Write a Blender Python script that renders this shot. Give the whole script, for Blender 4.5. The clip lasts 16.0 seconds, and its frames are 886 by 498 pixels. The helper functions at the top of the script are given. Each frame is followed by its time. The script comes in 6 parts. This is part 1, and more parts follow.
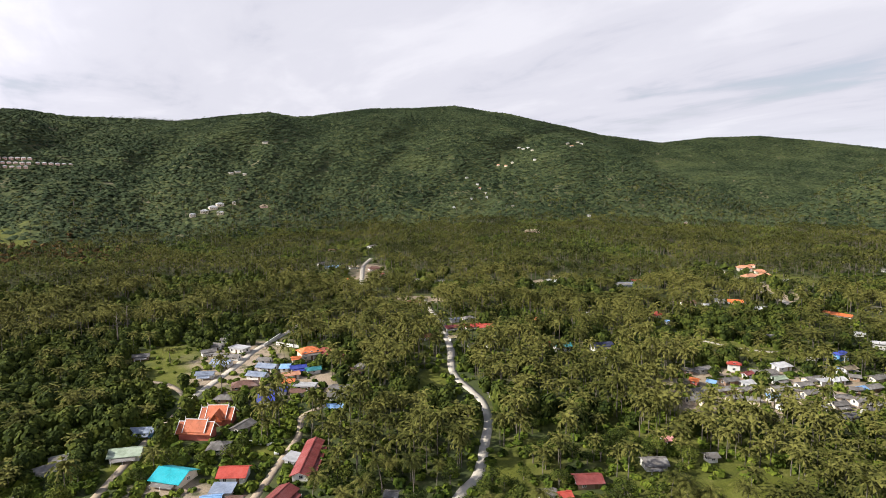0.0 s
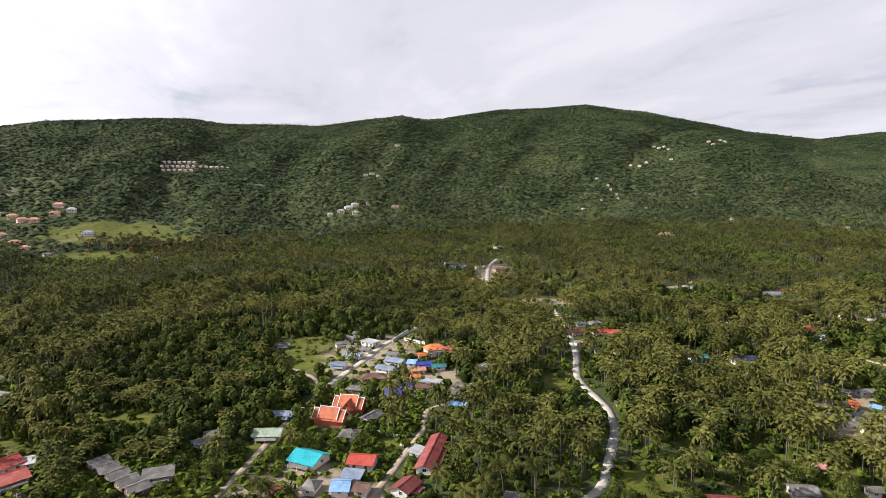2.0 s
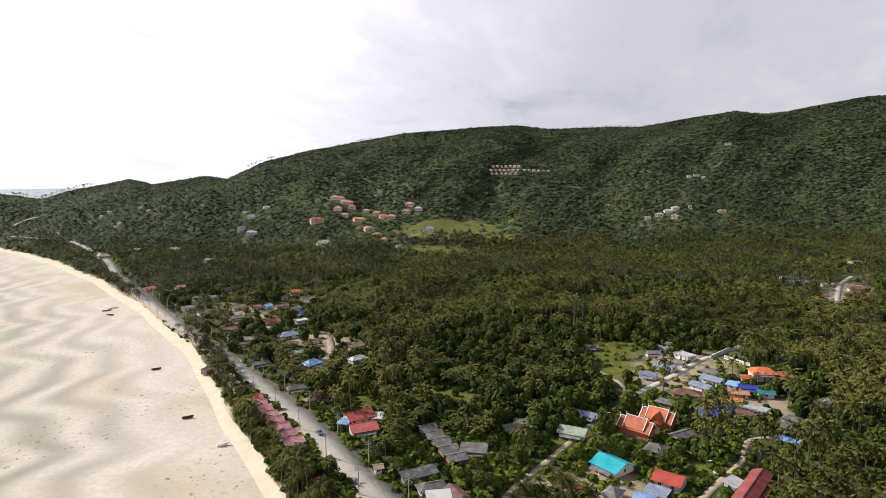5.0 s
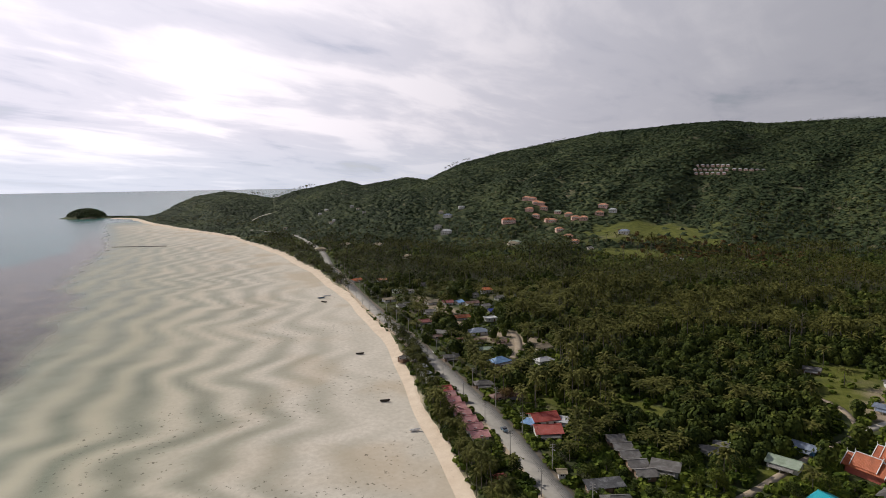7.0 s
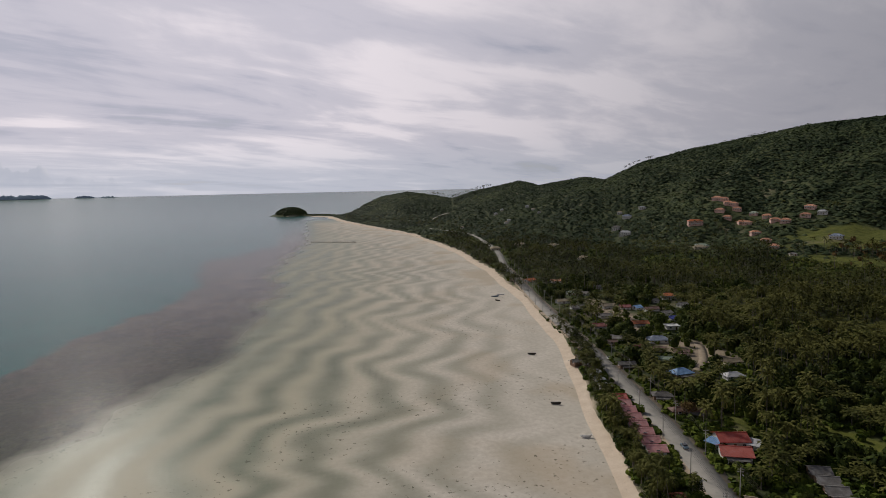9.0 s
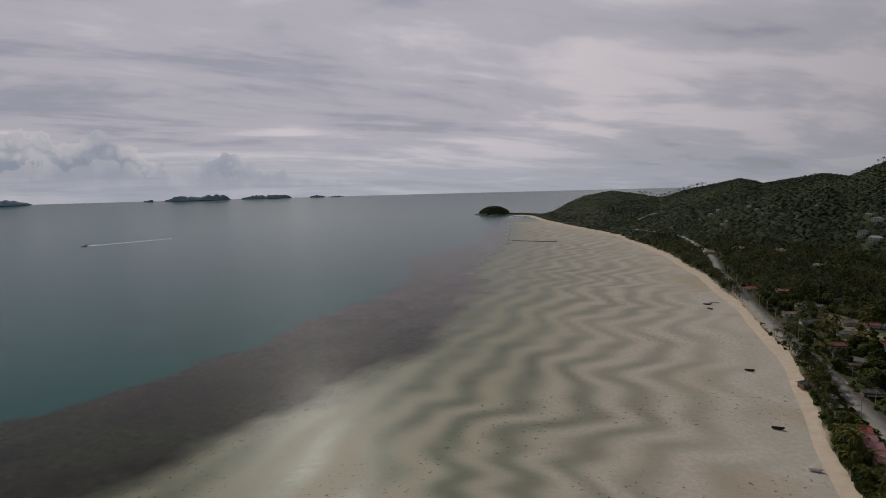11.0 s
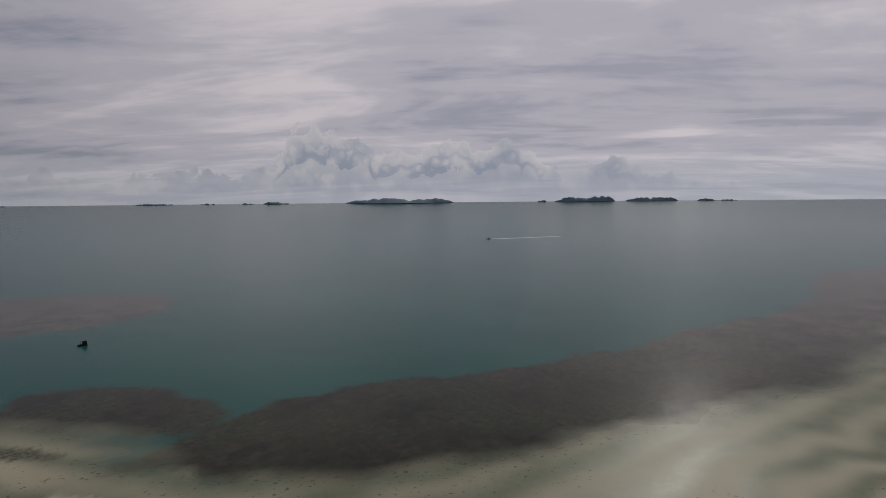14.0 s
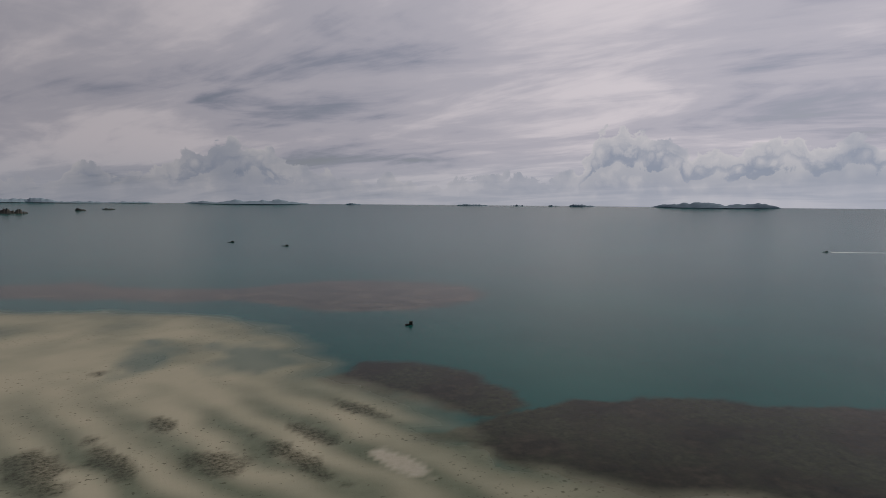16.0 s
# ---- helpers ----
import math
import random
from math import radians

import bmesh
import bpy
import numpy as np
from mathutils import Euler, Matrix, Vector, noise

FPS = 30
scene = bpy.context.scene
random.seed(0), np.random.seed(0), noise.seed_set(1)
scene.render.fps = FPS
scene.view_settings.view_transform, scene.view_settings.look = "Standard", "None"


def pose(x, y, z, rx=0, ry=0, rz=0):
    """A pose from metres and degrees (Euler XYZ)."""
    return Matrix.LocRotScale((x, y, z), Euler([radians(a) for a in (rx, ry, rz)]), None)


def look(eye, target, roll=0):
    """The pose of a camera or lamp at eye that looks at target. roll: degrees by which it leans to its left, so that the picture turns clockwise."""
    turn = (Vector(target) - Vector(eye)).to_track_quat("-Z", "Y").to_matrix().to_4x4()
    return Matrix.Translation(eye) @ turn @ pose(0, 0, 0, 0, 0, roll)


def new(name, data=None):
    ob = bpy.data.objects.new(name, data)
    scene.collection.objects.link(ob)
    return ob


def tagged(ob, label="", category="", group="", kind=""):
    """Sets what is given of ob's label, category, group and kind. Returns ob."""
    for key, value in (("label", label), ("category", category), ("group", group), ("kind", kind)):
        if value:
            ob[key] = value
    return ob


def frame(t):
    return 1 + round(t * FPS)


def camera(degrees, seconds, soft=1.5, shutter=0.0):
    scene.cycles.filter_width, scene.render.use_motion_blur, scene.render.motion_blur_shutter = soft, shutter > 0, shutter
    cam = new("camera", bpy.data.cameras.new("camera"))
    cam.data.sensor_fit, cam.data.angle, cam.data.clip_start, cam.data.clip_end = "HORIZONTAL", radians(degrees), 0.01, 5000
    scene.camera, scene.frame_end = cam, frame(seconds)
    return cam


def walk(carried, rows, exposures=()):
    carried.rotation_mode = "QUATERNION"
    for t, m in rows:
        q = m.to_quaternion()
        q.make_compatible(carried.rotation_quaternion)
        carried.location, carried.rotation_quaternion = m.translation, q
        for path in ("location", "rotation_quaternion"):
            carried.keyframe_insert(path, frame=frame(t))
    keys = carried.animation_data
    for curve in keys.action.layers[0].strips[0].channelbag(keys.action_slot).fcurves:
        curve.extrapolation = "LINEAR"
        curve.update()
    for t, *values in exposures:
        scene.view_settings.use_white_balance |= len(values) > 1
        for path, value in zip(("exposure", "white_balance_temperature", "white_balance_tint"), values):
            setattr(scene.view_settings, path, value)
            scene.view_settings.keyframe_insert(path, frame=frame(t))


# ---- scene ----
cam = camera(72.0, 16.0, soft=0.7)
CAMERA_HEIGHT = 101.0
PATH = [
    (0.0, -0.22, -7.12, 0.12), (0.5, 0.84, -7.12, 0.10), (1.0, 3.51, -7.09, 0.17), (1.5, 6.85, -7.04, 0.28), (2.0, 11.64, -6.98, 0.40),
    (2.5, 16.35, -6.90, 0.52), (3.0, 21.87, -6.82, 0.62), (3.5, 26.77, -6.73, 0.70), (4.0, 31.96, -6.63, 0.76), (4.5, 36.31, -6.53, 0.80),
    (7.0, 58.50, -6.09, 0.95), (7.5, 62.49, -6.01, 1.01), (8.0, 66.98, -5.93, 1.09), (8.5, 70.82, -5.85, 1.17), (11.0, 93.58, -5.39, 1.48),
    (11.5, 98.62, -5.27, 1.45), (12.0, 104.32, -5.14, 1.37), (12.5, 109.74, -5.00, 1.23), (13.0, 115.87, -4.86, 1.03), (13.5, 121.78, -4.72, 0.78),
    (14.0, 128.47, -4.58, 0.48), (14.5, 134.86, -4.46, 0.16), (15.0, 142.07, -4.36, -0.14), (15.5, 148.81, -4.31, -0.37), (16.0, 156.43, -4.33, -0.48)]
EXPOSURES = [(0.0, 0.55), (3.0, 0.48), (4.5, 0.34), (7.0, -0.54), (8.5, -0.98), (11.0, -1.62), (13.5, -1.66), (16.0, -1.50)]
walk(cam, [(t, pose(0, 0, CAMERA_HEIGHT, 90 + p, r, yw)) for t, yw, p, r in PATH], EXPOSURES)

# ---- world, sun ----
SUN_AZ, SUN_EL = 107.0, 34.0
sun = new("sun", bpy.data.lights.new("sun", "SUN"))
sun.data.energy, sun.data.angle, sun.data.color = 5.0, radians(1.5), (1.0, 0.94, 0.84)
sun.matrix_world = look((0, 0, 500), (500 * math.sin(radians(SUN_AZ)) * math.cos(radians(SUN_EL)), -500 * math.cos(radians(SUN_AZ)) * math.cos(radians(SUN_EL)), 500 - 500 * math.sin(radians(SUN_EL))))


def nodes_of(tree):
    tree.nodes.clear()
    return tree.nodes, tree.links


class Net:
    """A small writer of node trees."""

    def __init__(self, tree):
        self.n, self.l = nodes_of(tree)

    def add(self, kind, op=None, **ins):
        nd = self.n.new(kind)
        if op:
            nd.operation = op
        for k, v in ins.items():
            key = int(k[1:]) if k[0] == "i" and k[1:].isdigit() else k.replace("_", " ")
            self.put(nd.inputs[key], v)
        return nd

    def put(self, socket, v):
        if isinstance(v, bpy.types.NodeSocket):
            self.l.new(v, socket)
        elif isinstance(v, bpy.types.Node):
            self.l.new(v.outputs[0], socket)
        else:
            if isinstance(v, tuple) and len(v) == 3 and socket.type == "RGBA":
                v = (*v, 1.0)
            socket.default_value = v

    def math(self, op, a, b=0.0, c=0.0, clamp=False):
        nd = self.add("ShaderNodeMath", op, i0=a, i1=b, i2=c)
        nd.use_clamp = clamp
        return nd

    def noise(self, vec, scale, detail=4.0, rough=0.55, distort=0.0):
        return self.add("ShaderNodeTexNoise", None, Vector=vec, Scale=scale, Detail=detail, Roughness=rough, Distortion=distort)

    def ramp(self, fac, stops, ease="LINEAR"):
        nd = self.add("ShaderNodeValToRGB", None, Fac=fac)
        cr = nd.color_ramp
        cr.interpolation = ease
        while len(cr.elements) < len(stops):
            cr.elements.new(0.5)
        for e, (p, c) in zip(cr.elements, stops):
            e.position = p
            e.color = (*c, 1.0) if isinstance(c, tuple) else (c, c, c, 1.0)
        return nd

    def mix(self, fac, a, b, blend="MIX"):
        nd = self.add("ShaderNodeMix")
        nd.data_type, nd.blend_type = "RGBA", blend
        self.put(nd.inputs[0], fac)
        self.put(nd.inputs[6], a)
        self.put(nd.inputs[7], b)
        return nd.outputs[2]


# tops of the heaped clouds over the sea: bearing, degrees above the horizon
HEAPS = [(96, 0.3), (103, 0.9), (109.8, 2.4), (112.7, 4.3), (114.2, 3.6), (117, 1.9), (120.3, 4.5), (122.3, 6.1), (125, 4.7), (128.6, 5.6), (132, 4.4), (135, 4.8), (136, 6.0), (142, 6.4), (144, 2.9),
         (147, 2.3), (151.4, 3.0), (157.7, 1.6), (164, 2.5), (170, 2.9), (172, 4.4), (175.4, 5.4), (179, 4.4), (181, 2.6), (185, 2.0), (186.3, 4.0), (189, 1.2), (197, 1.5), (210, 0.5)]


def make_sky():
    w = bpy.data.worlds.new("sky")
    scene.world = w
    w.use_nodes = True
    k = Net(w.node_tree)
    sky = k.add("ShaderNodeTexSky")
    sky.sky_type, sky.sun_disc, sky.sun_elevation, sky.sun_rotation = "NISHITA", False, radians(SUN_EL), radians(-SUN_AZ)
    way = k.add("ShaderNodeTexCoord").outputs["Generated"]
    sep = k.add("ShaderNodeSeparateXYZ", None, Vector=way)
    up = k.math("MAXIMUM", sep.outputs[2], 0.0)
    # high sheet cloud in long streaks, thinner towards the land
    flat = k.add("ShaderNodeVectorMath", "DIVIDE", i0=way)
    den = k.math("ADD", up, 0.12)
    k.put(flat.inputs[1], k.add("ShaderNodeCombineXYZ", None, X=den, Y=den, Z=1.0))
    drift = k.add("ShaderNodeVectorRotate", None, Vector=flat, Angle=radians(-30))
    drift.rotation_type = "Z_AXIS"
    stretched = k.add("ShaderNodeMapping", None, Vector=drift, Scale=(1.0, 0.42, 1.0))
    n1 = k.noise(stretched, 1.35, 10, 0.54, 0.6)
    n2 = k.noise(flat, 0.42, 5, 0.55, 0.4)
    n3 = k.noise(stretched, 3.4, 6, 0.6, 0.6)
    cover = k.math("ADD", k.math("ADD", k.math("MULTIPLY", n1.outputs[0], 0.62), k.math("MULTIPLY", n2.outputs[0], 0.55)), k.math("MULTIPLY", n3.outputs[0], 0.18))
    sheet = k.ramp(cover, [(0.52, 0.0), (0.65, 0.45), (0.79, 1.0)], "EASE")
    # bearing from the middle of the sea view
    mid = k.add("ShaderNodeVectorRotate", None, Vector=way, Angle=radians(-140))
    mid.rotation_type = "Z_AXIS"
    turned = k.add("ShaderNodeSeparateXYZ", None, Vector=mid)
    bearing = k.math("ARCTAN2", k.math("MULTIPLY", turned.outputs[0], -1.0), turned.outputs[1])
    tall = k.math("ARCSINE", up)
    seaside = k.ramp(k.math("MULTIPLY_ADD", bearing, 0.25, 0.75), [(0.22, 0.0), (0.55, 1.0)], "EASE")
    low = k.mix(seaside, (7.6, 7.6, 8.7), (8.3, 8.5, 10.5))
    high = k.mix(seaside, (9.6, 9.5, 10.4), (17.4, 16.1, 17.1))
    tone = k.mix(sheet, low, high)
    clear = k.ramp(cover, [(0.47, 1.0), (0.60, 0.0)], "EASE")
    skyc = k.mix(1.0, sky, (1.1, 1.1, 1.1), "MULTIPLY")
    col = k.mix(k.math("MULTIPLY", clear, 0.40), tone, skyc)
    # the sheet breaks up overhead, where the sun comes through
    col = k.mix(k.ramp(up, [(0.36, 0.0), (0.58, 0.90)], "EASE"), col, sky)
    # pale haze down to the horizon
    haze = k.ramp(up, [(0.0, 1.0), (0.10, 0.0)], "EASE")
    col = k.mix(k.math("MULTIPLY", haze, 0.55), col, k.mix(seaside, (8.6, 8.9, 10.0), (10.6, 11.6, 13.4)))
    # towering heaps of cloud low over the sea, with lit rims
    tops = k.ramp(k.math("ADD", k.math("MULTIPLY", bearing, 180 / math.pi / 120.0), (140 - 92) / 120.0), [((a - 92) / 120.0, h / 8.0) for a, h in HEAPS])
    puff = k.noise(way, 30.0, 8, 0.6, 0.35)
    cell = k.add("ShaderNodeTexVoronoi", None, Vector=way, Scale=46.0)
    cell.feature = "SMOOTH_F1"
    lobes = k.math("ADD", k.math("MULTIPLY", k.math("SUBTRACT", puff.outputs[0], 0.5), 0.075), k.math("MULTIPLY", k.math("SUBTRACT", 0.42, cell.outputs[0]), 0.030))
    for share, shade, rimlight, amount in ((1.0, (6.6, 7.6, 9.8), (19.0, 17.8, 17.6), 0.90), (0.55, (8.0, 8.8, 10.8), (15.4, 14.8, 15.2), 0.66)):
        top = k.math("MULTIPLY", tops, radians(8.0) * share)
        rim = k.math("SUBTRACT", k.math("ADD", top, lobes), tall)
        body = k.ramp(k.math("MULTIPLY", rim, 30.0), [(0.0, 0.0), (0.10, 1.0)])
        lit = k.ramp(k.math("MULTIPLY", rim, 30.0), [(0.0, 0.75), (0.45, 0.55), (1.0, 0.05)], "EASE")
        billow = k.ramp(k.math("ADD", k.math("MULTIPLY", puff.outputs[0], 0.7), k.math("MULTIPLY", k.math("SUBTRACT", 0.8, cell.outputs[0]), 0.5)), [(0.45, 0.0), (0.72, 0.55)])
        patch = k.ramp(k.noise(way, 11.0, 3, 0.5).outputs[0], [(0.38, 0.40), (0.58, 1.0)], "EASE")
        face = k.mix(k.math("MULTIPLY", k.math("MAXIMUM", k.math("MULTIPLY", lit, 0.9), billow), patch), shade, rimlight)
        foot = k.ramp(tall, [(0.002, 0.12), (0.055, 1.0)], "EASE")
        held = k.math("MULTIPLY", k.math("MULTIPLY", body, foot), k.ramp(tops, [(0.03, 0.0), (0.12, amount)]))
        col = k.mix(held, col, face)
    # brighter cloud round the veiled sun
    az, el = radians(SUN_AZ), radians(SUN_EL)
    towards = k.add("ShaderNodeVectorMath", "DOT_PRODUCT", i0=way, i1=(-math.sin(az) * math.cos(el), math.cos(az) * math.cos(el), math.sin(el)))
    glow = k.math("ADD", 1.0, k.math("MULTIPLY", k.ramp(k.math("MULTIPLY_ADD", towards.outputs[1], 0.5, 0.5), [(0.56, 0.0), (1.0, 1.0)], "EASE"), 0.66))
    shine = k.add("ShaderNodeVectorMath", "SCALE", i0=col)
    k.put(shine.inputs["Scale"], glow)
    back = k.add("ShaderNodeBackground", None, Color=shine.outputs[0], Strength=0.063)
    k.add("ShaderNodeOutputWorld", None, Surface=back)


make_sky()


# ---- materials ----
def material(name):
    m = bpy.data.materials.new(name)
    m.use_nodes = True
    k = Net(m.node_tree)
    return m, k


def finish(k, col, rough=0.8, metal=0.0, bump=None, strength=0.3, distance=0.1, spec=0.4):
    b = k.add("ShaderNodeBsdfPrincipled", None, Base_Color=col, Roughness=rough, Metallic=metal)
    k.put(b.inputs["Specular IOR Level"], spec)
    if bump is not None:
        bp = k.add("ShaderNodeBump", None, Height=bump, Strength=strength, Distance=distance)
        k.put(b.inputs["Normal"], bp.outputs[0])
    k.add("ShaderNodeOutputMaterial", None, Surface=b)
    return b


def where(k):
    return k.add("ShaderNodeNewGeometry").outputs["Position"]


def foliage(name, dark, mid, light, bump_scale=1.5, stain=0.012, patchy=0.55, single=0.45):
    """Leaves: the colour shifts from plant to plant, within a plant, and over the woods."""
    m, k = material(name)
    g = k.add("ShaderNodeNewGeometry")
    isl = g.outputs["Random Per Island"]
    obj = k.add("ShaderNodeObjectInfo").outputs["Random"]
    big = k.noise(g.outputs["Position"], stain, 3)
    small = k.noise(g.outputs["Position"], bump_scale, 4, 0.65)
    f = k.math("ADD", k.math("MULTIPLY_ADD", isl, single, 0.225 - single / 2), k.math("MULTIPLY_ADD", big.outputs[0], patchy, 0.275 - patchy / 2))
    f = k.math("ADD", f, k.math("MULTIPLY", k.math("SUBTRACT", small.outputs[0], 0.5), 0.9))
    f = k.math("ADD", f, k.math("MULTIPLY", k.math("SUBTRACT", obj, 0.5), 0.3))
    clump = k.noise(g.outputs["Position"], 0.085, 2, 0.5)
    f = k.math("ADD", f, k.math("MULTIPLY", k.math("SUBTRACT", clump.outputs[0], 0.5), 1.1))
    col = k.ramp(f, [(0.15, dark), (0.5, mid), (0.9, light)])
    finish(k, col.outputs[0], 0.75, 0, small.outputs[0], 0.7, 0.5, 0.06)
    return m


def surface(name, a, b, scale, rough=0.85, metal=0.0, fine=12.0, bump=0.25, dist=0.05, per_object=0.25, stain=(0.12, 0.11, 0.09), stain_amount=0.35, spec=0.35):
    """Paint, render, sheet metal or concrete with grain and stains."""
    m, k = material(name)
    p = where(k)
    obj = k.add("ShaderNodeObjectInfo").outputs["Random"]
    n = k.noise(p, scale, 5, 0.6)
    nf = k.noise(p, fine, 3, 0.6)
    col = k.mix(k.ramp(n.outputs[0], [(0.3, 0.0), (0.7, 1.0)]), a, b)
    st = k.ramp(k.noise(p, scale * 2.3, 6, 0.7, 0.5).outputs[0], [(0.52, 0.0), (0.75, 1.0)])
    col = k.mix(k.math("MULTIPLY", st, stain_amount), col, stain)
    v = k.math("ADD", 1.0 - per_object / 2, k.math("MULTIPLY", obj, per_object))
    hsv = k.add("ShaderNodeHueSaturation", None, Value=v, Color=col)
    finish(k, hsv.outputs[0], rough, metal, nf.outputs[0], bump, dist, spec)
    return m


def roofing(name, colour, rough=0.6, ribs=True, fade=0.3):
    """Sheet or tile roofing: ribs down the slope, fading and streaks of dirt."""
    m, k = material(name)
    co = k.add("ShaderNodeTexCoord").outputs["Object"]
    p = where(k)
    obj = k.add("ShaderNodeObjectInfo").outputs["Random"]
    lo = tuple(c * 0.62 for c in colour)
    hi = tuple(min(1.0, c * (1 - fade) + 0.62 * fade) for c in colour)
    n = k.noise(p, 0.35, 6, 0.65, 0.4)
    col = k.ramp(n.outputs[0], [(0.3, lo), (0.5, colour), (0.75, hi)])
    rust = k.ramp(k.noise(p, 1.3, 6, 0.7).outputs[0], [(0.56, 0.0), (0.72, 1.0)])
    col = k.mix(k.math("MULTIPLY", rust, 0.35), col.outputs[0], (0.10, 0.075, 0.055))
    hsv = k.add("ShaderNodeHueSaturation", None, Value=k.math("ADD", 0.8, k.math("MULTIPLY", obj, 0.4)), Color=col)
    wav = k.add("ShaderNodeTexWave", None, Vector=co, Scale=1.6 if ribs else 0.9, Distortion=0.3)
    wav.bands_direction = "X"
    finish(k, hsv.outputs[0], rough, 0, wav.outputs[1], 0.6, 0.08, 0.4)
    return m


LEAF_PALM = foliage("palm_leaves", (0.014, 0.020, 0.005), (0.058, 0.062, 0.014), (0.134, 0.130, 0.034), 0.8, 0.011, 1.3, 0.30)
LEAF_TREE = foliage("tree_leaves", (0.012, 0.021, 0.005), (0.042, 0.058, 0.011), (0.106, 0.122, 0.022), 0.9)
LEAF_BUSH = foliage("bush_leaves", (0.016, 0.031, 0.005), (0.058, 0.086, 0.012), (0.145, 0.175, 0.024), 0.9)
# hill leaves carry some distance haze in their colours: more blue, less contrast
LEAF_HILL_HAZED = foliage("hazed_hill_leaves", (0.022, 0.035, 0.016), (0.048, 0.066, 0.031), (0.096, 0.116, 0.047), 0.16, 0.006, 1.5, 0.35)
LEAF_DRY = foliage("dry_leaves", (0.05, 0.03, 0.012), (0.12, 0.075, 0.03), (0.2, 0.14, 0.05), 0.9)
BARK = surface("palm_bark", (0.09, 0.078, 0.062), (0.19, 0.165, 0.135), 1.5, 0.9)
ROOFS = {
    "grey": roofing("grey_fibre_cement_roofing", (0.165, 0.152, 0.14), 0.8), "dark": roofing("dark_roofing", (0.045, 0.045, 0.05), 0.6),
    "bluegrey": roofing("blue_grey_roofing", (0.20, 0.24, 0.32), 0.55), "red": roofing("red_roofing", (0.42, 0.06, 0.04), 0.5, fade=0.1),
    "pink": roofing("faded_red_roofing", (0.60, 0.26, 0.25), 0.6, fade=0.35), "orange": roofing("orange_tile_roofing", (0.62, 0.17, 0.05), 0.5, fade=0.1),
    "temple": roofing("red_orange_tile_roofing", (0.46, 0.115, 0.04), 0.55, fade=0.08),
    "peach": roofing("peach_tile_roofing", (0.60, 0.27, 0.15), 0.6), "brown": roofing("brown_roofing", (0.15, 0.075, 0.055), 0.65, fade=0.15),
    "maroon": roofing("maroon_roofing", (0.25, 0.05, 0.045), 0.6, fade=0.1), "blue": roofing("royal_blue_roofing", (0.03, 0.05, 0.30), 0.45, fade=0.06),
    "sky": roofing("light_blue_roofing", (0.22, 0.40, 0.68), 0.5), "turquoise": roofing("turquoise_roofing", (0.02, 0.38, 0.45), 0.45, fade=0.06),
    "teal": roofing("teal_roofing", (0.03, 0.18, 0.20), 0.5, fade=0.1), "white": roofing("white_roofing", (0.52, 0.52, 0.53), 0.6, fade=0.0),
    "green": roofing("pale_green_roofing", (0.28, 0.34, 0.25), 0.7), "tan": roofing("tan_thatch_roofing", (0.36, 0.29, 0.19), 0.9), "navy": roofing("navy_roofing", (0.03, 0.035, 0.08), 0.5, fade=0.1)}
WALLS = {"white": surface("white_render", (0.52, 0.51, 0.48), (0.66, 0.65, 0.62), 0.5), "cream": surface("cream_render", (0.62, 0.54, 0.42), (0.70, 0.62, 0.50), 0.5),
         "brown": surface("brown_boards", (0.20, 0.13, 0.09), (0.28, 0.19, 0.13), 0.7), "pinkish": surface("pink_render", (0.62, 0.40, 0.34), (0.7, 0.48, 0.4), 0.5),
         "blue": surface("blue_painted_boards", (0.08, 0.25, 0.5), (0.12, 0.3, 0.55), 0.5), "red": surface("red_painted_render", (0.40, 0.10, 0.07), (0.48, 0.14, 0.1), 0.5)}
TRIM = surface("white_painted_trim", (0.75, 0.74, 0.72), (0.82, 0.81, 0.79), 1.0, 0.5)
DOOR = surface("brown_door_paint", (0.12, 0.07, 0.04), (0.18, 0.11, 0.06), 1.0, 0.5)
CONCRETE = surface("pale_concrete", (0.34, 0.31, 0.26), (0.46, 0.42, 0.36), 0.18, 0.9, stain=(0.25, 0.21, 0.16))
ASPHALT = surface("worn_asphalt", (0.25, 0.235, 0.21), (0.34, 0.315, 0.28), 0.15, 0.9, stain=(0.12, 0.115, 0.11))
DIRT = surface("dirt_track", (0.27, 0.21, 0.15), (0.38, 0.31, 0.23), 0.3, 0.95)
METAL = surface("grey_galvanised_metal", (0.35, 0.35, 0.36), (0.45, 0.45, 0.46), 2.0, 0.5, 0.6)
POLE = surface("weathered_concrete_pole", (0.33, 0.31, 0.29), (0.42, 0.40, 0.37), 1.0, 0.85)
WOOD = surface("dark_tarred_wood", (0.03, 0.025, 0.02), (0.07, 0.055, 0.045), 2.0, 0.7)
HULL = surface("painted_hull", (0.10, 0.16, 0.22), (0.16, 0.22, 0.27), 1.0, 0.5)
ROCK = surface("dark_wet_rock", (0.05, 0.045, 0.04), (0.11, 0.10, 0.09), 0.4, 0.8, bump=0.8, dist=0.6)
FOAM = surface("white_foam", (0.75, 0.78, 0.78), (0.85, 0.86, 0.86), 0.4, 0.7, stain=(0.3, 0.45, 0.45))


def glass():
    m, k = material("window_glass")
    n = k.noise(where(k), 0.6, 2)
    finish(k, k.ramp(n.outputs[0], [(0.3, (0.015, 0.02, 0.025)), (0.7, (0.035, 0.042, 0.05))]).outputs[0], 0.08, 0, None, spec=0.6)
    return m


GLASS = glass()

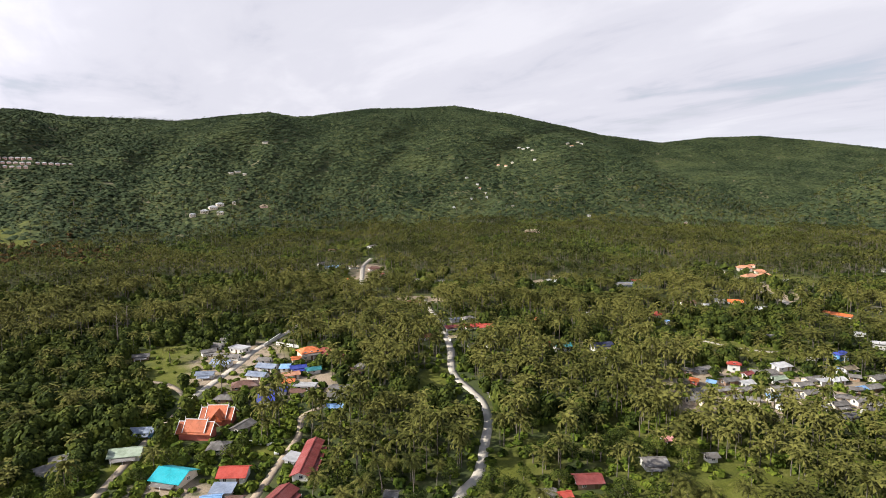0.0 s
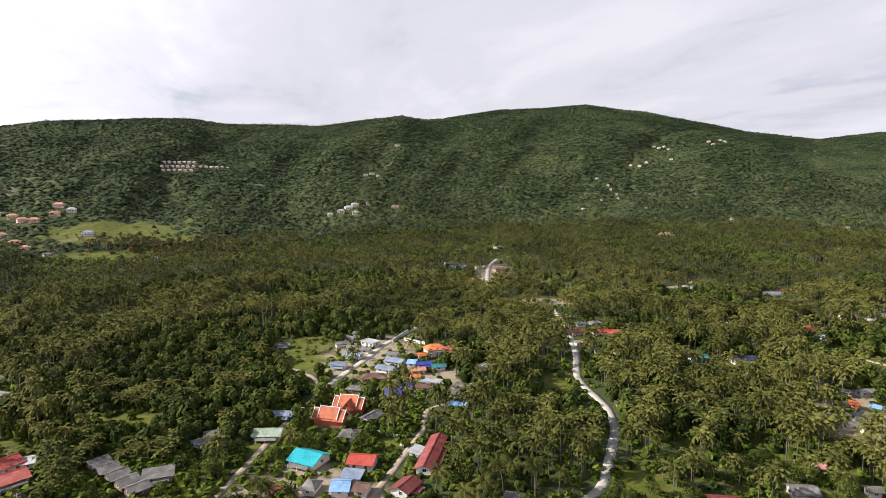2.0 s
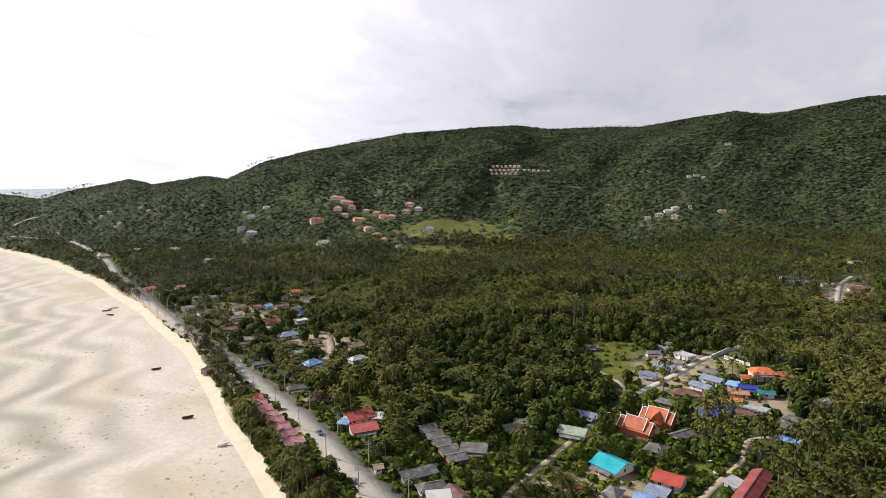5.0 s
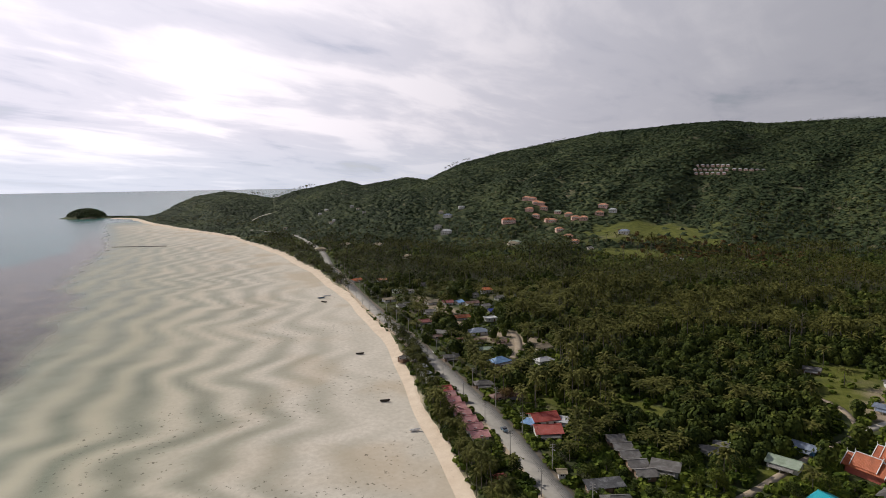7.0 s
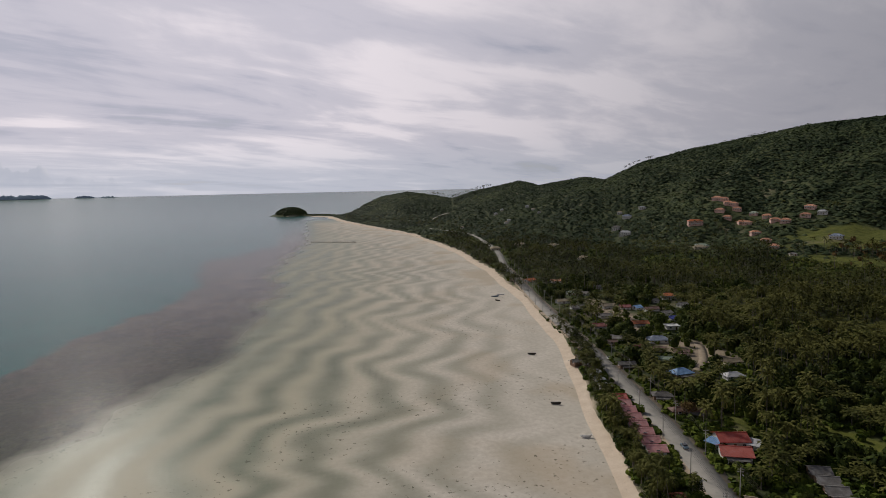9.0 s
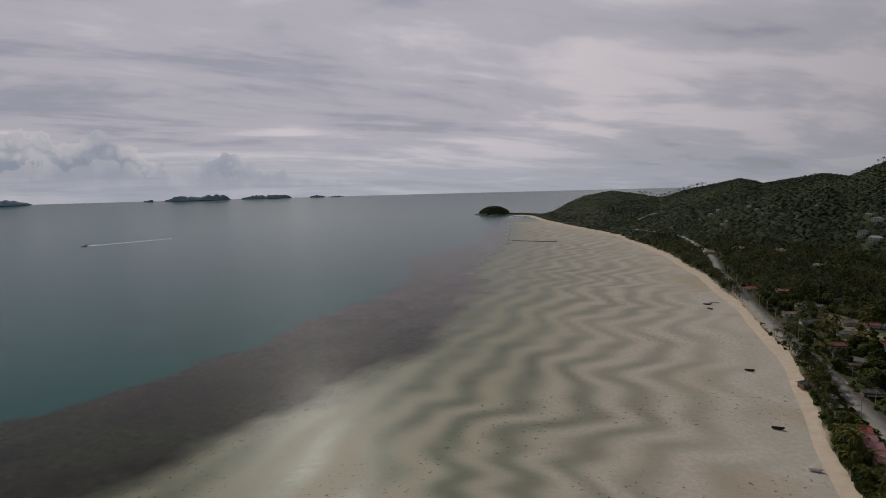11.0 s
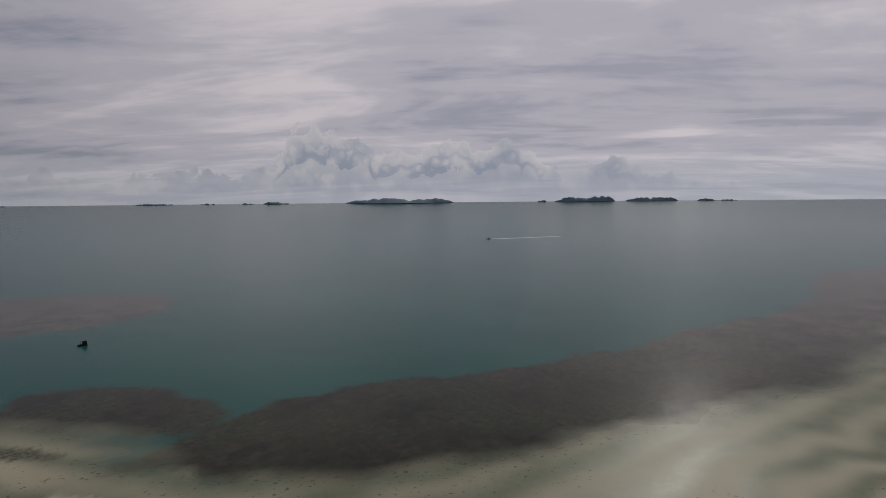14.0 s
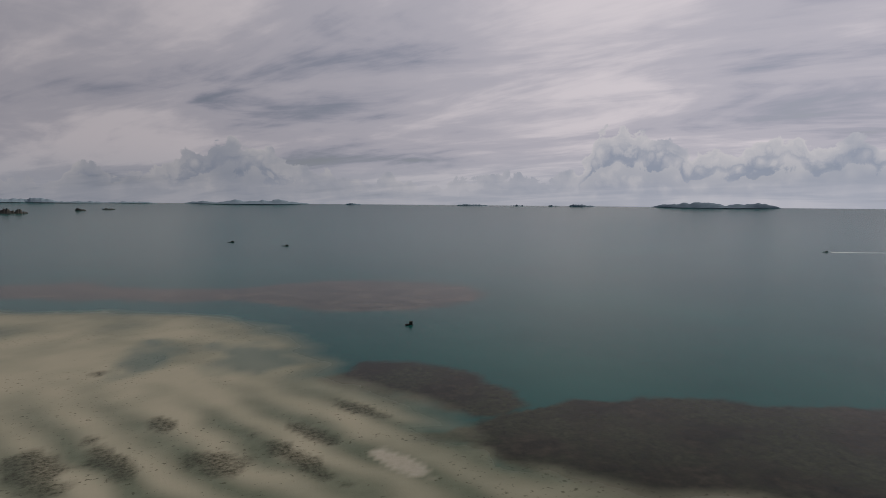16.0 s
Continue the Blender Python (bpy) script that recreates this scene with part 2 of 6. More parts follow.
# ---- lie of the land: bearings in degrees to the left of +y, metres ----
RIDGE_AZ = np.array([-75, -42, -36, -31, -27.3, -23.3, -19.7, -14.5, -11.4, -8.2, -6.2, -4.5, -1.4, 2.5, 6.5, 11.5, 13.3, 15.4, 19.8, 22.8, 26, 31, 34, 36.7, 41, 44.5, 48, 53, 56.8, 60, 61.8, 65.9, 67.7, 72, 74, 76, 78.2, 80.6, 83, 84.4, 86.5, 88.5])
RIDGE_EL = np.array([1.5, 1.5, 1.75, 2.55, 3.0, 2.97, 2.6, 3.4, 4.2, 4.9, 5.4, 5.6, 6.15, 5.95, 5.85, 5.15, 5.05, 5.4, 4.85, 4.45, 4.55, 4.55, 4.95, 4.85, 4.5, 4.3, 3.75, 2.85, 1.95, 0.45, 0.72, 0.05, 0.5, -0.35, -1.0, -0.6, -0.3, -0.7, -1.7, -2.2, -2.3, -2.3])
RIDGE_R = np.interp(RIDGE_AZ, [-75, -30, -18, -10, 0, 23, 45, 60, 74, 88], [3510, 3510, 3105, 2632, 2565, 2295, 1998, 1863, 2228, 2565])
# spurs in front of the far ridge, east of the peak
SPUR_AZ, SPUR_EL = [-60, -42, -36, -33, -30, -28, -25.7, -20.2, -16.4, -11.4, -6, 0], [2.0, 1.6, 0.3, -1.0, -3.3, -3.3, -2.0, 0.2, 2.1, 3.6, 3.4, -4]
FOOT_AZ, FOOT_R = [-75, -26, -10, 0, 23, 45, 60, 70, 80, 90], [1282, 1282, 1148, 1080, 891, 810, 864, 1026, 1688, 2430]
COAST_X = [-2470, -2291, -1958, -1613, -1289, -911, -680, -498, -360, -265, -165, 0, 270, 945]
COAST_Y = [101, 176, 189, 227, 273, 261, 234, 201, 169, 136, 101, 40, -34, -81]


def coast(x):
    return np.interp(x, COAST_X, COAST_Y) + 0.8 * np.sin(np.asarray(x) / 29.0) + 0.4 * np.sin(np.asarray(x) / 11.3)


def value_noise(x, y, seed=0):
    """Smooth noise in 0..1 on a unit lattice."""
    x, y = np.asarray(x, float), np.asarray(y, float)
    ix, iy = np.floor(x), np.floor(y)
    fx, fy = x - ix, y - iy
    fx, fy = fx * fx * (3 - 2 * fx), fy * fy * (3 - 2 * fy)

    def h(a, b):
        v = np.sin(a * 127.1 + b * 311.7 + seed * 74.7) * 43758.5453
        return v - np.floor(v)
    return (h(ix, iy) * (1 - fx) + h(ix + 1, iy) * fx) * (1 - fy) + (h(ix, iy + 1) * (1 - fx) + h(ix + 1, iy + 1) * fx) * fy


def fractal(x, y, seed=0, octaves=4):
    s, a, tot = 0.0, 1.0, 0.0
    for o in range(octaves):
        s, tot = s + a * value_noise(x * 2 ** o, y * 2 ** o, seed + o), tot + a
        a *= 0.5
    return s / tot


def polar(x, y):
    return np.degrees(np.arctan2(-np.asarray(x, float), np.asarray(y, float))), np.hypot(x, y)


def height(x, y):
    """Height of the ground."""
    x, y = np.asarray(x, float), np.asarray(y, float)
    az, r = polar(x, y)
    el = np.interp(az, RIDGE_AZ, RIDGE_EL, left=1.0, right=-2.4)
    r1, r0 = np.interp(az, RIDGE_AZ, RIDGE_R), np.interp(az, FOOT_AZ, FOOT_R)
    top = np.maximum(CAMERA_HEIGHT + r1 * np.tan(np.radians(el)) - 7.0, 1.0)
    s = np.clip((r - r0) / (r1 - r0), 0, 1)
    east = np.clip((-az - 9) / 8.0, 0, 1)
    rise = top * ((1 - east) * (0.35 * s + 0.65 * s * s * (3 - 2 * s)) + east * (0.10 * s + 0.90 * s ** 2.6))
    spur = fractal(az / 8.0 + r / 1200.0, r / 800.0, 3) - 0.5
    rise = rise + spur * top * 1.9 * s * (1 - s) ** 1.2
    fold = np.abs(2 * fractal(az / 9.0 + 0.35 * np.sin(r / 260.0), r / 1500.0, 13, 2) - 1)
    rise = rise - top * 0.30 * np.clip(0.45 - fold, 0, 1) / 0.45 * s * (1 - s) ** 0.9
    rs = np.interp(az, [-42, -30, -20, -8], [1750, 1700, 1950, 2250])
    u = np.clip((r - r0) / (rs - r0), 0, 1)
    w = np.clip((r - rs) / 650.0, 0, 1)
    front = (CAMERA_HEIGHT - 7.0 + rs * np.tan(np.radians(np.interp(az, SPUR_AZ, SPUR_EL)))) * (0.45 * u + 0.55 * u * u * (3 - 2 * u)) * (1 - 0.8 * w * w * (3 - 2 * w))
    front = front * (1 + 0.25 * (fractal(az / 5.0, r / 420.0, 23, 3) - 0.5))
    rise = np.maximum(rise, front)
    past = np.clip((r - r1) / 1200.0, 0, 1)
    rise = rise * (1 - 0.75 * past * past * (3 - 2 * past))
    fade = np.clip((112 - np.abs(az)) / 22.0, 0, 1)
    inland = y - coast(x)
    beach = np.clip((inland + 5.0) / 18.0, 0, 1)
    land = -1.5 + 4.0 * beach
    tip = np.clip((x + 2484) / 80.0, 0, 1)
    land = -1.5 + (land + 1.5) * tip
    lift = np.clip((inland - 34.0) / 160.0, 0, 1) * tip
    ix, iy = (x + 2560) / 100.0, (y - 52) / 62.0
    islet = 31.0 * np.clip(1 - (ix * ix + iy * iy), 0, 1) ** 0.5
    neck = 3.4 * np.clip(1.6 - np.abs(y - (52 + (x + 2560) * 0.9)) / 26.0, 0, 1) * ((x > -2570) & (x < -2400))
    islet = np.maximum(islet, neck)
    return np.maximum(land + np.maximum(rise, 0) * lift * fade + 0.6 * (fractal(x / 60.0, y / 60.0, 9) - 0.5) * lift, islet - 1.5)


# fields without trees: x, y, radius along x, radius along y, turn
FIELDS = [(-628, 756, 94, 57, 60), (-560, 634, 61, 30, 20), (-132, 294, 19, 27, 0), (-148, 324, 16, 16, 0), (-202, 174, 16, 7, 15), (-174, 202, 18, 11, 20), (99, 178, 22, 11, 0),
          (189, 319, 40, 8, -5), (22, 198, 7, 11, 0), (-63, 207, 9, 7, 0), (-88, 332, 8, 11, 0), (323, 552, 27, 35, 0), (-4, 284, 8, 19, 0), (-560, 756, 54, 32, 30), (-107, 197, 8, 12, 0),
          (38, 211, 9, 5, 0), (40, 420, 22, 11, 0), (68, 221, 9, 5, 0), (-43, 1269, 26, 9, 0), (148, 189, 12, 6, 0), (-73, 385, 19, 14, 0)]
# grass under open palm groves
GROVES = [(115, 195, 70, 34, 0), (60, 235, 38, 18, 0), (30, 190, 14, 26, 0), (190, 325, 60, 22, 0), (-150, 240, 22, 24, 0), (-215, 185, 34, 12, 15)]
# trodden yards between close-standing houses
YARDS = [(-103, 312, 24, 42, 0), (-78, 276, 24, 24, 0), (-400, 240, 60, 13, -12), (150, 266, 48, 32, 0), (276, 480, 22, 60, 0), (-74, 600, 16, 70, 0), (-300, 232, 26, 16, 0), (-22, 470, 26, 14, 0), (-79, 170, 26, 14, 0)]
# roads: name, half width, points
ROADS = {
    "beach_road": (4.3, [(-54, 99.9), (-97.2, 113.4), (-139.1, 125.6), (-189, 142.4), (-240.3, 156.6), (-324, 176.9), (-418.5, 197.1), (-545.4, 228.2), (-687.2, 263.2), (-864, 317.2), (-1026, 353.7), (-1215, 384.8), (-1431, 353.7)]),
    "winding_road": (1.8, [(-10.8, 135), (0, 162), (6.8, 179.6), (12.2, 190.4), (16.2, 214.7), (18.9, 234.9), (17.6, 255.2), (13.5, 268.7)]),
    "inland_road": (2.0, [(13.5, 268.7), (8.1, 283.5), (5.4, 299.7), (5.4, 333.5), (2.7, 363.2), (0, 398.2), (-5.4, 422.6), (-13.5, 469.8)]),
    "far_lane": (2.2, [(-67.5, 519.8), (-71.6, 544.1), (-82.4, 642.6), (-81, 702)]),
    "village_lane": (1.9, [(-91.8, 391.5), (-97.2, 364.5), (-104, 332.1), (-105.3, 303.8), (-108, 276.8), (-110.7, 253.8)]),
    "house_lane": (1.3, [(-48.6, 251.1), (-56.7, 239), (-54, 221.4), (-55.4, 199.8), (-56.7, 180.9), (-59.4, 159.3)]),
    "west_lane": (1.4, [(-94.5, 128.2), (-104, 151.2), (-106.7, 185), (-109.4, 217.4), (-110.7, 253.8), (-126.9, 275.4), (-140.4, 280.8)]),
    "curved_lane": (2.3, [(-318.6, 245.7), (-305.1, 240.3), (-283.5, 225.5), (-270, 212), (-256.5, 195.8), (-248.4, 183.6)]),
    "villa_drive": (3.0, [(283.5, 607.5), (280.8, 588.6), (275.4, 538.7), (268.7, 495.5), (261.9, 445.5)]),
    "palm_path": (1.8, [(145.8, 361.8), (159.3, 344.2), (170.1, 332.1), (189, 324)]),
    "hill_road": (2.6, [(-1613.2, 405), (-1674, 445.5), (-1741.5, 513)])}


def near_line(x, y, pts):
    """Distance from points to a broken line."""
    best = np.full(np.shape(x), 1e9)
    for (ax, ay), (bx, by) in zip(pts[:-1], pts[1:]):
        dx, dy = bx - ax, by - ay
        u = np.clip(((x - ax) * dx + (y - ay) * dy) / (dx * dx + dy * dy), 0, 1)
        best = np.minimum(best, np.hypot(x - ax - u * dx, y - ay - u * dy))
    return best


def inside(x, y, pts):
    """Signed distance to a closed outline, negative inside."""
    d = near_line(x, y, pts + pts[:1])
    c = np.zeros(np.shape(x), bool)
    for (ax, ay), (bx, by) in zip(pts, pts[1:] + pts[:1]):
        c ^= ((ay > y) != (by > y)) & (x < (bx - ax) * (y - ay) / (by - ay + 1e-9) + ax)
    return np.where(c, -d, d)


def field_mask(x, y, plots=FIELDS):
    m = np.zeros(np.shape(x))
    for fx, fy, ra, rb, turn in plots:
        c, s = math.cos(radians(turn)), math.sin(radians(turn))
        u, v = ((x - fx) * c + (y - fy) * s) / ra, (-(x - fx) * s + (y - fy) * c) / rb
        wob = 1.1 * (fractal(x / 17.0, y / 17.0, 5, 3) - 0.5)
        m = np.maximum(m, np.clip((1.15 - np.hypot(u, v) + wob) / 0.3, 0, 1))
    return m


def link_mesh(name, verts, faces, mat, smooth=False):
    me = bpy.data.meshes.new(name)
    verts, faces = np.asarray(verts, np.float32), np.asarray(faces, np.int32)
    me.vertices.add(len(verts))
    me.vertices.foreach_set("co", verts.ravel())
    k = faces.shape[1]
    me.loops.add(faces.size)
    me.loops.foreach_set("vertex_index", faces.ravel())
    me.polygons.add(len(faces))
    me.polygons.foreach_set("loop_start", np.arange(0, faces.size, k, dtype=np.int32))
    if smooth:
        me.polygons.foreach_set("use_smooth", np.ones(len(faces), bool))
    me.update(calc_edges=True)
    if mat:
        me.materials.append(mat)
    return me


def polar_sheet(name, az0, az1, naz, radii, zf, mat, marks=None):
    """A sheet of ground or water as rings round the origin."""
    a = np.radians(np.linspace(az0, az1, naz))
    A, R = np.meshgrid(a, np.asarray(radii, float))
    X, Y = -R * np.sin(A), R * np.cos(A)
    Z = zf(X, Y)
    nr = len(radii)
    i = np.arange(nr - 1)[:, None] * naz + np.arange(naz - 1)[None, :]
    faces = np.stack([i, i + 1, i + naz + 1, i + naz], -1).reshape(-1, 4)[:, ::-1]
    me = link_mesh(name, np.stack([X, Y, Z], -1).reshape(-1, 3), faces, mat, True)
    for key, fn in (marks or {}).items():
        at = me.attributes.new(key, "FLOAT", "POINT")
        at.data.foreach_set("value", fn(X, Y).astype(np.float32).ravel())
    return new(name, me)


def ground_material():
    m, k = material("ground")
    p = where(k)
    f = k.add("ShaderNodeAttribute")
    f.attribute_name = "field"
    b = k.add("ShaderNodeAttribute")
    b.attribute_name = "beach"
    yd = k.add("ShaderNodeAttribute")
    yd.attribute_name = "yard"
    big, mid, fine = k.noise(p, 0.02, 4), k.noise(p, 0.15, 5, 0.6), k.noise(p, 1.6, 4, 0.65)
    floor = k.ramp(mid.outputs[0], [(0.3, (0.034, 0.050, 0.016)), (0.55, (0.060, 0.074, 0.024)), (0.75, (0.12, 0.10, 0.045))])
    grass = k.ramp(k.math("ADD", k.math("MULTIPLY", mid.outputs[0], 0.6), k.math("MULTIPLY", fine.outputs[0], 0.4)),
                   [(0.34, (0.045, 0.058, 0.009)), (0.5, (0.105, 0.115, 0.016)), (0.66, (0.16, 0.165, 0.04))])
    soil = k.ramp(fine.outputs[0], [(0.3, (0.26, 0.20, 0.14)), (0.7, (0.44, 0.35, 0.26))])
    col = k.mix(f.outputs["Fac"], floor, grass)
    col = k.mix(k.math("MULTIPLY", k.ramp(big.outputs[0], [(0.6, 0.0), (0.72, 1.0)]), 0.35), col, soil)
    col = k.mix(k.math("MULTIPLY", yd.outputs["Fac"], k.ramp(mid.outputs[0], [(0.32, 0.0), (0.46, 0.95)])), col, soil)
    sand = k.ramp(k.math("ADD", k.math("MULTIPLY", mid.outputs[0], 0.5), k.math("MULTIPLY", fine.outputs[0], 0.5)),
                  [(0.3, (0.54, 0.42, 0.31)), (0.7, (0.73, 0.61, 0.47))])
    col = k.mix(b.outputs["Fac"], col, sand)
    finish(k, col, 0.95, 0, fine.outputs[0], 0.5, 0.4, 0.2)
    return m


def beach_mask(x, y):
    d = y - coast(x)
    w = np.interp(x, [-2295, -1080, -310, -200, -135], [20, 12, 8, 7.5, 7]) + 5 * (fractal(x / 18.0, y / 18.0, 2, 2) - 0.5)
    return np.clip((w - d) / 2.5, 0, 1) * np.clip((x + 2470) / 27, 0, 1)


radii = np.concatenate([[0.0, 6, 20, 50, 80], np.linspace(105, 560, 110), np.linspace(570, 3650, 220), [4000, 4400, 4900]])
ground = polar_sheet("ground", -130, 130, 360, radii, height, ground_material(), {"field": lambda x, y: np.maximum(field_mask(x, y), 0.75 * field_mask(x, y, GROVES)), "beach": beach_mask, "yard": lambda x, y: field_mask(x, y, YARDS)})
tagged(ground, "green wooded coastal plain rising to hills, edged by a sand beach", "ground", kind="structure")



def beach_strip():
    """The dry beach as a fine strip from the water's edge to the trees."""
    m, k = material("beach_sand")
    p = where(k)
    mid, fine = k.noise(p, 0.15, 5, 0.6), k.noise(p, 2.2, 4, 0.7)
    sand = k.ramp(k.math("ADD", k.math("MULTIPLY", mid.outputs[0], 0.5), k.math("MULTIPLY", fine.outputs[0], 0.5)), [(0.3, (0.54, 0.42, 0.31)), (0.7, (0.76, 0.65, 0.52))])
    drift = k.ramp(k.noise(p, 0.7, 6, 0.7).outputs[0], [(0.62, 0.0), (0.70, 1.0)])
    finish(k, k.mix(k.math("MULTIPLY", drift, 0.5), sand, (0.20, 0.15, 0.10)), 0.95, 0, fine.outputs[0], 0.4, 0.1, 0.2)
    xs = np.arange(-2440, 140, 2.5)
    wide = np.interp(xs, [-2295, -1080, -310, -200, -135], [20, 12, 8, 7.5, 7]) + 4.5 * (fractal(xs / 14.0, xs * 0, 2, 3) - 0.5) + 1.5
    f = np.linspace(-0.06, 1.0, 7)
    X = xs[:, None] + 0 * f[None]
    Y = coast(xs)[:, None] + wide[:, None] * f[None]
    Z = np.maximum(height(X, Y), -0.3) + 0.10
    Z[:, -1] -= 0.5
    i = np.arange(len(xs) - 1)[:, None] * 7 + np.arange(6)[None]
    q = np.stack([i, i + 7, i + 8, i + 1], -1).reshape(-1, 4)
    return tagged(new("beach", link_mesh("beach", np.stack([X, Y, Z], -1).reshape(-1, 3), q, m, True)), "narrow pale sand beach between palms and tidal flat", "beach", kind="structure")


beach_strip()

# ---- sea: deep water, fringing reef, rippled tidal flat ----
REEF_X = [-3240, -1755, -1148, -933, -824, -672, -529, -383, -293, -236, -186, -144, -81]
REEF_OUT = [54, 27, -5, -108, -103, -89, -123, -159, -193, -238, -251, -247, -244]
FLAT_X = [-3240, -1755, -1148, -945, -756, -663, -486, -390, -310, -248, -200, -162, -132, -109, -100, -81]
FLAT_OUT = [94, 81, 40, 11, -19, -4, -24, -42, -74, -105, -131, -157, -181, -212, -240, -256]
LOBE = [(-70, -348), (-104, -369), (-142, -351), (-165, -319), (-165, -281), (-144, -243), (-119, -251), (-111, -277), (-92, -313)]
SPIT = [(230, -864), (105, -849), (14, -756), (-81, -736), (-173, -774), (-259, -737), (-333, -672), (-324, -614), (-277, -560), (-209, -520), (-132, -540), (-58, -648), (40, -675), (188, -756)]
BANK = [(540, -864), (155, -662), (-1, -589), (-62, -508), (-84, -432), (-84, -367), (-68, -348), (-92, -313), (-111, -270), (-100, -240), (-81, -202), (405, -135)]


def warped(x, y, amount, size, seed):
    return x + amount * (fractal(x / size, y / size, seed) - 0.5), y + amount * (fractal(x / size, y / size, seed + 7) - 0.5)


def reef_mask(x, y):
    x, y = warped(x, y, 35, 30, 11)
    reach = np.clip(1.0 - (-x - 1215) / 675.0, 0, 1)
    soft = 2.7 + np.abs(x) / 160.0
    a = np.clip((y - np.interp(x, REEF_X, REEF_OUT)) / soft + 0.5, 0, 1) * np.clip((np.interp(x, FLAT_X, FLAT_OUT) + 14 - y) / 14.0 + 0.5, 0, 1) * (x < -84)
    lobe = np.clip(0.5 - inside(x, y, LOBE) / 7.0, 0, 1)
    spit = np.clip(0.5 - inside(x, y, SPIT) / 19.0, 0, 1) * 0.85
    return np.maximum(np.maximum(a * reach, lobe), spit)


def flat_mask(x, y):
    x, y = warped(x, y, 30, 40, 21)
    a = np.clip((y - np.interp(x, FLAT_X, FLAT_OUT)) / (19.0 + np.abs(x) / 60.0) + 0.4, 0, 1) * (x < -80) * np.clip((x + 2190) / 340.0, 0, 1)
    b = np.clip(0.5 - inside(x, y, BANK) / 30.0, 0, 1)
    hole = np.zeros(np.shape(x))
    for hx_, hy_, ra, rb in ((20, -430, 20, 52), (-40, -408, 30, 46)):
        hole = np.maximum(hole, np.clip(1.3 - np.hypot((x - hx_) / ra, (y - hy_) / rb) + 1.8 * (fractal(x / 22.0, y / 30.0, 27, 3) - 0.5), 0, 0.75) * 0.75)
    return np.maximum(np.maximum(a, b), np.clip((x + 100) / 16.0, 0, 1) * np.clip((y + 262) / 20.0, 0, 1)) * (1 - hole)


def bare_bar(x, y):
    """The one bar of the southern bank that stands clear of the water."""
    u, v = (-(x + 77) * 0.35 + (y + 219) * 0.94) / 18.0, ((x + 77) * 0.94 + (y + 219) * 0.35) / 6.0
    return np.clip((1.1 - np.hypot(u, v) + 0.5 * (fractal(x / 6.0, y / 6.0, 51, 2) - 0.5)) / 0.25, 0, 1)


# beds of weed in the troughs: x, y, half length, half width
BEDS = [(-40, -240, 29, 5.5), (-12, -245, 15, 9), (-53, -260, 26, 4.5), (-80, -283, 18, 5), (28, -265, 27, 6), (51, -262, 24, 9), (9, -298, 10, 5), (44, -401, 5, 4)]


def bed_mask(x, y):
    m = np.zeros(np.shape(x))
    rough = 1.5 * (fractal(x / 9.0, y / 9.0, 58, 3) - 0.5)
    for bx_, by_, la, sh in BEDS:
        u, v = (-(x - bx_) * 0.38 + (y - by_) * 0.92) / la, ((x - bx_) * 0.92 + (y - by_) * 0.38) / sh
        m = np.maximum(m, np.clip((1.1 - np.hypot(u, v) + rough) / 0.45, 0, 1))
    return m


def bar_mask(x, y):
    """Sand bars: bright zigzag ridges a score of metres apart along the shore; the bank to the south is blotched."""
    south = np.clip((-80 - y) / 100.0, 0, 1) * np.clip((x + 175) / 80.0, 0, 1)
    across, along = x * 0.33 + y * 0.94, -x * 0.94 + y * 0.33
    u = along + 70 * (fractal(x / 150.0, y / 110.0, 31, 2) - 0.5)
    zig = np.arcsin(0.93 * np.sin((u - 257.0) / 124.0 * 2 * np.pi)) / 1.2
    zig2 = np.sin((u + 60 * fractal(x / 60.0, y / 60.0, 33, 2)) / 51.0 * 2 * np.pi)
    near = np.clip(1.15 - along / 2600.0, 0.35, 1.0)
    near = near * np.clip((y - np.interp(x, FLAT_X, FLAT_OUT)) / 110.0, 0.15, 1)
    bend = (13.5 * zig + 4.5 * zig2) * near + 22 * (fractal(x / 75.0, y / 75.0, 37, 3) - 0.5)
    v = 0.5 + 0.5 * np.cos((across - bend + 99.0) / 27.0 * 2 * np.pi)
    v = v * (0.72 + 0.5 * fractal(x / 48.0, y / 48.0, 39, 2))
    shore = np.clip((coast(x) - y - 6.0) / 48.0, 0, 1) * np.clip(1.35 - 1.1 * fractal(x / 90.0, y / 60.0, 44, 2), 0.35, 1)
    v = 1 - (1 - v) * (0.22 + 0.78 * shore)
    far = np.clip((-250 - y) / 150.0, 0, 1)
    wave = x * 0.92 + y * 0.38 + 16 * (fractal(x / 34.0, y / 34.0, 48, 2) - 0.5)
    v2 = (0.5 - 0.5 * np.cos((wave + 45.0) / 27.0 * 2 * np.pi)) * (1 - far) + far * 0.62 + (0.7 + 0.8 * far) * (fractal(x / 42.0, y / 55.0, 47, 3) - 0.5)
    v2 = np.maximum(v2, bare_bar(x, y))
    v = np.clip(v, 0, 1) ** 1.1 * (1 - south) + np.clip(v2, 0, 1) * south
    depth = np.clip((y - np.interp(x, FLAT_X, FLAT_OUT)) / 105.0, 0, 1) * (1 - south) + south * np.clip(-inside(x, y, BANK) / 42.0, 0.25, 1)
    return np.clip((v + 0.30 * (fractal(x / 15.0, y / 15.0, 43) - 0.5)) * (0.42 + 0.58 * depth), 0, 1)


def dry_mask(x, y):
    """Where the flat lies bare: close to the beach and on the far stretch."""
    d = coast(x) - y
    return np.maximum(np.clip(1.0 - d / (125.0 + 0.07 * np.abs(x)), 0, 1), 0.5 * bare_bar(x, y))


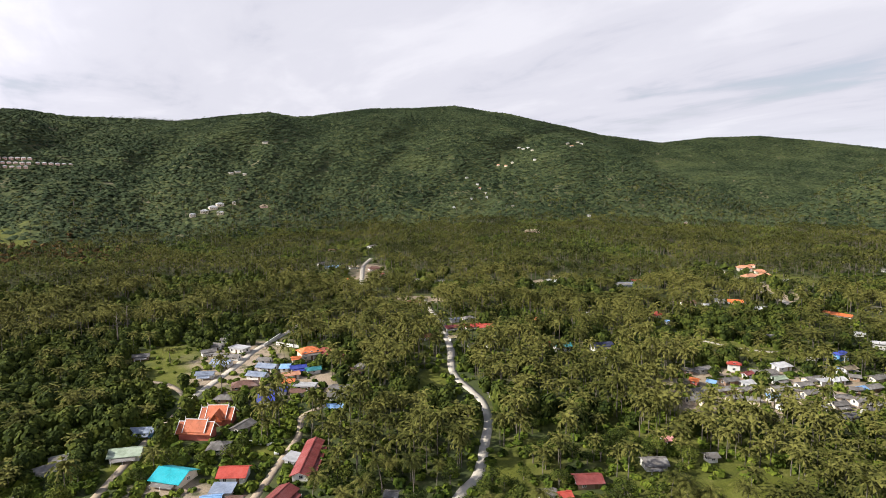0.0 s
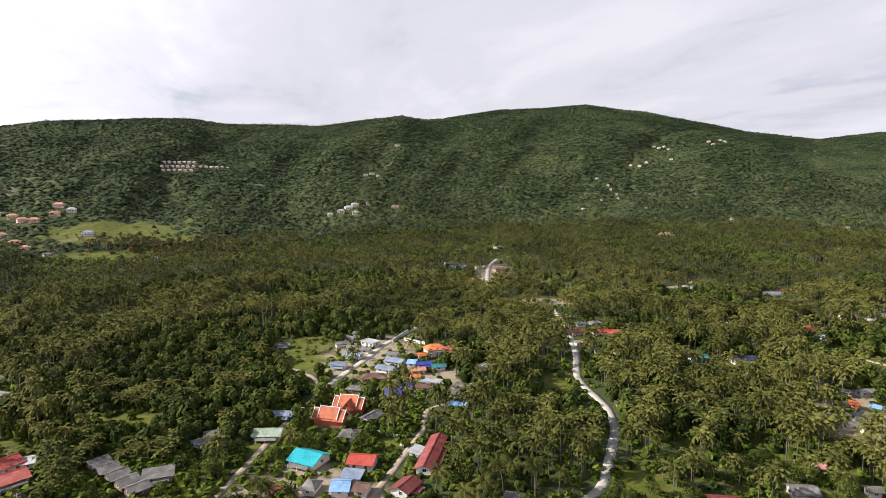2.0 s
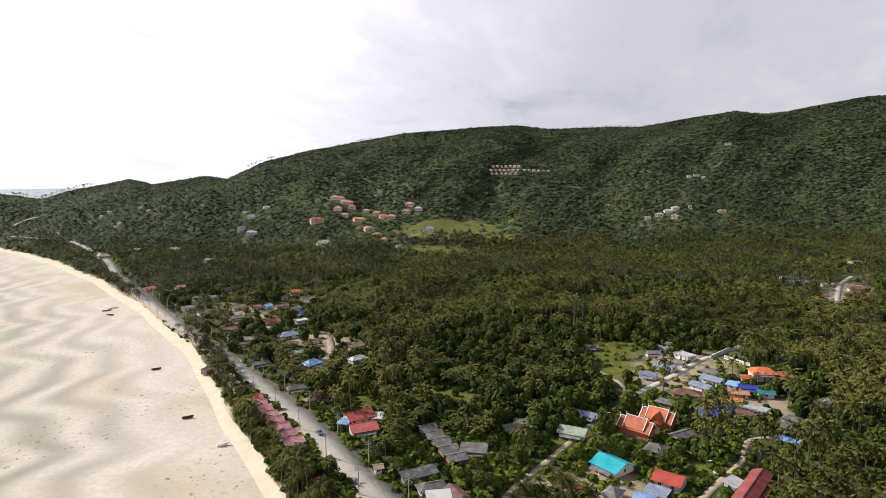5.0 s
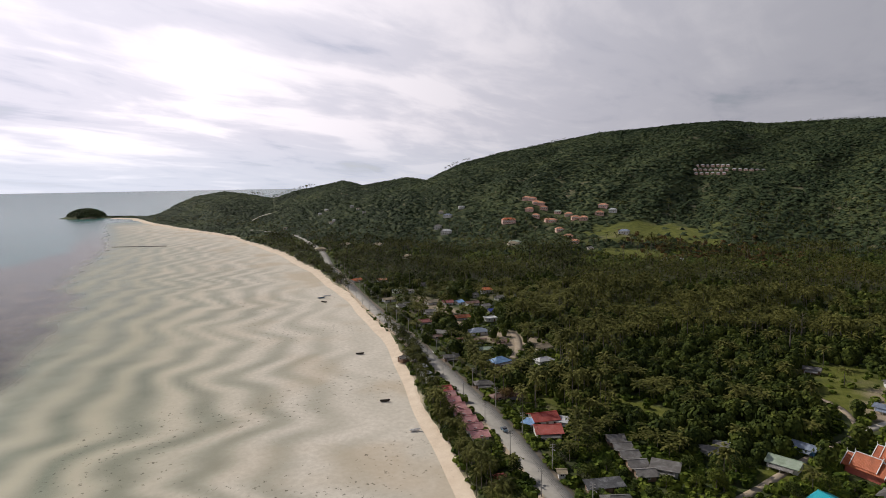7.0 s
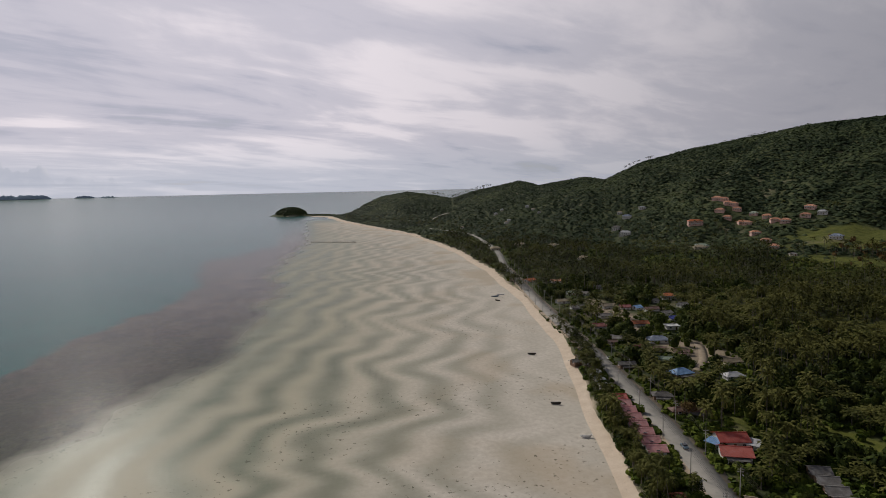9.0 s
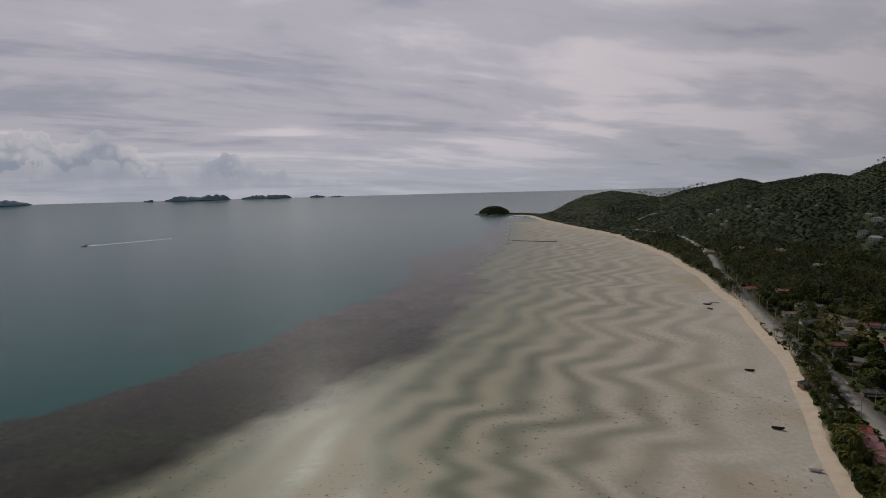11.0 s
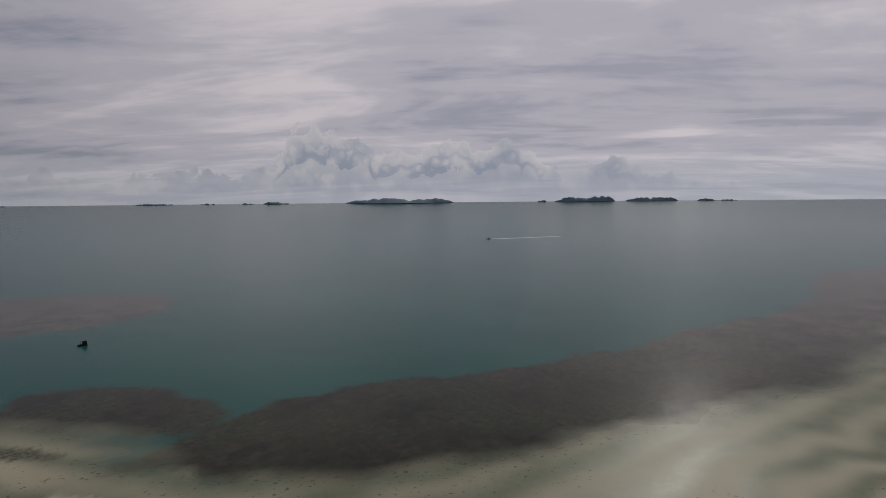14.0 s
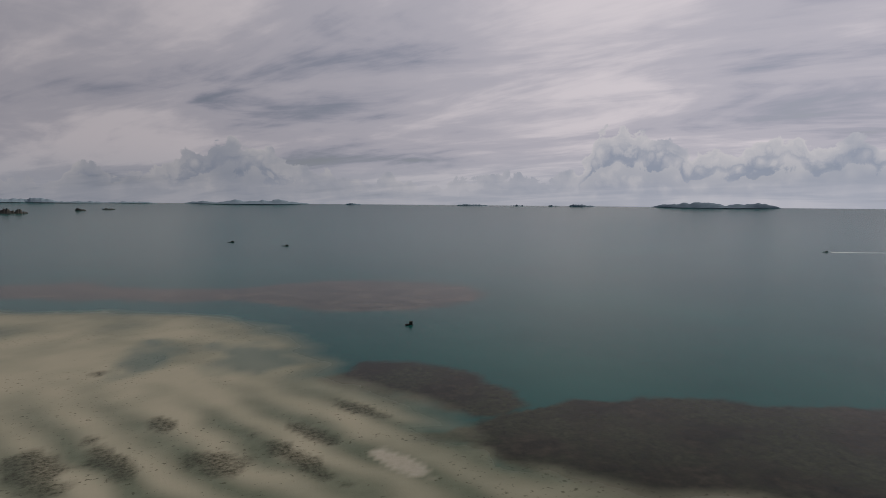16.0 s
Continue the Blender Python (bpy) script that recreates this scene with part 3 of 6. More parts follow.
def weed_mask(x, y):
    """How thickly weed and stones lie: scattered on the flat, thick in the troughs of the southern bank and along the reef."""
    fine = 0.55 * np.clip((fractal(x / 40, y / 40, 55, 2) - 0.38) / 0.2, 0, 1)
    south = np.clip((-150 - y) / 50.0, 0, 1) * np.clip((x + 125) / 25.0, 0, 1) * np.clip((y + 420) / 80.0, 0, 1)
    trough = np.clip((0.30 - bar_mask(x, y)) / 0.15, 0, 1) * np.clip((fractal(x / 16.0, y / 16.0, 57, 3) - 0.38) / 0.1, 0, 1)
    rim = np.clip(1 - np.abs(y - np.interp(x, FLAT_X, FLAT_OUT) - 8) / 16.0, 0, 1) * (x > -500) * 0.8
    return np.maximum(np.maximum(fine, rim), 0.6 * trough * south)


def sea_level(x, y):
    r = np.hypot(x, y)
    return 84.0 * np.clip((r - 2600.0) / 2300.0, 0, 1) ** 2


def sea_material():
    m, k = material("sea_water")
    p = where(k)

    def mark(name):
        nd = k.add("ShaderNodeAttribute")
        nd.attribute_name = name
        return nd.outputs["Fac"]
    reef, flat, bar, dry, weed, bed, silt = mark("reef"), mark("flat"), mark("bar"), mark("dry"), mark("weed"), mark("bed"), mark("silt")
    swell = k.add("ShaderNodeMapping", None, Vector=p, Rotation=(0, 0, radians(28)), Scale=(1.0, 0.35, 1.0))
    w1, w2 = k.noise(swell, 0.22, 4, 0.6), k.noise(swell, 1.9, 4, 0.7)
    big = k.noise(p, 0.006, 3)
    deep = k.ramp(big.outputs[0], [(0.3, (0.004, 0.076, 0.071)), (0.7, (0.008, 0.104, 0.095))])
    cor = k.noise(p, 0.12, 8, 0.75)
    cor2 = k.noise(p, 0.03, 4, 0.6)
    coral = k.ramp(k.math("ADD", k.math("MULTIPLY", cor.outputs[0], 0.6), k.math("MULTIPLY", cor2.outputs[0], 0.4)),
                   [(0.36, (0.008, 0.011, 0.006)), (0.5, (0.026, 0.024, 0.016)), (0.64, (0.056, 0.049, 0.034))])
    mossy = k.ramp(k.noise(p, 0.25, 6, 0.7).outputs[0], [(0.35, (0.012, 0.015, 0.008)), (0.65, (0.058, 0.066, 0.038))])
    coral = k.mix(k.ramp(k.noise(p, 0.022, 4, 0.6).outputs[0], [(0.40, 0.0), (0.56, 0.85)]), coral, mossy)
    coral = k.mix(k.math("MULTIPLY", silt, 0.75), coral, k.ramp(cor2.outputs[0], [(0.35, (0.085, 0.068, 0.058)), (0.65, (0.17, 0.13, 0.105))]))
    shal = k.noise(p, 0.05, 4, 0.6)
    shallow = k.ramp(shal.outputs[0], [(0.3, (0.130, 0.150, 0.098)), (0.7, (0.205, 0.222, 0.155))])
    sand = k.ramp(k.noise(p, 0.4, 5, 0.6).outputs[0], [(0.3, (0.54, 0.485, 0.41)), (0.7, (0.68, 0.625, 0.54))])
    wet = k.mix(dry, shallow, (0.42, 0.385, 0.31))
    pale = k.mix(k.math("MULTIPLY", dry, 1.7, clamp=True), (0.48, 0.435, 0.325), sand)
    f = k.mix(bar, wet, pale)
    # wet golden sand in broad patches near the beach
    amber = k.ramp(k.noise(p, 0.016, 3, 0.5).outputs[0], [(0.48, 0.0), (0.64, 0.55)], "EASE")
    f = k.mix(k.math("MULTIPLY", amber, k.math("MULTIPLY", k.math("MULTIPLY", dry, dry), 1.4, clamp=True)), f, (0.47, 0.375, 0.26))
    spots = k.math("MULTIPLY", k.ramp(k.math("MULTIPLY_ADD", weed, 0.16, k.noise(p, 0.42, 5, 0.6).outputs[0]), [(0.695, 0.0), (0.745, 1.0)]), 0.7)
    f = k.mix(spots, f, (0.055, 0.055, 0.028))
    tuft = k.ramp(k.noise(p, 0.5, 6, 0.7).outputs[0], [(0.40, 0.45), (0.62, 1.0)])
    f = k.mix(k.math("MULTIPLY", k.math("MULTIPLY", bed, tuft), 0.92), f, (0.032, 0.032, 0.017))
    col = k.mix(reef, deep, coral)
    col = k.mix(flat, col, f)
    water = k.math("SUBTRACT", 1.0, k.math("MULTIPLY", flat, k.math("ADD", k.math("MULTIPLY", bar, 0.45), k.math("MULTIPLY", dry, 0.5)), clamp=True), clamp=True)
    rough = k.math("ADD", k.math("SUBTRACT", 0.62, k.math("MULTIPLY", water, 0.43)), k.math("MULTIPLY", flat, 0.10))
    h = k.math("ADD", k.math("MULTIPLY", w1.outputs[0], 0.6), k.math("MULTIPLY", w2.outputs[0], 0.4))
    bp = k.add("ShaderNodeBump", None, Height=h, Strength=0.7, Distance=0.20)
    b = k.add("ShaderNodeBsdfPrincipled", None, Base_Color=col, Roughness=rough)
    k.put(b.inputs["Specular IOR Level"], k.math("MULTIPLY", k.math("SUBTRACT", water, k.math("MULTIPLY", reef, 0.15), clamp=True), k.math("MULTIPLY_ADD", flat, 0.010, 0.045)))
    k.put(b.inputs["Normal"], bp.outputs[0])
    k.add("ShaderNodeOutputMaterial", None, Surface=b)
    return m


radii = np.concatenate([[0.0, 8], np.geomspace(27, 840, 250), np.geomspace(845, 2600, 60), np.linspace(2640, 4930, 30)])
sea = polar_sheet("sea_water", 25, 250, 410, radii, sea_level, sea_material(),
                  {"reef": reef_mask, "flat": flat_mask, "bar": bar_mask, "dry": dry_mask, "weed": weed_mask, "bed": bed_mask, "silt": lambda x, y: np.maximum(np.clip((-430 - y) / 60.0, 0, 1), 0.8 * np.clip((-x - 260) / 300.0, 0, 1))})
tagged(sea, "teal sea with a brown reef and rippled sandy shallows", "water", kind="structure")
rest = polar_sheet("open_water", 250, 385, 60, [0.0, 20, 60, 150, 400, 1000, 2600, 3200, 3800, 4400, 4930], lambda x, y: sea_level(x, y) - 2.0, sea.data.materials[0])
tagged(rest, "plain teal open water reaching to the horizon", "water", kind="structure")


# ---- builders ----
def part(name, bm, mat, parent=None, label=""):
    """Links a bmesh as one mesh object under a thing or part."""
    me = bpy.data.meshes.new(name)
    bm.to_mesh(me)
    bm.free()
    if mat:
        me.materials.append(mat)
    return part_of(name, me, parent, label)


def part_of(name, me, parent=None, label="", m=None):
    ob = new(name, me)
    if parent is not None:
        ob.parent = parent
    if m is not None:
        ob.matrix_basis = m
    if label:
        ob["label"] = label
    return ob


def base(name, x, y, z, turn=0.0):
    e = new(name)
    e.matrix_basis = pose(x, y, z, 0, 0, turn)
    e.empty_display_size = 0.5
    return e


def box(bm, cx, cy, cz, sx, sy, sz, rot=None):
    m = Matrix.Translation((cx, cy, cz)) @ (rot or Matrix()) @ Matrix.Diagonal((sx, sy, sz, 1))
    bmesh.ops.create_cube(bm, size=1, matrix=m)


def prism(bm, ring, dz_vec):
    """A solid from a ring of points swept along a vector."""
    a = [bm.verts.new(p) for p in ring]
    b = [bm.verts.new(Vector(p) + Vector(dz_vec)) for p in ring]
    bm.faces.new(a[::-1])
    bm.faces.new(b)
    n = len(ring)
    for i in range(n):
        bm.faces.new((a[i], a[(i + 1) % n], b[(i + 1) % n], b[i]))


def tube(bm, pts, radii, sides=6):
    rings = []
    for i, (p, r) in enumerate(zip(pts, radii)):
        p = Vector(p)
        d = (Vector(pts[min(i + 1, len(pts) - 1)]) - Vector(pts[max(i - 1, 0)])).normalized()
        s = d.orthogonal().normalized()
        t = d.cross(s)
        rings.append([bm.verts.new(p + r * (math.cos(a) * s + math.sin(a) * t)) for a in (2 * math.pi * q / sides for q in range(sides))])
    for a, b in zip(rings[:-1], rings[1:]):
        for q in range(sides):
            bm.faces.new((a[q], a[(q + 1) % sides], b[(q + 1) % sides], b[q]))
    bm.faces.new(rings[0][::-1])
    bm.faces.new(rings[-1])


# ---- roads ----
ROAD_LABELS = {"beach_road": "long grey asphalt road beside the palm-fringed beach", "winding_road": "pale concrete road winding between coconut palms",
               "inland_road": "pale concrete road running inland past houses", "far_lane": "wide pale lane between far houses", "village_lane": "pale concrete village lane with worn edges",
               "house_lane": "narrow dusty lane beside long red roofs", "west_lane": "narrow pale track past a white house", "curved_lane": "curved sandy lane behind beach houses",
               "villa_drive": "white concrete drive up to orange-roofed villas", "palm_path": "short pale path on a palm lawn", "hill_road": "short bare stretch of road over the headland"}


def smooth_line(pts, step=3.0):
    """A smooth curve through the points, as many short steps."""
    p = [Vector(q) for q in pts]
    p = [p[0] * 2 - p[1]] + p + [p[-1] * 2 - p[-2]]
    res = []
    for i in range(1, len(p) - 2):
        n = max(2, int((p[i + 1] - p[i]).length / step))
        for j in range(n):
            t = j / n
            res.append(0.5 * ((2 * p[i]) + (p[i + 1] - p[i - 1]) * t + (2 * p[i - 1] - 5 * p[i] + 4 * p[i + 1] - p[i + 2]) * t * t + (3 * p[i] - p[i - 1] - 3 * p[i + 1] + p[i + 2]) * t ** 3))
    res.append(p[-2])
    return res


def road(name, half, pts, mat, lift=0.10):
    line = smooth_line(pts)
    vs = []
    for i, q in enumerate(line):
        d = (line[min(i + 1, len(line) - 1)] - line[max(i - 1, 0)]).normalized()
        n = Vector((-d.y, d.x))
        w = half * (1 + 0.10 * (value_noise(i / 3.0, 1.0, 2) - 0.5))
        z = max(float(height(q.x, q.y)), 2.0)
        a, b = q + n * w, q - n * w
        vs += [(a.x, a.y, z - 0.4), (a.x, a.y, z + lift), (q.x, q.y, z + lift + 0.05), (b.x, b.y, z + lift), (b.x, b.y, z - 0.4)]
    f = [(5 * i + j, 5 * i + j + 1, 5 * i + j + 6, 5 * i + j + 5) for i in range(len(line) - 1) for j in range(4)]
    ob = new(name, link_mesh(name, vs, f, mat))
    return tagged(ob, ROAD_LABELS[name], "road", kind="structure")


for key, (half, pts) in ROADS.items():
    road(key, half, pts, ASPHALT if key == "beach_road" else DIRT if key in ("curved_lane", "west_lane", "house_lane") else CONCRETE)


def verge(pts, half):
    """Bare sandy margin along the main road."""
    line = smooth_line(pts, 4.0)
    vs = []
    for i, q in enumerate(line):
        d = (line[min(i + 1, len(line) - 1)] - line[max(i - 1, 0)]).normalized()
        n = Vector((-d.y, d.x))
        a, b = q + n * half * (0.95 + 0.3 * value_noise(i / 2.3, 3.0, 4)), q - n * half * (0.95 + 0.3 * value_noise(i / 2.1, 9.0, 4))
        z = max(float(height(q.x, q.y)), 2.0)
        vs += [(a.x, a.y, z - 0.3), (a.x, a.y, z + 0.05), (b.x, b.y, z + 0.05), (b.x, b.y, z - 0.3)]
    f = [(4 * i + j, 4 * i + j + 1, 4 * i + j + 5, 4 * i + j + 4) for i in range(len(line) - 1) for j in range(3)]
    return tagged(new("pavement", link_mesh("pavement", vs, f, DIRT)), "bare sandy verge along the asphalt road", "pavement", kind="structure")


verge(ROADS["beach_road"][1][:9], 5.6)

# ---- houses ----
SPOTS = []
ROOF_WORDS = {"grey": "weathered grey", "dark": "black", "bluegrey": "blue-grey", "red": "bright red", "pink": "faded pinkish red", "orange": "orange tiled", "peach": "peach tiled", "brown": "dull brown",
              "maroon": "dark red", "blue": "royal blue", "sky": "light blue", "turquoise": "turquoise", "teal": "dark teal", "white": "white", "green": "pale green", "tan": "tan thatched", "navy": "navy blue"}
WALL_WORDS = {"white": "white rendered walls", "cream": "cream walls", "brown": "brown boarded walls", "pinkish": "pinkish walls", "blue": "blue boarded walls", "red": "red painted walls"}
SHAPE_WORDS = {"gable": "gabled roof", "hip": "hipped roof", "shed": "sloping sheet roof", "flat": "flat roof"}


def frame_mesh():
    bm = bmesh.new()
    for cx, cz, sx, sz in ((0, 1.25, 1.3, 0.08), (0, 0.04, 1.4, 0.10), (-0.61, 0.65, 0.08, 1.16), (0.61, 0.65, 0.08, 1.16), (0, 0.65, 0.05, 1.16)):
        box(bm, cx, 0, cz, sx, 0.12, sz)
    me = bpy.data.meshes.new("window_frame")
    bm.to_mesh(me)
    bm.free()
    me.materials.append(TRIM)
    return me


def pane_mesh():
    bm = bmesh.new()
    box(bm, 0, 0, 0.65, 1.14, 0.03, 1.14)
    me = bpy.data.meshes.new("pane")
    bm.to_mesh(me)
    bm.free()
    me.materials.append(GLASS)
    return me


def door_mesh():
    bm = bmesh.new()
    box(bm, 0, 0, 1.02, 0.95, 0.10, 2.04)
    box(bm, 0, -0.03, 1.5, 0.6, 0.10, 0.7)
    box(bm, 0, -0.03, 0.55, 0.6, 0.10, 0.7)
    me = bpy.data.meshes.new("door")
    bm.to_mesh(me)
    bm.free()
    me.materials.append(DOOR)
    return me


WINDOW_FRAME, PANE, DOOR_LEAF = frame_mesh(), pane_mesh(), door_mesh()


def roof_part(e, L, W, h, shape, mat, pitch):
    """Roof with overhang and thickness; returns nothing for the walls to follow."""
    o, th = 0.75, 0.16
    hl, hw = L / 2 + o, W / 2 + o
    rise = hw * pitch
    z0 = h - o * pitch
    bm = bmesh.new()
    if shape == "gable":
        for s in (1, -1):
            ring = [(-hl, 0, z0 + rise + th), (-hl, 0, z0 + rise), (-hl, s * hw, z0), (-hl, s * hw, z0 + th)]
            prism(bm, ring if s > 0 else ring[::-1], (2 * hl, 0, 0))
        box(bm, 0, 0, z0 + rise + th, 2 * hl + 0.06, 0.4, 0.12)
    elif shape == "hip":
        k = max(hl - hw * 0.85, 0.25)
        lo = [bm.verts.new(p) for p in ((-hl, -hw, z0), (hl, -hw, z0), (hl, hw, z0), (-hl, hw, z0))]
        up = [bm.verts.new(p) for p in ((-hl, -hw, z0 + th), (hl, -hw, z0 + th), (hl, hw, z0 + th), (-hl, hw, z0 + th))]
        r = [bm.verts.new((-k, 0, z0 + th + rise)), bm.verts.new((k, 0, z0 + th + rise))]
        bm.faces.new(lo[::-1])
        for i in range(4):
            bm.faces.new((lo[i], lo[(i + 1) % 4], up[(i + 1) % 4], up[i]))
        bm.faces.new((up[0], up[1], r[1], r[0]))
        bm.faces.new((up[2], up[3], r[0], r[1]))
        bm.faces.new((up[1], up[2], r[1]))
        bm.faces.new((up[3], up[0], r[0]))
        box(bm, 0, 0, z0 + th + rise, 2 * k + 0.3, 0.35, 0.14)
    elif shape == "shed":
        ring = [(-hl, -hw, h), (-hl, -hw, h + 0.1), (-hl, hw, h + 0.1 + 0.18 * W), (-hl, hw, h + 0.18 * W)]
        prism(bm, ring, (2 * hl, 0, 0))
    else:
        box(bm, 0, 0, h + 0.1, 2 * hl - 0.4, 2 * hw - 0.4, 0.2)
        for s in (1, -1):
            box(bm, 0, s * (hw - 0.3), h + 0.35, 2 * hl - 0.4, 0.18, 0.5)
            box(bm, s * (hl - 0.3), 0, h + 0.35, 0.18, 2 * hw - 0.8, 0.5)
    bmesh.ops.recalc_face_normals(bm, faces=bm.faces)
    part("roof", bm, mat, e)


def house(x, y, turn, L, W, h, roof, wall, shape):
    """One house: walls with gables, overhanging roof, windows with panes, a door, and where there is room a porch."""
    z = max(float(height(x, y)), 2.2)
    far = math.hypot(x, y)
    hill = far > 810
    shrink = (1.25 if L < 7.5 else 0.66) if far > 1250 else 1.10 if hill else 0.85
    L, W = (L - 0.9) * shrink - 0.4, (W - 0.9) * shrink - 0.4
    h = h * (1.3 if far < 1250 else 1.0) if hill else h * 0.76
    e = base("villa" if hill and h >= 5 else "house", x, y, z, turn)
    n = max(1, round(max(L, W) / min(L, W)))
    for q in range(n):
        along, across = (math.cos(radians(turn)), math.sin(radians(turn))) if L >= W else (-math.sin(radians(turn)), math.cos(radians(turn)))
        d = max(L, W) * ((q + 0.5) / n - 0.5)
        SPOTS.append((x + along * d, y + across * d, math.hypot(max(L, W) / n, min(L, W)) / 2 + 0.4, turn))
    two = h >= 4.0
    pitch = 0.46 if shape == "hip" else 0.40
    n = value_noise(x * 1.7, y * 1.3, 6)
    place = "on a wooded slope" if hill else "among coconut palms" if far > 310 else "beside the beach road" if y < 190 and x < -130 else "in the village"
    tagged(e, f"{'two-storey' if two else 'small' if L < 8 else 'low'} house with {ROOF_WORDS[roof]} {SHAPE_WORDS[shape]} {place}"[:140], "house", "hillside villas" if hill else "village houses")
    bm = bmesh.new()
    hl, hw, drop = L / 2, W / 2, 3.0 if hill else 0.8
    if shape == "gable":
        prism(bm, [(-hl, -hw, -drop), (-hl, hw, -drop), (-hl, hw, h), (-hl, 0, h + hw * pitch - 0.05), (-hl, -hw, h)][::-1], (L, 0, 0))
    elif shape == "shed":
        prism(bm, [(-hl, -hw, -drop), (-hl, hw, -drop), (-hl, hw, h + 0.15 * W), (-hl, -hw, h)][::-1], (L, 0, 0))
    else:
        box(bm, 0, 0, (h - drop) / 2, L, W, h + drop)
    bmesh.ops.recalc_face_normals(bm, faces=bm.faces)
    part("wall", bm, WALLS[wall], e, WALL_WORDS[wall])
    roof_part(e, L, W, h, shape, ROOFS[roof], pitch)
    # the sides that are seen: long side towards the camera, and one end
    c, s = math.cos(radians(turn)), math.sin(radians(turn))
    lx, ly = -x * c - y * s, x * s - y * c
    side = -1 if ly < 0 else 1
    end = -1 if lx < 0 else 1
    wins = max(1, int(L / 3.2))
    for fl in range(2 if two else 1):
        for i in range(wins):
            px = -hl + (i + 0.5) * L / wins
            if fl == 0 and i == wins // 2 and wins > 1:
                part_of("door", DOOR_LEAF, e, "", pose(px, side * (hw + 0.03), 0, 0, 0, 0 if side < 0 else 180))
                continue
            w = part_of("window", WINDOW_FRAME, e, "", pose(px, side * (hw + 0.04), 0.9 + fl * 2.7, 0, 0, 0 if side < 0 else 180))
            part_of("pane", PANE, w, "dark glass pane")
        w = part_of("window", WINDOW_FRAME, e, "", pose(end * (hl + 0.04), 0.2 * W * (n - 0.5), 0.9 + fl * 2.7, 0, 0, 90 * end))
        part_of("pane", PANE, w, "dark glass pane")
    if not hill and L > 6.5 and n > 0.45 and shape != "flat":
        bm = bmesh.new()
        ring = [(-hl * 0.8, side * (hw + 0.1), h - 0.55), (-hl * 0.8, side * (hw + 0.1), h - 0.45), (-hl * 0.8, side * (hw + 2.3), h - 1.0), (-hl * 0.8, side * (hw + 2.3), h - 1.1)]
        prism(bm, ring, (L * 0.8, 0, 0))
        bmesh.ops.recalc_face_normals(bm, faces=bm.faces)
        part("porch_roof", bm, ROOFS["grey" if n < 0.7 else roof], e, "lean-to porch roof of metal sheet")
        for q in (-0.76, 0.0):
            bm = bmesh.new()
            box(bm, L / 2 * q, side * (hw + 2.15), h / 2 - 0.8, 0.14, 0.14, h - 0.65 + 0.6)
            part("porch_post", bm, TRIM, e)
    if hill and two:
        bm = bmesh.new()
        box(bm, 0, side * (hw + 0.8), 2.7, L * 0.7, 1.6, 0.18)
        box(bm, 0, side * (hw + 1.55), 3.2, L * 0.7, 0.08, 0.9)
        part("balcony", bm, WALLS["white"], e, "pale balcony with a solid rail")
    return e


# houses of the near village and the beach road
house(-126.6, 336.2, -22, 9.4, 5.8, 3.0, "grey", "white", "gable")
house(-126.4, 347.2, 2, 5.0, 5.0, 3.0, "grey", "white", "gable")
house(-125.8, 357.8, -32, 8.1, 5.0, 3.0, "grey", "white", "gable")
house(-127.1, 323.7, 36, 9.2, 6.0, 3.0, "grey", "white", "gable")
house(-117.4, 316.7, -8, 8.5, 6.0, 3.0, "grey", "white", "gable")
house(-109.3, 314.7, -10, 7.1, 6.0, 3.0, "grey", "white", "gable")
house(-111.6, 329.1, -24, 12.7, 8.0, 3.2, "white", "white", "flat")
house(-112.7, 304.1, -8, 12.3, 7.7, 3.0, "bluegrey", "white", "gable")
house(-114.2, 286.0, 4, 10.3, 6.5, 3.0, "bluegrey", "white", "gable")
house(-87.4, 297.8, -15, 12.3, 7.7, 3.0, "bluegrey", "white", "gable")
house(-88.6, 285.2, -15, 11.9, 7.5, 3.0, "bluegrey", "white", "gable")
house(-91.8, 308.7, -12, 8.5, 6.0, 3.0, "grey", "white", "gable")
house(-90.4, 271.5, 14, 14.1, 8.8, 3.0, "brown", "brown", "hip")
house(-93.8, 254.6, -5, 9.6, 6.0, 3.0, "grey", "brown", "hip")
house(-70.8, 318.2, 31, 13.6, 11.2, 5.5, "orange", "cream", "hip")
house(-76.2, 310.5, 22, 5.9, 6.0, 3.0, "orange", "cream", "gable")
house(-61.7, 319.9, -14, 10.8, 6.8, 5.0, "maroon", "pinkish", "hip")
house(-53.9, 315.6, -10, 5.9, 6.0, 3.0, "maroon", "white", "gable")
house(-71.7, 296.2, 21, 9.5, 6.0, 3.0, "blue", "cream", "gable")
house(-78.2, 296.1, 2, 5.9, 6.2, 2.8, "sky", "white", "shed")
house(-63.5, 293.3, 24, 8.8, 6.0, 3.0, "teal", "white", "gable")
house(-72.7, 285.6, 24, 9.8, 6.2, 3.0, "peach", "white", "gable")
house(-72.2, 275.4, 7, 9.2, 6.0, 3.0, "orange", "white", "gable")
house(-73.1, 264.3, 5, 9.7, 6.1, 3.0, "blue", "white", "gable")
house(-75.0, 250.8, 17, 8.6, 8.6, 4.0, "blue", "white", "shed")
house(-64.1, 262.8, 6, 8.8, 6.0, 3.0, "brown", "white", "gable")
house(-62.2, 269.8, -5, 12.5, 6.2, 3.0, "white", "white", "flat")
house(-42.7, 290.6, -30, 12.1, 7.6, 3.0, "brown", "brown", "gable")
house(-40.8, 298.8, -10, 5.9, 6.0, 3.0, "grey", "white", "hip")
house(-48.1, 267.7, 2, 7.7, 6.0, 3.0, "grey", "white", "hip")
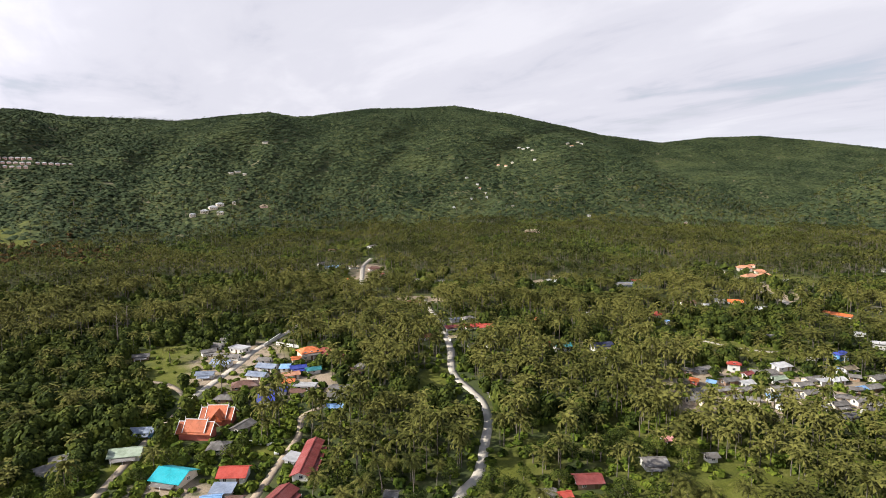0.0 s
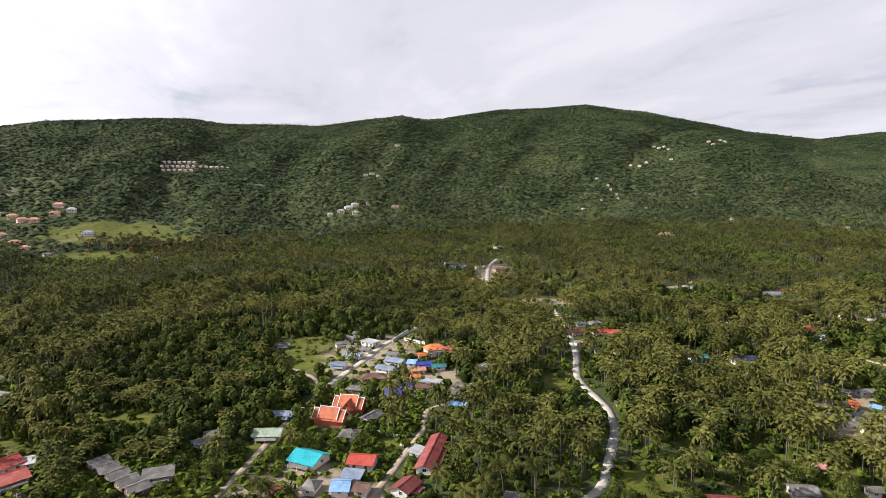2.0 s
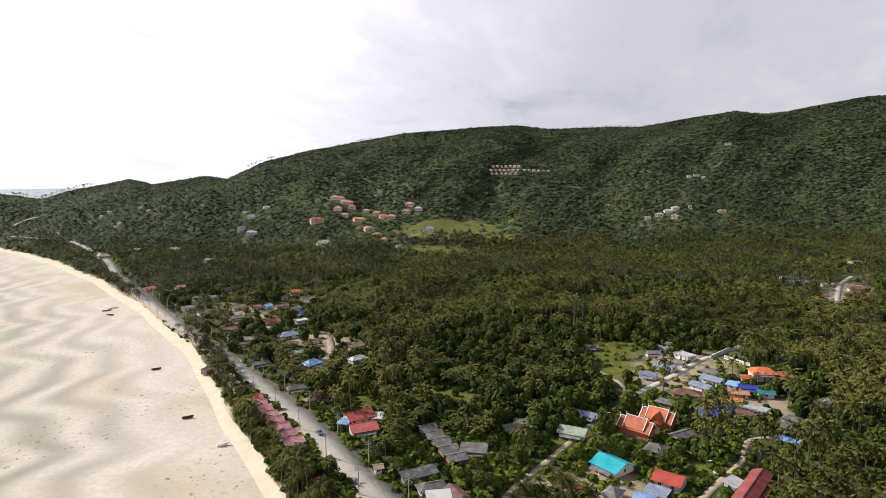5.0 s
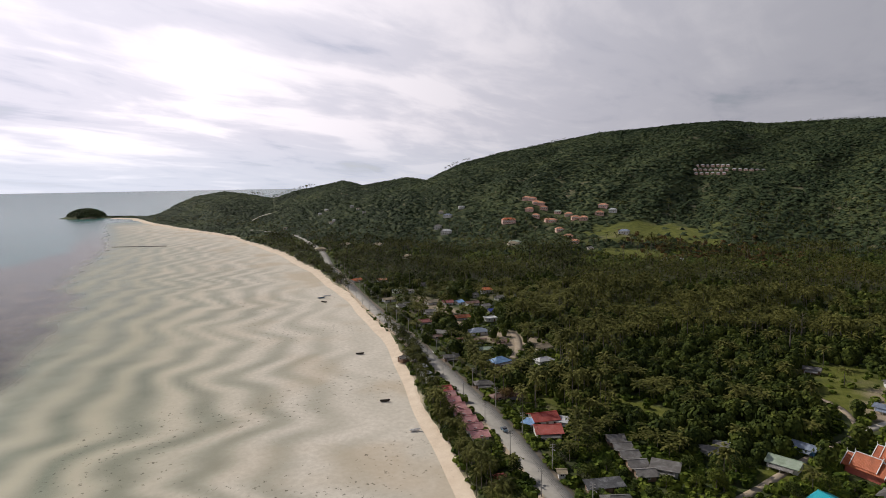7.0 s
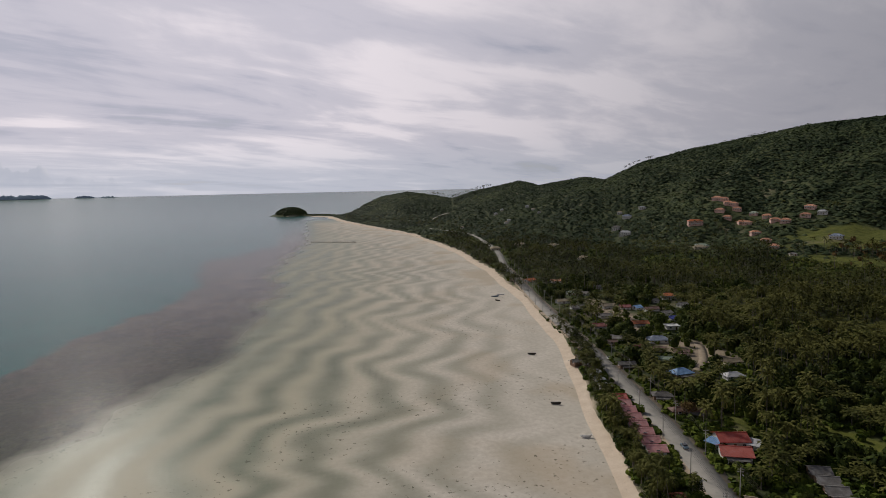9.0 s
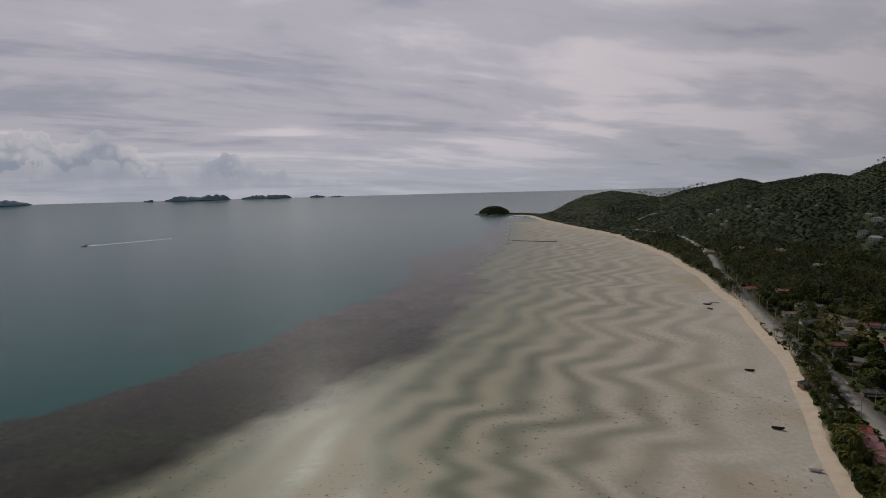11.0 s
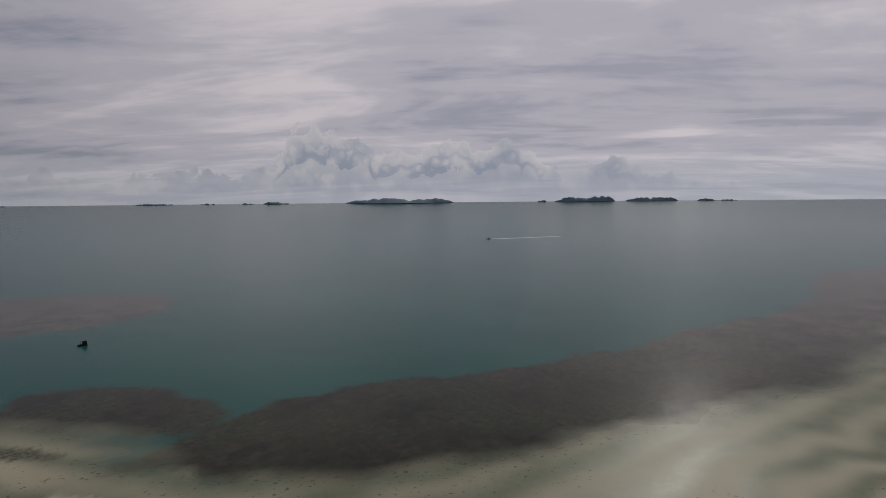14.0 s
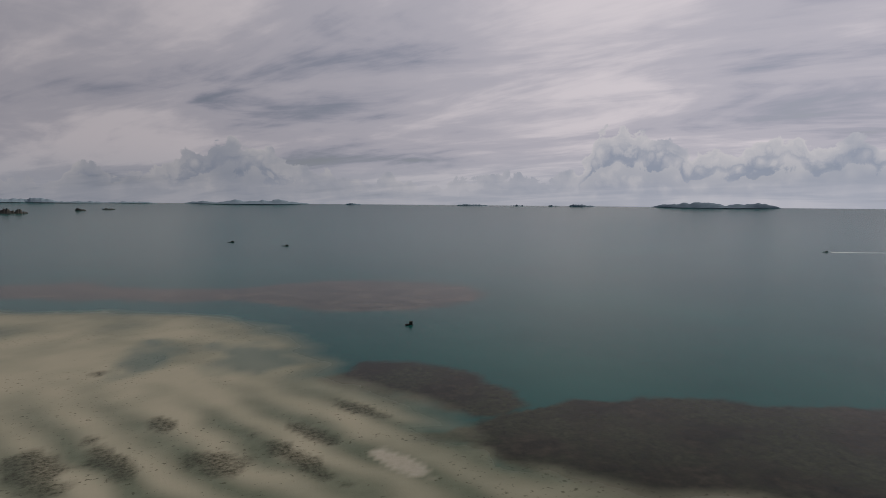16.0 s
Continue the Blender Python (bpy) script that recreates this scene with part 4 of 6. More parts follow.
house(-42.1, 267.3, 9, 5.9, 6.0, 3.0, "grey", "white", "hip")
house(-45.6, 258.5, 7, 10.4, 6.6, 3.0, "grey", "white", "gable")
house(-44.1, 244.6, -5, 8.8, 6.0, 2.8, "sky", "white", "gable")
house(-76.5, 224.9, 69, 11.2, 7.1, 3.0, "grey", "cream", "gable")
house(-79.3, 207.5, 6, 8.9, 8.6, 3.0, "grey", "cream", "hip")
house(-86.3, 186.8, -15, 13.4, 12.4, 2.8, "turquoise", "cream", "gable")
house(-67.2, 187.7, 2, 11.0, 9.8, 3.4, "red", "white", "gable")
house(-67.2, 177.1, -0, 8.2, 6.2, 3.0, "bluegrey", "white", "shed")
house(-68.4, 170.6, 10, 7.2, 9.3, 2.8, "sky", "white", "gable")
house(-45.6, 198.4, -90, 31.1, 7.2, 3.0, "maroon", "white", "gable")
house(-48.4, 174.0, -107, 10.5, 8.2, 3.0, "maroon", "white", "gable")
house(-50.9, 198.7, 77, 7.8, 5.4, 2.6, "white", "white", "shed")
house(-61.4, 170.4, 0, 5.8, 7.2, 3.0, "brown", "white", "gable")
house(-77.7, 168.7, 1, 6.0, 8.2, 3.0, "grey", "white", "hip")
house(-109.8, 202.6, 13, 12.6, 9.2, 3.0, "green", "white", "gable")
house(-112.7, 220.7, 5, 10.5, 6.6, 3.0, "bluegrey", "blue", "gable")
house(-129.2, 195.6, 33, 6.4, 6.2, 3.0, "grey", "white", "shed")
house(-155.9, 169.9, 63, 8.0, 7.6, 2.8, "grey", "brown", "gable")
house(-149.6, 166.7, 63, 8.0, 7.6, 2.8, "grey", "brown", "gable")
house(-143.4, 163.5, 63, 8.0, 7.6, 2.9, "grey", "brown", "gable")
house(-137.1, 160.3, 63, 8.0, 7.6, 2.9, "grey", "brown", "gable")
house(-130.8, 157.1, 63, 8.0, 7.6, 2.9, "grey", "brown", "gable")
house(-129.6, 165.7, 32, 11.3, 7.4, 3.0, "grey", "white", "shed")
house(-87.4, 164.2, 28, 5.8, 5.2, 3.0, "maroon", "red", "gable")
house(-130.6, 190.8, 47, 8.0, 6.2, 3.0, "grey", "white", "gable")
house(-129.3, 196.7, 33, 5.9, 5.4, 3.0, "green", "white", "shed")
house(-132.2, 139.6, 67, 14.7, 6.2, 3.0, "dark", "brown", "shed")
house(-123.5, 136.1, 60, 11.0, 7.2, 3.0, "grey", "white", "hip")
house(-117.5, 132.6, 48, 9.0, 6.2, 3.0, "white", "white", "shed")
house(-114.9, 137.8, -21, 10.6, 6.2, 3.0, "brown", "white", "gable")
house(-146.6, 134.6, 56, 4.0, 4.5, 3.0, "tan", "white", "gable")
house(-155.1, 114.2, 76, 6.6, 6.2, 2.6, "red", "brown", "gable")
house(-324.1, 223.9, 72, 15.1, 10.3, 3.0, "bluegrey", "white", "hip")
house(-304.4, 212.0, 58, 9.0, 5.6, 3.0, "brown", "white", "gable")
house(-295.6, 220.0, 56, 10.5, 6.5, 3.0, "brown", "cream", "gable")
house(-285.6, 202.3, 65, 9.5, 6.0, 3.0, "green", "white", "gable")
house(-262.2, 194.9, 92, 13.0, 9.8, 3.0, "sky", "brown", "hip")
house(-269.9, 231.8, 84, 12.9, 8.0, 3.0, "tan", "cream", "gable")
house(-249.4, 215.9, 82, 11.6, 7.3, 3.0, "white", "white", "hip")
house(-235.9, 165.8, 64, 10.7, 6.7, 3.0, "grey", "brown", "hip")
house(-217.6, 160.7, 80, 7.9, 6.0, 3.0, "brown", "brown", "hip")
house(-214.9, 167.1, 70, 9.2, 6.0, 3.0, "brown", "brown", "gable")
house(-185.3, 160.0, 72, 13.2, 11.2, 4.0, "red", "white", "gable")
house(-175.4, 153.6, 62, 12.6, 11.2, 3.4, "red", "white", "gable")
house(-179.4, 164.9, 36, 5.9, 6.2, 3.0, "white", "white", "shed")
house(-185.1, 152.5, 20, 5.9, 5.4, 3.0, "sky", "white", "shed")
house(-366.2, 238.7, 75, 13.5, 8.5, 3.0, "orange", "white", "gable")
house(-443.5, 315.8, 77, 13.5, 8.5, 5.0, "orange", "white", "hip")
house(-419.8, 260.0, 69, 10.4, 8.5, 3.0, "maroon", "white", "gable")
house(-368.8, 209.1, 76, 11.2, 8.5, 3.0, "maroon", "white", "gable")
house(-432.2, 225.3, 80, 13.5, 8.5, 3.0, "grey", "white", "gable")
house(-460.2, 226.3, 87, 13.5, 8.5, 3.0, "tan", "white", "gable")
house(-576.0, 246.4, 104, 13.5, 8.5, 3.0, "orange", "white", "gable")
house(-560.1, 268.5, 80, 13.5, 8.5, 3.0, "peach", "white", "gable")
house(-492.7, 252.0, 84, 13.5, 8.2, 3.0, "green", "white", "gable")
house(-428.8, 250.3, 85, 13.5, 8.5, 3.0, "tan", "white", "gable")
house(-414.7, 267.8, 94, 7.4, 8.5, 3.0, "sky", "white", "gable")
house(-405.2, 274.0, 82, 13.5, 8.5, 3.0, "brown", "white", "gable")
house(-389.1, 276.3, 91, 8.3, 8.5, 3.0, "grey", "white", "gable")
house(-371.7, 269.1, 86, 8.3, 8.5, 3.0, "blue", "white", "gable")
house(-411.3, 306.4, 91, 9.6, 8.5, 3.0, "grey", "white", "gable")
house(-410.4, 324.4, 75, 7.3, 5.0, 3.0, "bluegrey", "white", "gable")
house(-350.5, 253.0, 76, 10.4, 8.5, 3.0, "white", "white", "flat")
house(-327.7, 193.8, 76, 8.6, 5.4, 3.0, "brown", "brown", "gable")
house(-283.8, 177.1, 76, 10.9, 6.9, 3.0, "grey", "brown", "gable")
house(-313.6, 203.6, 77, 7.3, 5.0, 3.0, "maroon", "white", "gable")
house(-334.9, 201.9, 41, 9.3, 8.5, 3.0, "grey", "white", "gable")
house(-512.2, 288.6, 84, 13.5, 8.5, 3.0, "grey", "white", "gable")
house(-487.4, 259.6, 35, 13.5, 8.5, 3.0, "grey", "white", "gable")
house(-434.6, 296.5, 79, 7.4, 8.5, 3.0, "grey", "white", "gable")
house(-396.8, 229.6, 77, 11.4, 8.5, 3.0, "grey", "white", "gable")
house(-307.4, 162.2, 89, 6.5, 6.2, 2.6, "grey", "brown", "gable")
house(-292.2, 157.9, 84, 6.0, 6.2, 2.6, "grey", "brown", "gable")
house(-299.3, 155.4, 105, 7.7, 6.2, 2.6, "grey", "brown", "gable")
house(-277.0, 154.7, 88, 6.3, 5.6, 2.5, "white", "white", "shed")
house(-266.3, 150.7, 88, 6.2, 5.6, 2.5, "white", "white", "shed")
house(-255.4, 147.7, 93, 6.3, 5.6, 2.5, "white", "white", "shed")
# grey-roofed village and scattered houses inland
house(121.6, 289.8, -27, 6.5, 5.0, 3.0, "grey", "brown", "gable")
house(129.6, 291.7, 19, 9.2, 5.7, 3.0, "grey", "white", "gable")
house(119.6, 261.1, -25, 5.5, 5.0, 3.0, "grey", "brown", "gable")
house(125.9, 262.7, 15, 9.7, 6.0, 3.0, "grey", "brown", "gable")
house(126.1, 252.8, 14, 8.2, 5.1, 3.0, "grey", "cream", "gable")
house(134.7, 275.0, 17, 10.1, 6.2, 3.0, "grey", "brown", "gable")
house(153.2, 286.4, -28, 6.5, 5.0, 3.0, "grey", "brown", "gable")
house(158.3, 285.8, 16, 11.0, 6.8, 3.0, "grey", "cream", "gable")
house(143.5, 261.1, -29, 5.9, 5.0, 3.0, "grey", "cream", "gable")
house(152.0, 263.9, 15, 10.4, 6.5, 3.0, "grey", "cream", "gable")
house(157.5, 263.5, -20, 7.8, 5.0, 3.0, "grey", "cream", "gable")
house(166.1, 269.4, 15, 9.3, 5.8, 3.0, "grey", "white", "gable")
house(162.6, 258.9, 18, 9.0, 5.6, 3.0, "grey", "cream", "gable")
house(174.6, 275.9, 14, 11.5, 7.1, 3.0, "grey", "cream", "gable")
house(173.9, 253.5, -17, 7.9, 5.0, 3.0, "grey", "cream", "gable")
house(185.9, 262.8, -26, 6.1, 5.0, 3.0, "grey", "brown", "gable")
house(195.3, 265.6, 17, 9.8, 6.1, 3.0, "grey", "brown", "gable")
house(206.7, 278.4, 19, 10.7, 6.6, 3.0, "grey", "cream", "gable")
house(196.7, 279.6, -26, 6.2, 5.0, 3.0, "grey", "brown", "gable")
house(184.8, 244.2, -15, 7.8, 5.0, 3.0, "grey", "brown", "gable")
house(179.2, 249.8, 16, 9.3, 5.8, 3.0, "grey", "white", "gable")
house(158.2, 242.8, -20, 6.3, 5.0, 3.0, "grey", "white", "gable")
house(166.9, 245.6, 13, 9.4, 5.8, 3.0, "grey", "cream", "gable")
house(153.6, 253.0, -22, 6.3, 5.0, 3.0, "grey", "cream", "gable")
house(148.1, 238.9, 15, 8.8, 5.4, 3.0, "grey", "cream", "gable")
house(144.3, 244.3, 14, 9.7, 6.0, 3.0, "grey", "white", "gable")
house(162.0, 232.7, 10, 9.0, 5.6, 3.0, "grey", "white", "gable")
house(175.8, 239.3, 15, 8.7, 5.4, 3.0, "grey", "white", "gable")
house(135.5, 262.6, 16, 8.6, 5.3, 3.0, "grey", "brown", "gable")
house(133.8, 250.5, -16, 7.0, 5.0, 3.0, "grey", "cream", "gable")
house(112.8, 249.4, 15, 8.4, 5.2, 3.0, "grey", "cream", "gable")
house(107.6, 250.9, 18, 7.5, 5.0, 3.0, "grey", "cream", "gable")
house(118.5, 274.9, -37, 5.0, 5.0, 3.0, "orange", "red", "gable")
house(114.4, 261.8, 22, 6.8, 5.0, 3.0, "grey", "white", "gable")
house(125.5, 272.3, -39, 5.0, 5.0, 3.0, "sky", "white", "gable")
house(145.7, 293.3, -23, 7.8, 5.0, 5.6, "red", "white", "hip")
house(147.8, 284.0, 27, 6.6, 5.0, 3.0, "maroon", "white", "gable")
house(141.7, 270.1, 20, 8.6, 5.3, 3.0, "white", "white", "shed")
house(143.7, 254.0, -18, 7.1, 5.0, 3.0, "sky", "white", "gable")
house(158.7, 277.2, 17, 9.3, 5.8, 3.0, "green", "white", "gable")
house(170.8, 295.4, 19, 11.0, 6.8, 3.0, "white", "white", "shed")
house(178.7, 274.2, 18, 8.8, 5.4, 3.0, "white", "white", "shed")
house(185.3, 275.3, 15, 9.7, 6.0, 3.0, "white", "white", "gable")
house(189.9, 264.1, 17, 8.6, 5.3, 3.0, "sky", "white", "gable")
house(211.2, 312.1, 21, 10.1, 6.2, 5.0, "blue", "blue", "hip")
house(194.7, 291.7, -34, 5.2, 5.0, 2.6, "sky", "white", "flat")
house(201.8, 291.9, 21, 10.1, 6.3, 3.0, "tan", "white", "gable")
house(270.7, 405.9, -52, 21.2, 7.2, 3.0, "orange", "white", "gable")
house(212.1, 454.7, -12, 8.6, 7.2, 3.0, "white", "white", "gable")
house(221.6, 450.1, -18, 12.9, 7.2, 3.0, "orange", "white", "gable")
house(305.2, 605.2, -9, 16.8, 10.4, 5.0, "peach", "cream", "hip")
house(323.3, 626.2, -31, 8.5, 5.3, 3.5, "peach", "cream", "hip")
house(287.7, 559.8, 23, 18.3, 11.0, 3.5, "peach", "cream", "hip")
house(303.9, 563.5, -10, 14.8, 9.2, 3.5, "peach", "cream", "hip")
house(312.8, 589.2, -10, 12.2, 7.5, 3.5, "peach", "cream", "hip")
house(145.9, 408.7, 27, 14.0, 8.7, 3.0, "red", "white", "hip")
house(149.4, 388.2, -3, 6.9, 5.0, 3.0, "sky", "white", "gable")
house(160.9, 523.2, 1, 15.4, 9.6, 3.0, "bluegrey", "white", "gable")
house(175.5, 540.6, 0, 10.4, 6.4, 3.0, "red", "white", "gable")
house(184.6, 446.4, -4, 12.8, 7.9, 3.0, "brown", "white", "gable")
house(169.9, 447.8, -34, 10.3, 6.4, 3.0, "grey", "white", "gable")
house(251.7, 356.9, -17, 6.5, 5.0, 3.0, "white", "white", "gable")
house(245.4, 330.9, -19, 8.9, 5.5, 5.0, "white", "white", "gable")
house(307.1, 424.1, -18, 12.1, 7.5, 3.0, "grey", "white", "gable")
house(195.8, 351.9, -11, 6.7, 5.0, 3.0, "grey", "white", "gable")
house(194.4, 437.7, -6, 7.1, 5.0, 3.0, "white", "white", "gable")
house(441.8, 594.7, -19, 11.0, 6.8, 3.0, "grey", "white", "gable")
house(221.0, 484.2, -7, 13.2, 8.2, 3.0, "grey", "white", "gable")
house(228.2, 424.7, -10, 12.0, 7.4, 3.0, "white", "white", "gable")
house(61.8, 394.0, 31, 8.4, 5.2, 3.0, "orange", "white", "hip")
house(58.1, 340.6, 20, 10.7, 6.7, 3.0, "orange", "white", "hip")
house(67.3, 329.2, 14, 11.3, 7.0, 4.5, "teal", "white", "gable")
house(89.7, 331.4, 13, 14.3, 8.9, 4.0, "navy", "white", "gable")
house(74.2, 386.6, 32, 8.6, 5.4, 3.0, "grey", "white", "gable")
house(19.6, 378.0, 20, 12.7, 7.8, 3.0, "red", "white", "gable")
house(29.0, 377.4, 16, 14.3, 8.9, 3.0, "red", "white", "gable")
house(6.5, 375.1, 21, 10.6, 6.6, 3.0, "maroon", "white", "gable")
house(18.2, 400.1, 27, 9.8, 6.1, 3.0, "grey", "white", "hip")
house(86.3, 306.0, 18, 7.0, 5.0, 3.0, "white", "white", "flat")
house(82.3, 212.1, 14, 5.1, 5.0, 3.0, "pink", "white", "gable")
house(71.4, 194.3, 4, 9.7, 8.2, 3.0, "grey", "white", "gable")
house(46.4, 182.9, 5, 10.5, 8.2, 3.0, "maroon", "brown", "gable")
house(32.0, 174.8, 7, 6.7, 5.0, 3.0, "grey", "white", "gable")
house(37.1, 173.3, 14, 5.0, 5.0, 3.0, "red", "white", "gable")
house(7.8, 351.8, 23, 8.3, 5.1, 3.0, "tan", "white", "gable")
house(17.5, 335.8, 28, 6.6, 5.0, 3.0, "grey", "white", "gable")
house(27.7, 337.6, 27, 6.6, 5.0, 3.0, "grey", "white", "gable")
house(92.6, 198.7, 8, 5.4, 5.0, 3.0, "grey", "white", "gable")
house(158.4, 521.6, 1, 13.0, 8.1, 3.0, "grey", "white", "gable")
house(99.9, 543.6, 8, 10.3, 6.4, 3.0, "white", "white", "gable")
house(85.4, 535.2, 37, 14.3, 8.9, 3.0, "tan", "white", "gable")
house(105.6, 416.7, 31, 11.0, 6.8, 3.0, "tan", "white", "gable")
house(-83.2, 535.1, 23, 13.6, 8.4, 5.6, "orange", "cream", "hip")
house(-68.3, 616.9, 24, 14.7, 9.1, 3.0, "brown", "white", "hip")
house(-113.0, 626.4, 19, 18.9, 6.2, 3.0, "sky", "white", "gable")
house(-90.7, 625.4, 26, 11.2, 7.0, 3.0, "tan", "white", "gable")
house(-57.4, 580.9, -38, 11.2, 7.0, 3.0, "maroon", "white", "gable")
house(-20.7, 450.4, 17, 12.2, 7.6, 3.0, "maroon", "white", "hip")
house(-21.2, 546.2, 2, 9.5, 5.9, 3.0, "grey", "white", "gable")
house(-0.2, 540.3, 0, 10.3, 6.4, 3.0, "grey", "white", "gable")
house(-135.4, 764.9, -6, 13.9, 8.6, 3.0, "brown", "white", "gable")
house(-91.7, 803.1, 54, 15.3, 9.5, 3.0, "grey", "white", "gable")
house(-8.8, 353.7, 15, 10.7, 6.6, 3.0, "maroon", "white", "hip")
house(8.9, 396.3, 25, 7.8, 5.0, 3.0, "bluegrey", "white", "gable")
house(-129.3, 651.2, 46, 10.4, 6.4, 3.0, "grey", "white", "gable")
house(-15.1, 174.1, -6, 5.2, 5.2, 3.0, "grey", "white", "gable")
house(-159.7, 315.5, 21, 9.8, 6.0, 3.0, "grey", "brown", "gable")
house(22.2, 259.6, 7, 4.0, 3.5, 2.3, "grey", "white", "gable")
# villas on the slopes
house(-942.0, 770.6, 35, 15.4, 11.0, 3.3, "peach", "pinkish", "hip")
house(-930.3, 775.3, 38, 15.1, 11.0, 3.3, "peach", "pinkish", "hip")
house(-910.1, 768.3, 56, 14.7, 11.0, 3.3, "peach", "pinkish", "hip")
house(-901.7, 771.9, 37, 14.5, 10.9, 3.3, "peach", "pinkish", "hip")
house(-887.8, 732.6, 34, 14.4, 10.8, 3.3, "peach", "pinkish", "hip")
house(-883.0, 763.0, 49, 14.2, 10.7, 3.3, "peach", "pinkish", "hip")
house(-859.0, 723.3, 41, 13.7, 10.2, 3.3, "peach", "pinkish", "hip")
house(-826.0, 724.9, 67, 13.7, 10.3, 3.3, "peach", "pinkish", "hip")
house(-815.0, 725.3, 35, 13.7, 10.3, 3.3, "peach", "pinkish", "hip")
house(-815.5, 763.3, 48, 14.3, 10.7, 3.3, "peach", "pinkish", "hip")
house(-769.8, 735.9, 56, 14.3, 10.7, 3.3, "peach", "pinkish", "hip")
house(-751.9, 737.2, 42, 14.2, 10.6, 3.3, "peach", "pinkish", "hip")
house(-743.6, 676.1, 65, 13.2, 9.9, 3.3, "peach", "pinkish", "hip")
house(-696.0, 651.0, 46, 12.9, 9.7, 3.3, "peach", "pinkish", "hip")
house(-663.1, 633.4, 37, 12.1, 9.1, 3.3, "peach", "pinkish", "hip")
house(-751.6, 774.1, 41, 14.6, 10.9, 3.3, "peach", "pinkish", "hip")
house(-774.9, 807.2, 27, 15.3, 11.0, 3.3, "peach", "pinkish", "hip")
house(-744.0, 798.0, 40, 13.0, 9.7, 3.3, "white", "white", "hip")
house(-850.9, 769.1, 39, 12.6, 9.5, 3.3, "green", "pinkish", "hip")
house(-859.9, 661.7, 66, 22.0, 11.0, 5.3, "orange", "pinkish", "hip")
house(-1073.6, 702.3, 69, 20.4, 11.0, 4.6, "white", "white", "hip")
house(-1091.5, 662.8, 59, 16.0, 11.0, 4.6, "tan", "white", "hip")
house(-1048.7, 652.3, 41, 15.6, 11.0, 4.0, "bluegrey", "white", "hip")
house(-975.0, 584.9, 50, 14.0, 10.5, 4.6, "grey", "white", "hip")
house(-900.7, 557.0, 49, 17.8, 11.0, 4.6, "white", "white", "hip")
house(-741.9, 582.2, 41, 19.1, 11.0, 3.3, "green", "cream", "hip")
house(-644.2, 715.8, 32, 14.8, 11.0, 3.3, "bluegrey", "white", "hip")
house(-497.5, 625.6, 52, 12.9, 9.7, 2.3, "white", "white", "flat")
house(-484.6, 640.5, 24, 7.6, 5.7, 2.3, "white", "cream", "hip")
house(-639.1, 492.1, 36, 12.0, 9.0, 2.0, "grey", "brown", "hip")
house(-616.5, 618.1, 60, 8.6, 6.5, 2.0, "grey", "cream", "hip")
house(-853.2, 1174.3, 38, 6.6, 5.0, 3.3, "white", "pinkish", "hip")
house(-851.9, 1189.7, 53, 6.6, 5.0, 3.3, "white", "pinkish", "hip")
house(-847.6, 1201.1, 32, 6.7, 5.0, 3.3, "white", "pinkish", "hip")
house(-843.5, 1212.9, 49, 6.8, 5.1, 3.3, "white", "pinkish", "hip")
house(-839.2, 1224.8, 40, 6.7, 5.0, 3.3, "white", "pinkish", "hip")
house(-827.1, 1225.1, 44, 6.7, 5.1, 3.3, "white", "pinkish", "hip")
house(-818.9, 1231.5, 42, 6.8, 5.1, 3.3, "white", "pinkish", "hip")
house(-843.2, 1152.0, 36, 6.5, 5.0, 3.3, "white", "pinkish", "hip")
house(-841.3, 1166.9, 21, 6.5, 5.0, 3.3, "white", "pinkish", "hip")
house(-836.8, 1178.4, 25, 6.6, 5.0, 3.3, "white", "pinkish", "hip")
house(-831.1, 1188.5, 48, 6.6, 5.0, 3.3, "white", "pinkish", "hip")
house(-823.1, 1195.3, 49, 6.6, 5.0, 3.3, "white", "pinkish", "hip")
house(-807.3, 1190.6, 49, 6.6, 5.0, 3.3, "white", "pinkish", "hip")
house(-802.6, 1202.3, 28, 6.6, 5.0, 3.3, "white", "pinkish", "hip")
house(-831.5, 1139.9, 42, 6.4, 5.0, 3.3, "white", "pinkish", "hip")
house(-828.7, 1154.3, 46, 6.4, 5.0, 3.3, "white", "pinkish", "hip")
house(-823.8, 1166.2, 40, 6.5, 5.0, 3.3, "white", "pinkish", "hip")
house(-813.3, 1170.1, 46, 6.5, 5.0, 3.3, "white", "pinkish", "hip")
house(-796.0, 1164.0, 35, 6.5, 5.0, 3.3, "white", "pinkish", "hip")
house(-791.5, 1176.5, 39, 6.5, 5.0, 3.3, "white", "pinkish", "hip")
house(-797.2, 1221.3, 40, 6.7, 5.0, 3.3, "white", "pinkish", "hip")
house(-790.9, 1232.1, 24, 6.8, 5.1, 3.3, "white", "pinkish", "hip")
house(-784.1, 1242.0, 47, 6.8, 5.1, 3.3, "white", "pinkish", "hip")
house(-778.8, 1254.6, 48, 6.8, 5.1, 3.3, "white", "pinkish", "hip")
house(-775.9, 1271.2, 16, 6.7, 5.0, 3.3, "white", "pinkish", "hip")
house(-769.7, 1282.9, 48, 6.6, 5.0, 3.3, "white", "pinkish", "hip")
house(-452.5, 1328.3, 35, 14.0, 10.5, 4.0, "white", "cream", "flat")
house(-444.5, 1348.7, 24, 19.9, 11.0, 4.0, "white", "cream", "flat")
house(-423.3, 1329.2, 1, 11.9, 8.9, 4.0, "white", "cream", "flat")
house(-397.2, 1065.4, 35, 14.2, 10.6, 3.3, "white", "cream", "hip")
house(-402.6, 1039.8, 8, 12.4, 9.3, 3.3, "white", "cream", "hip")
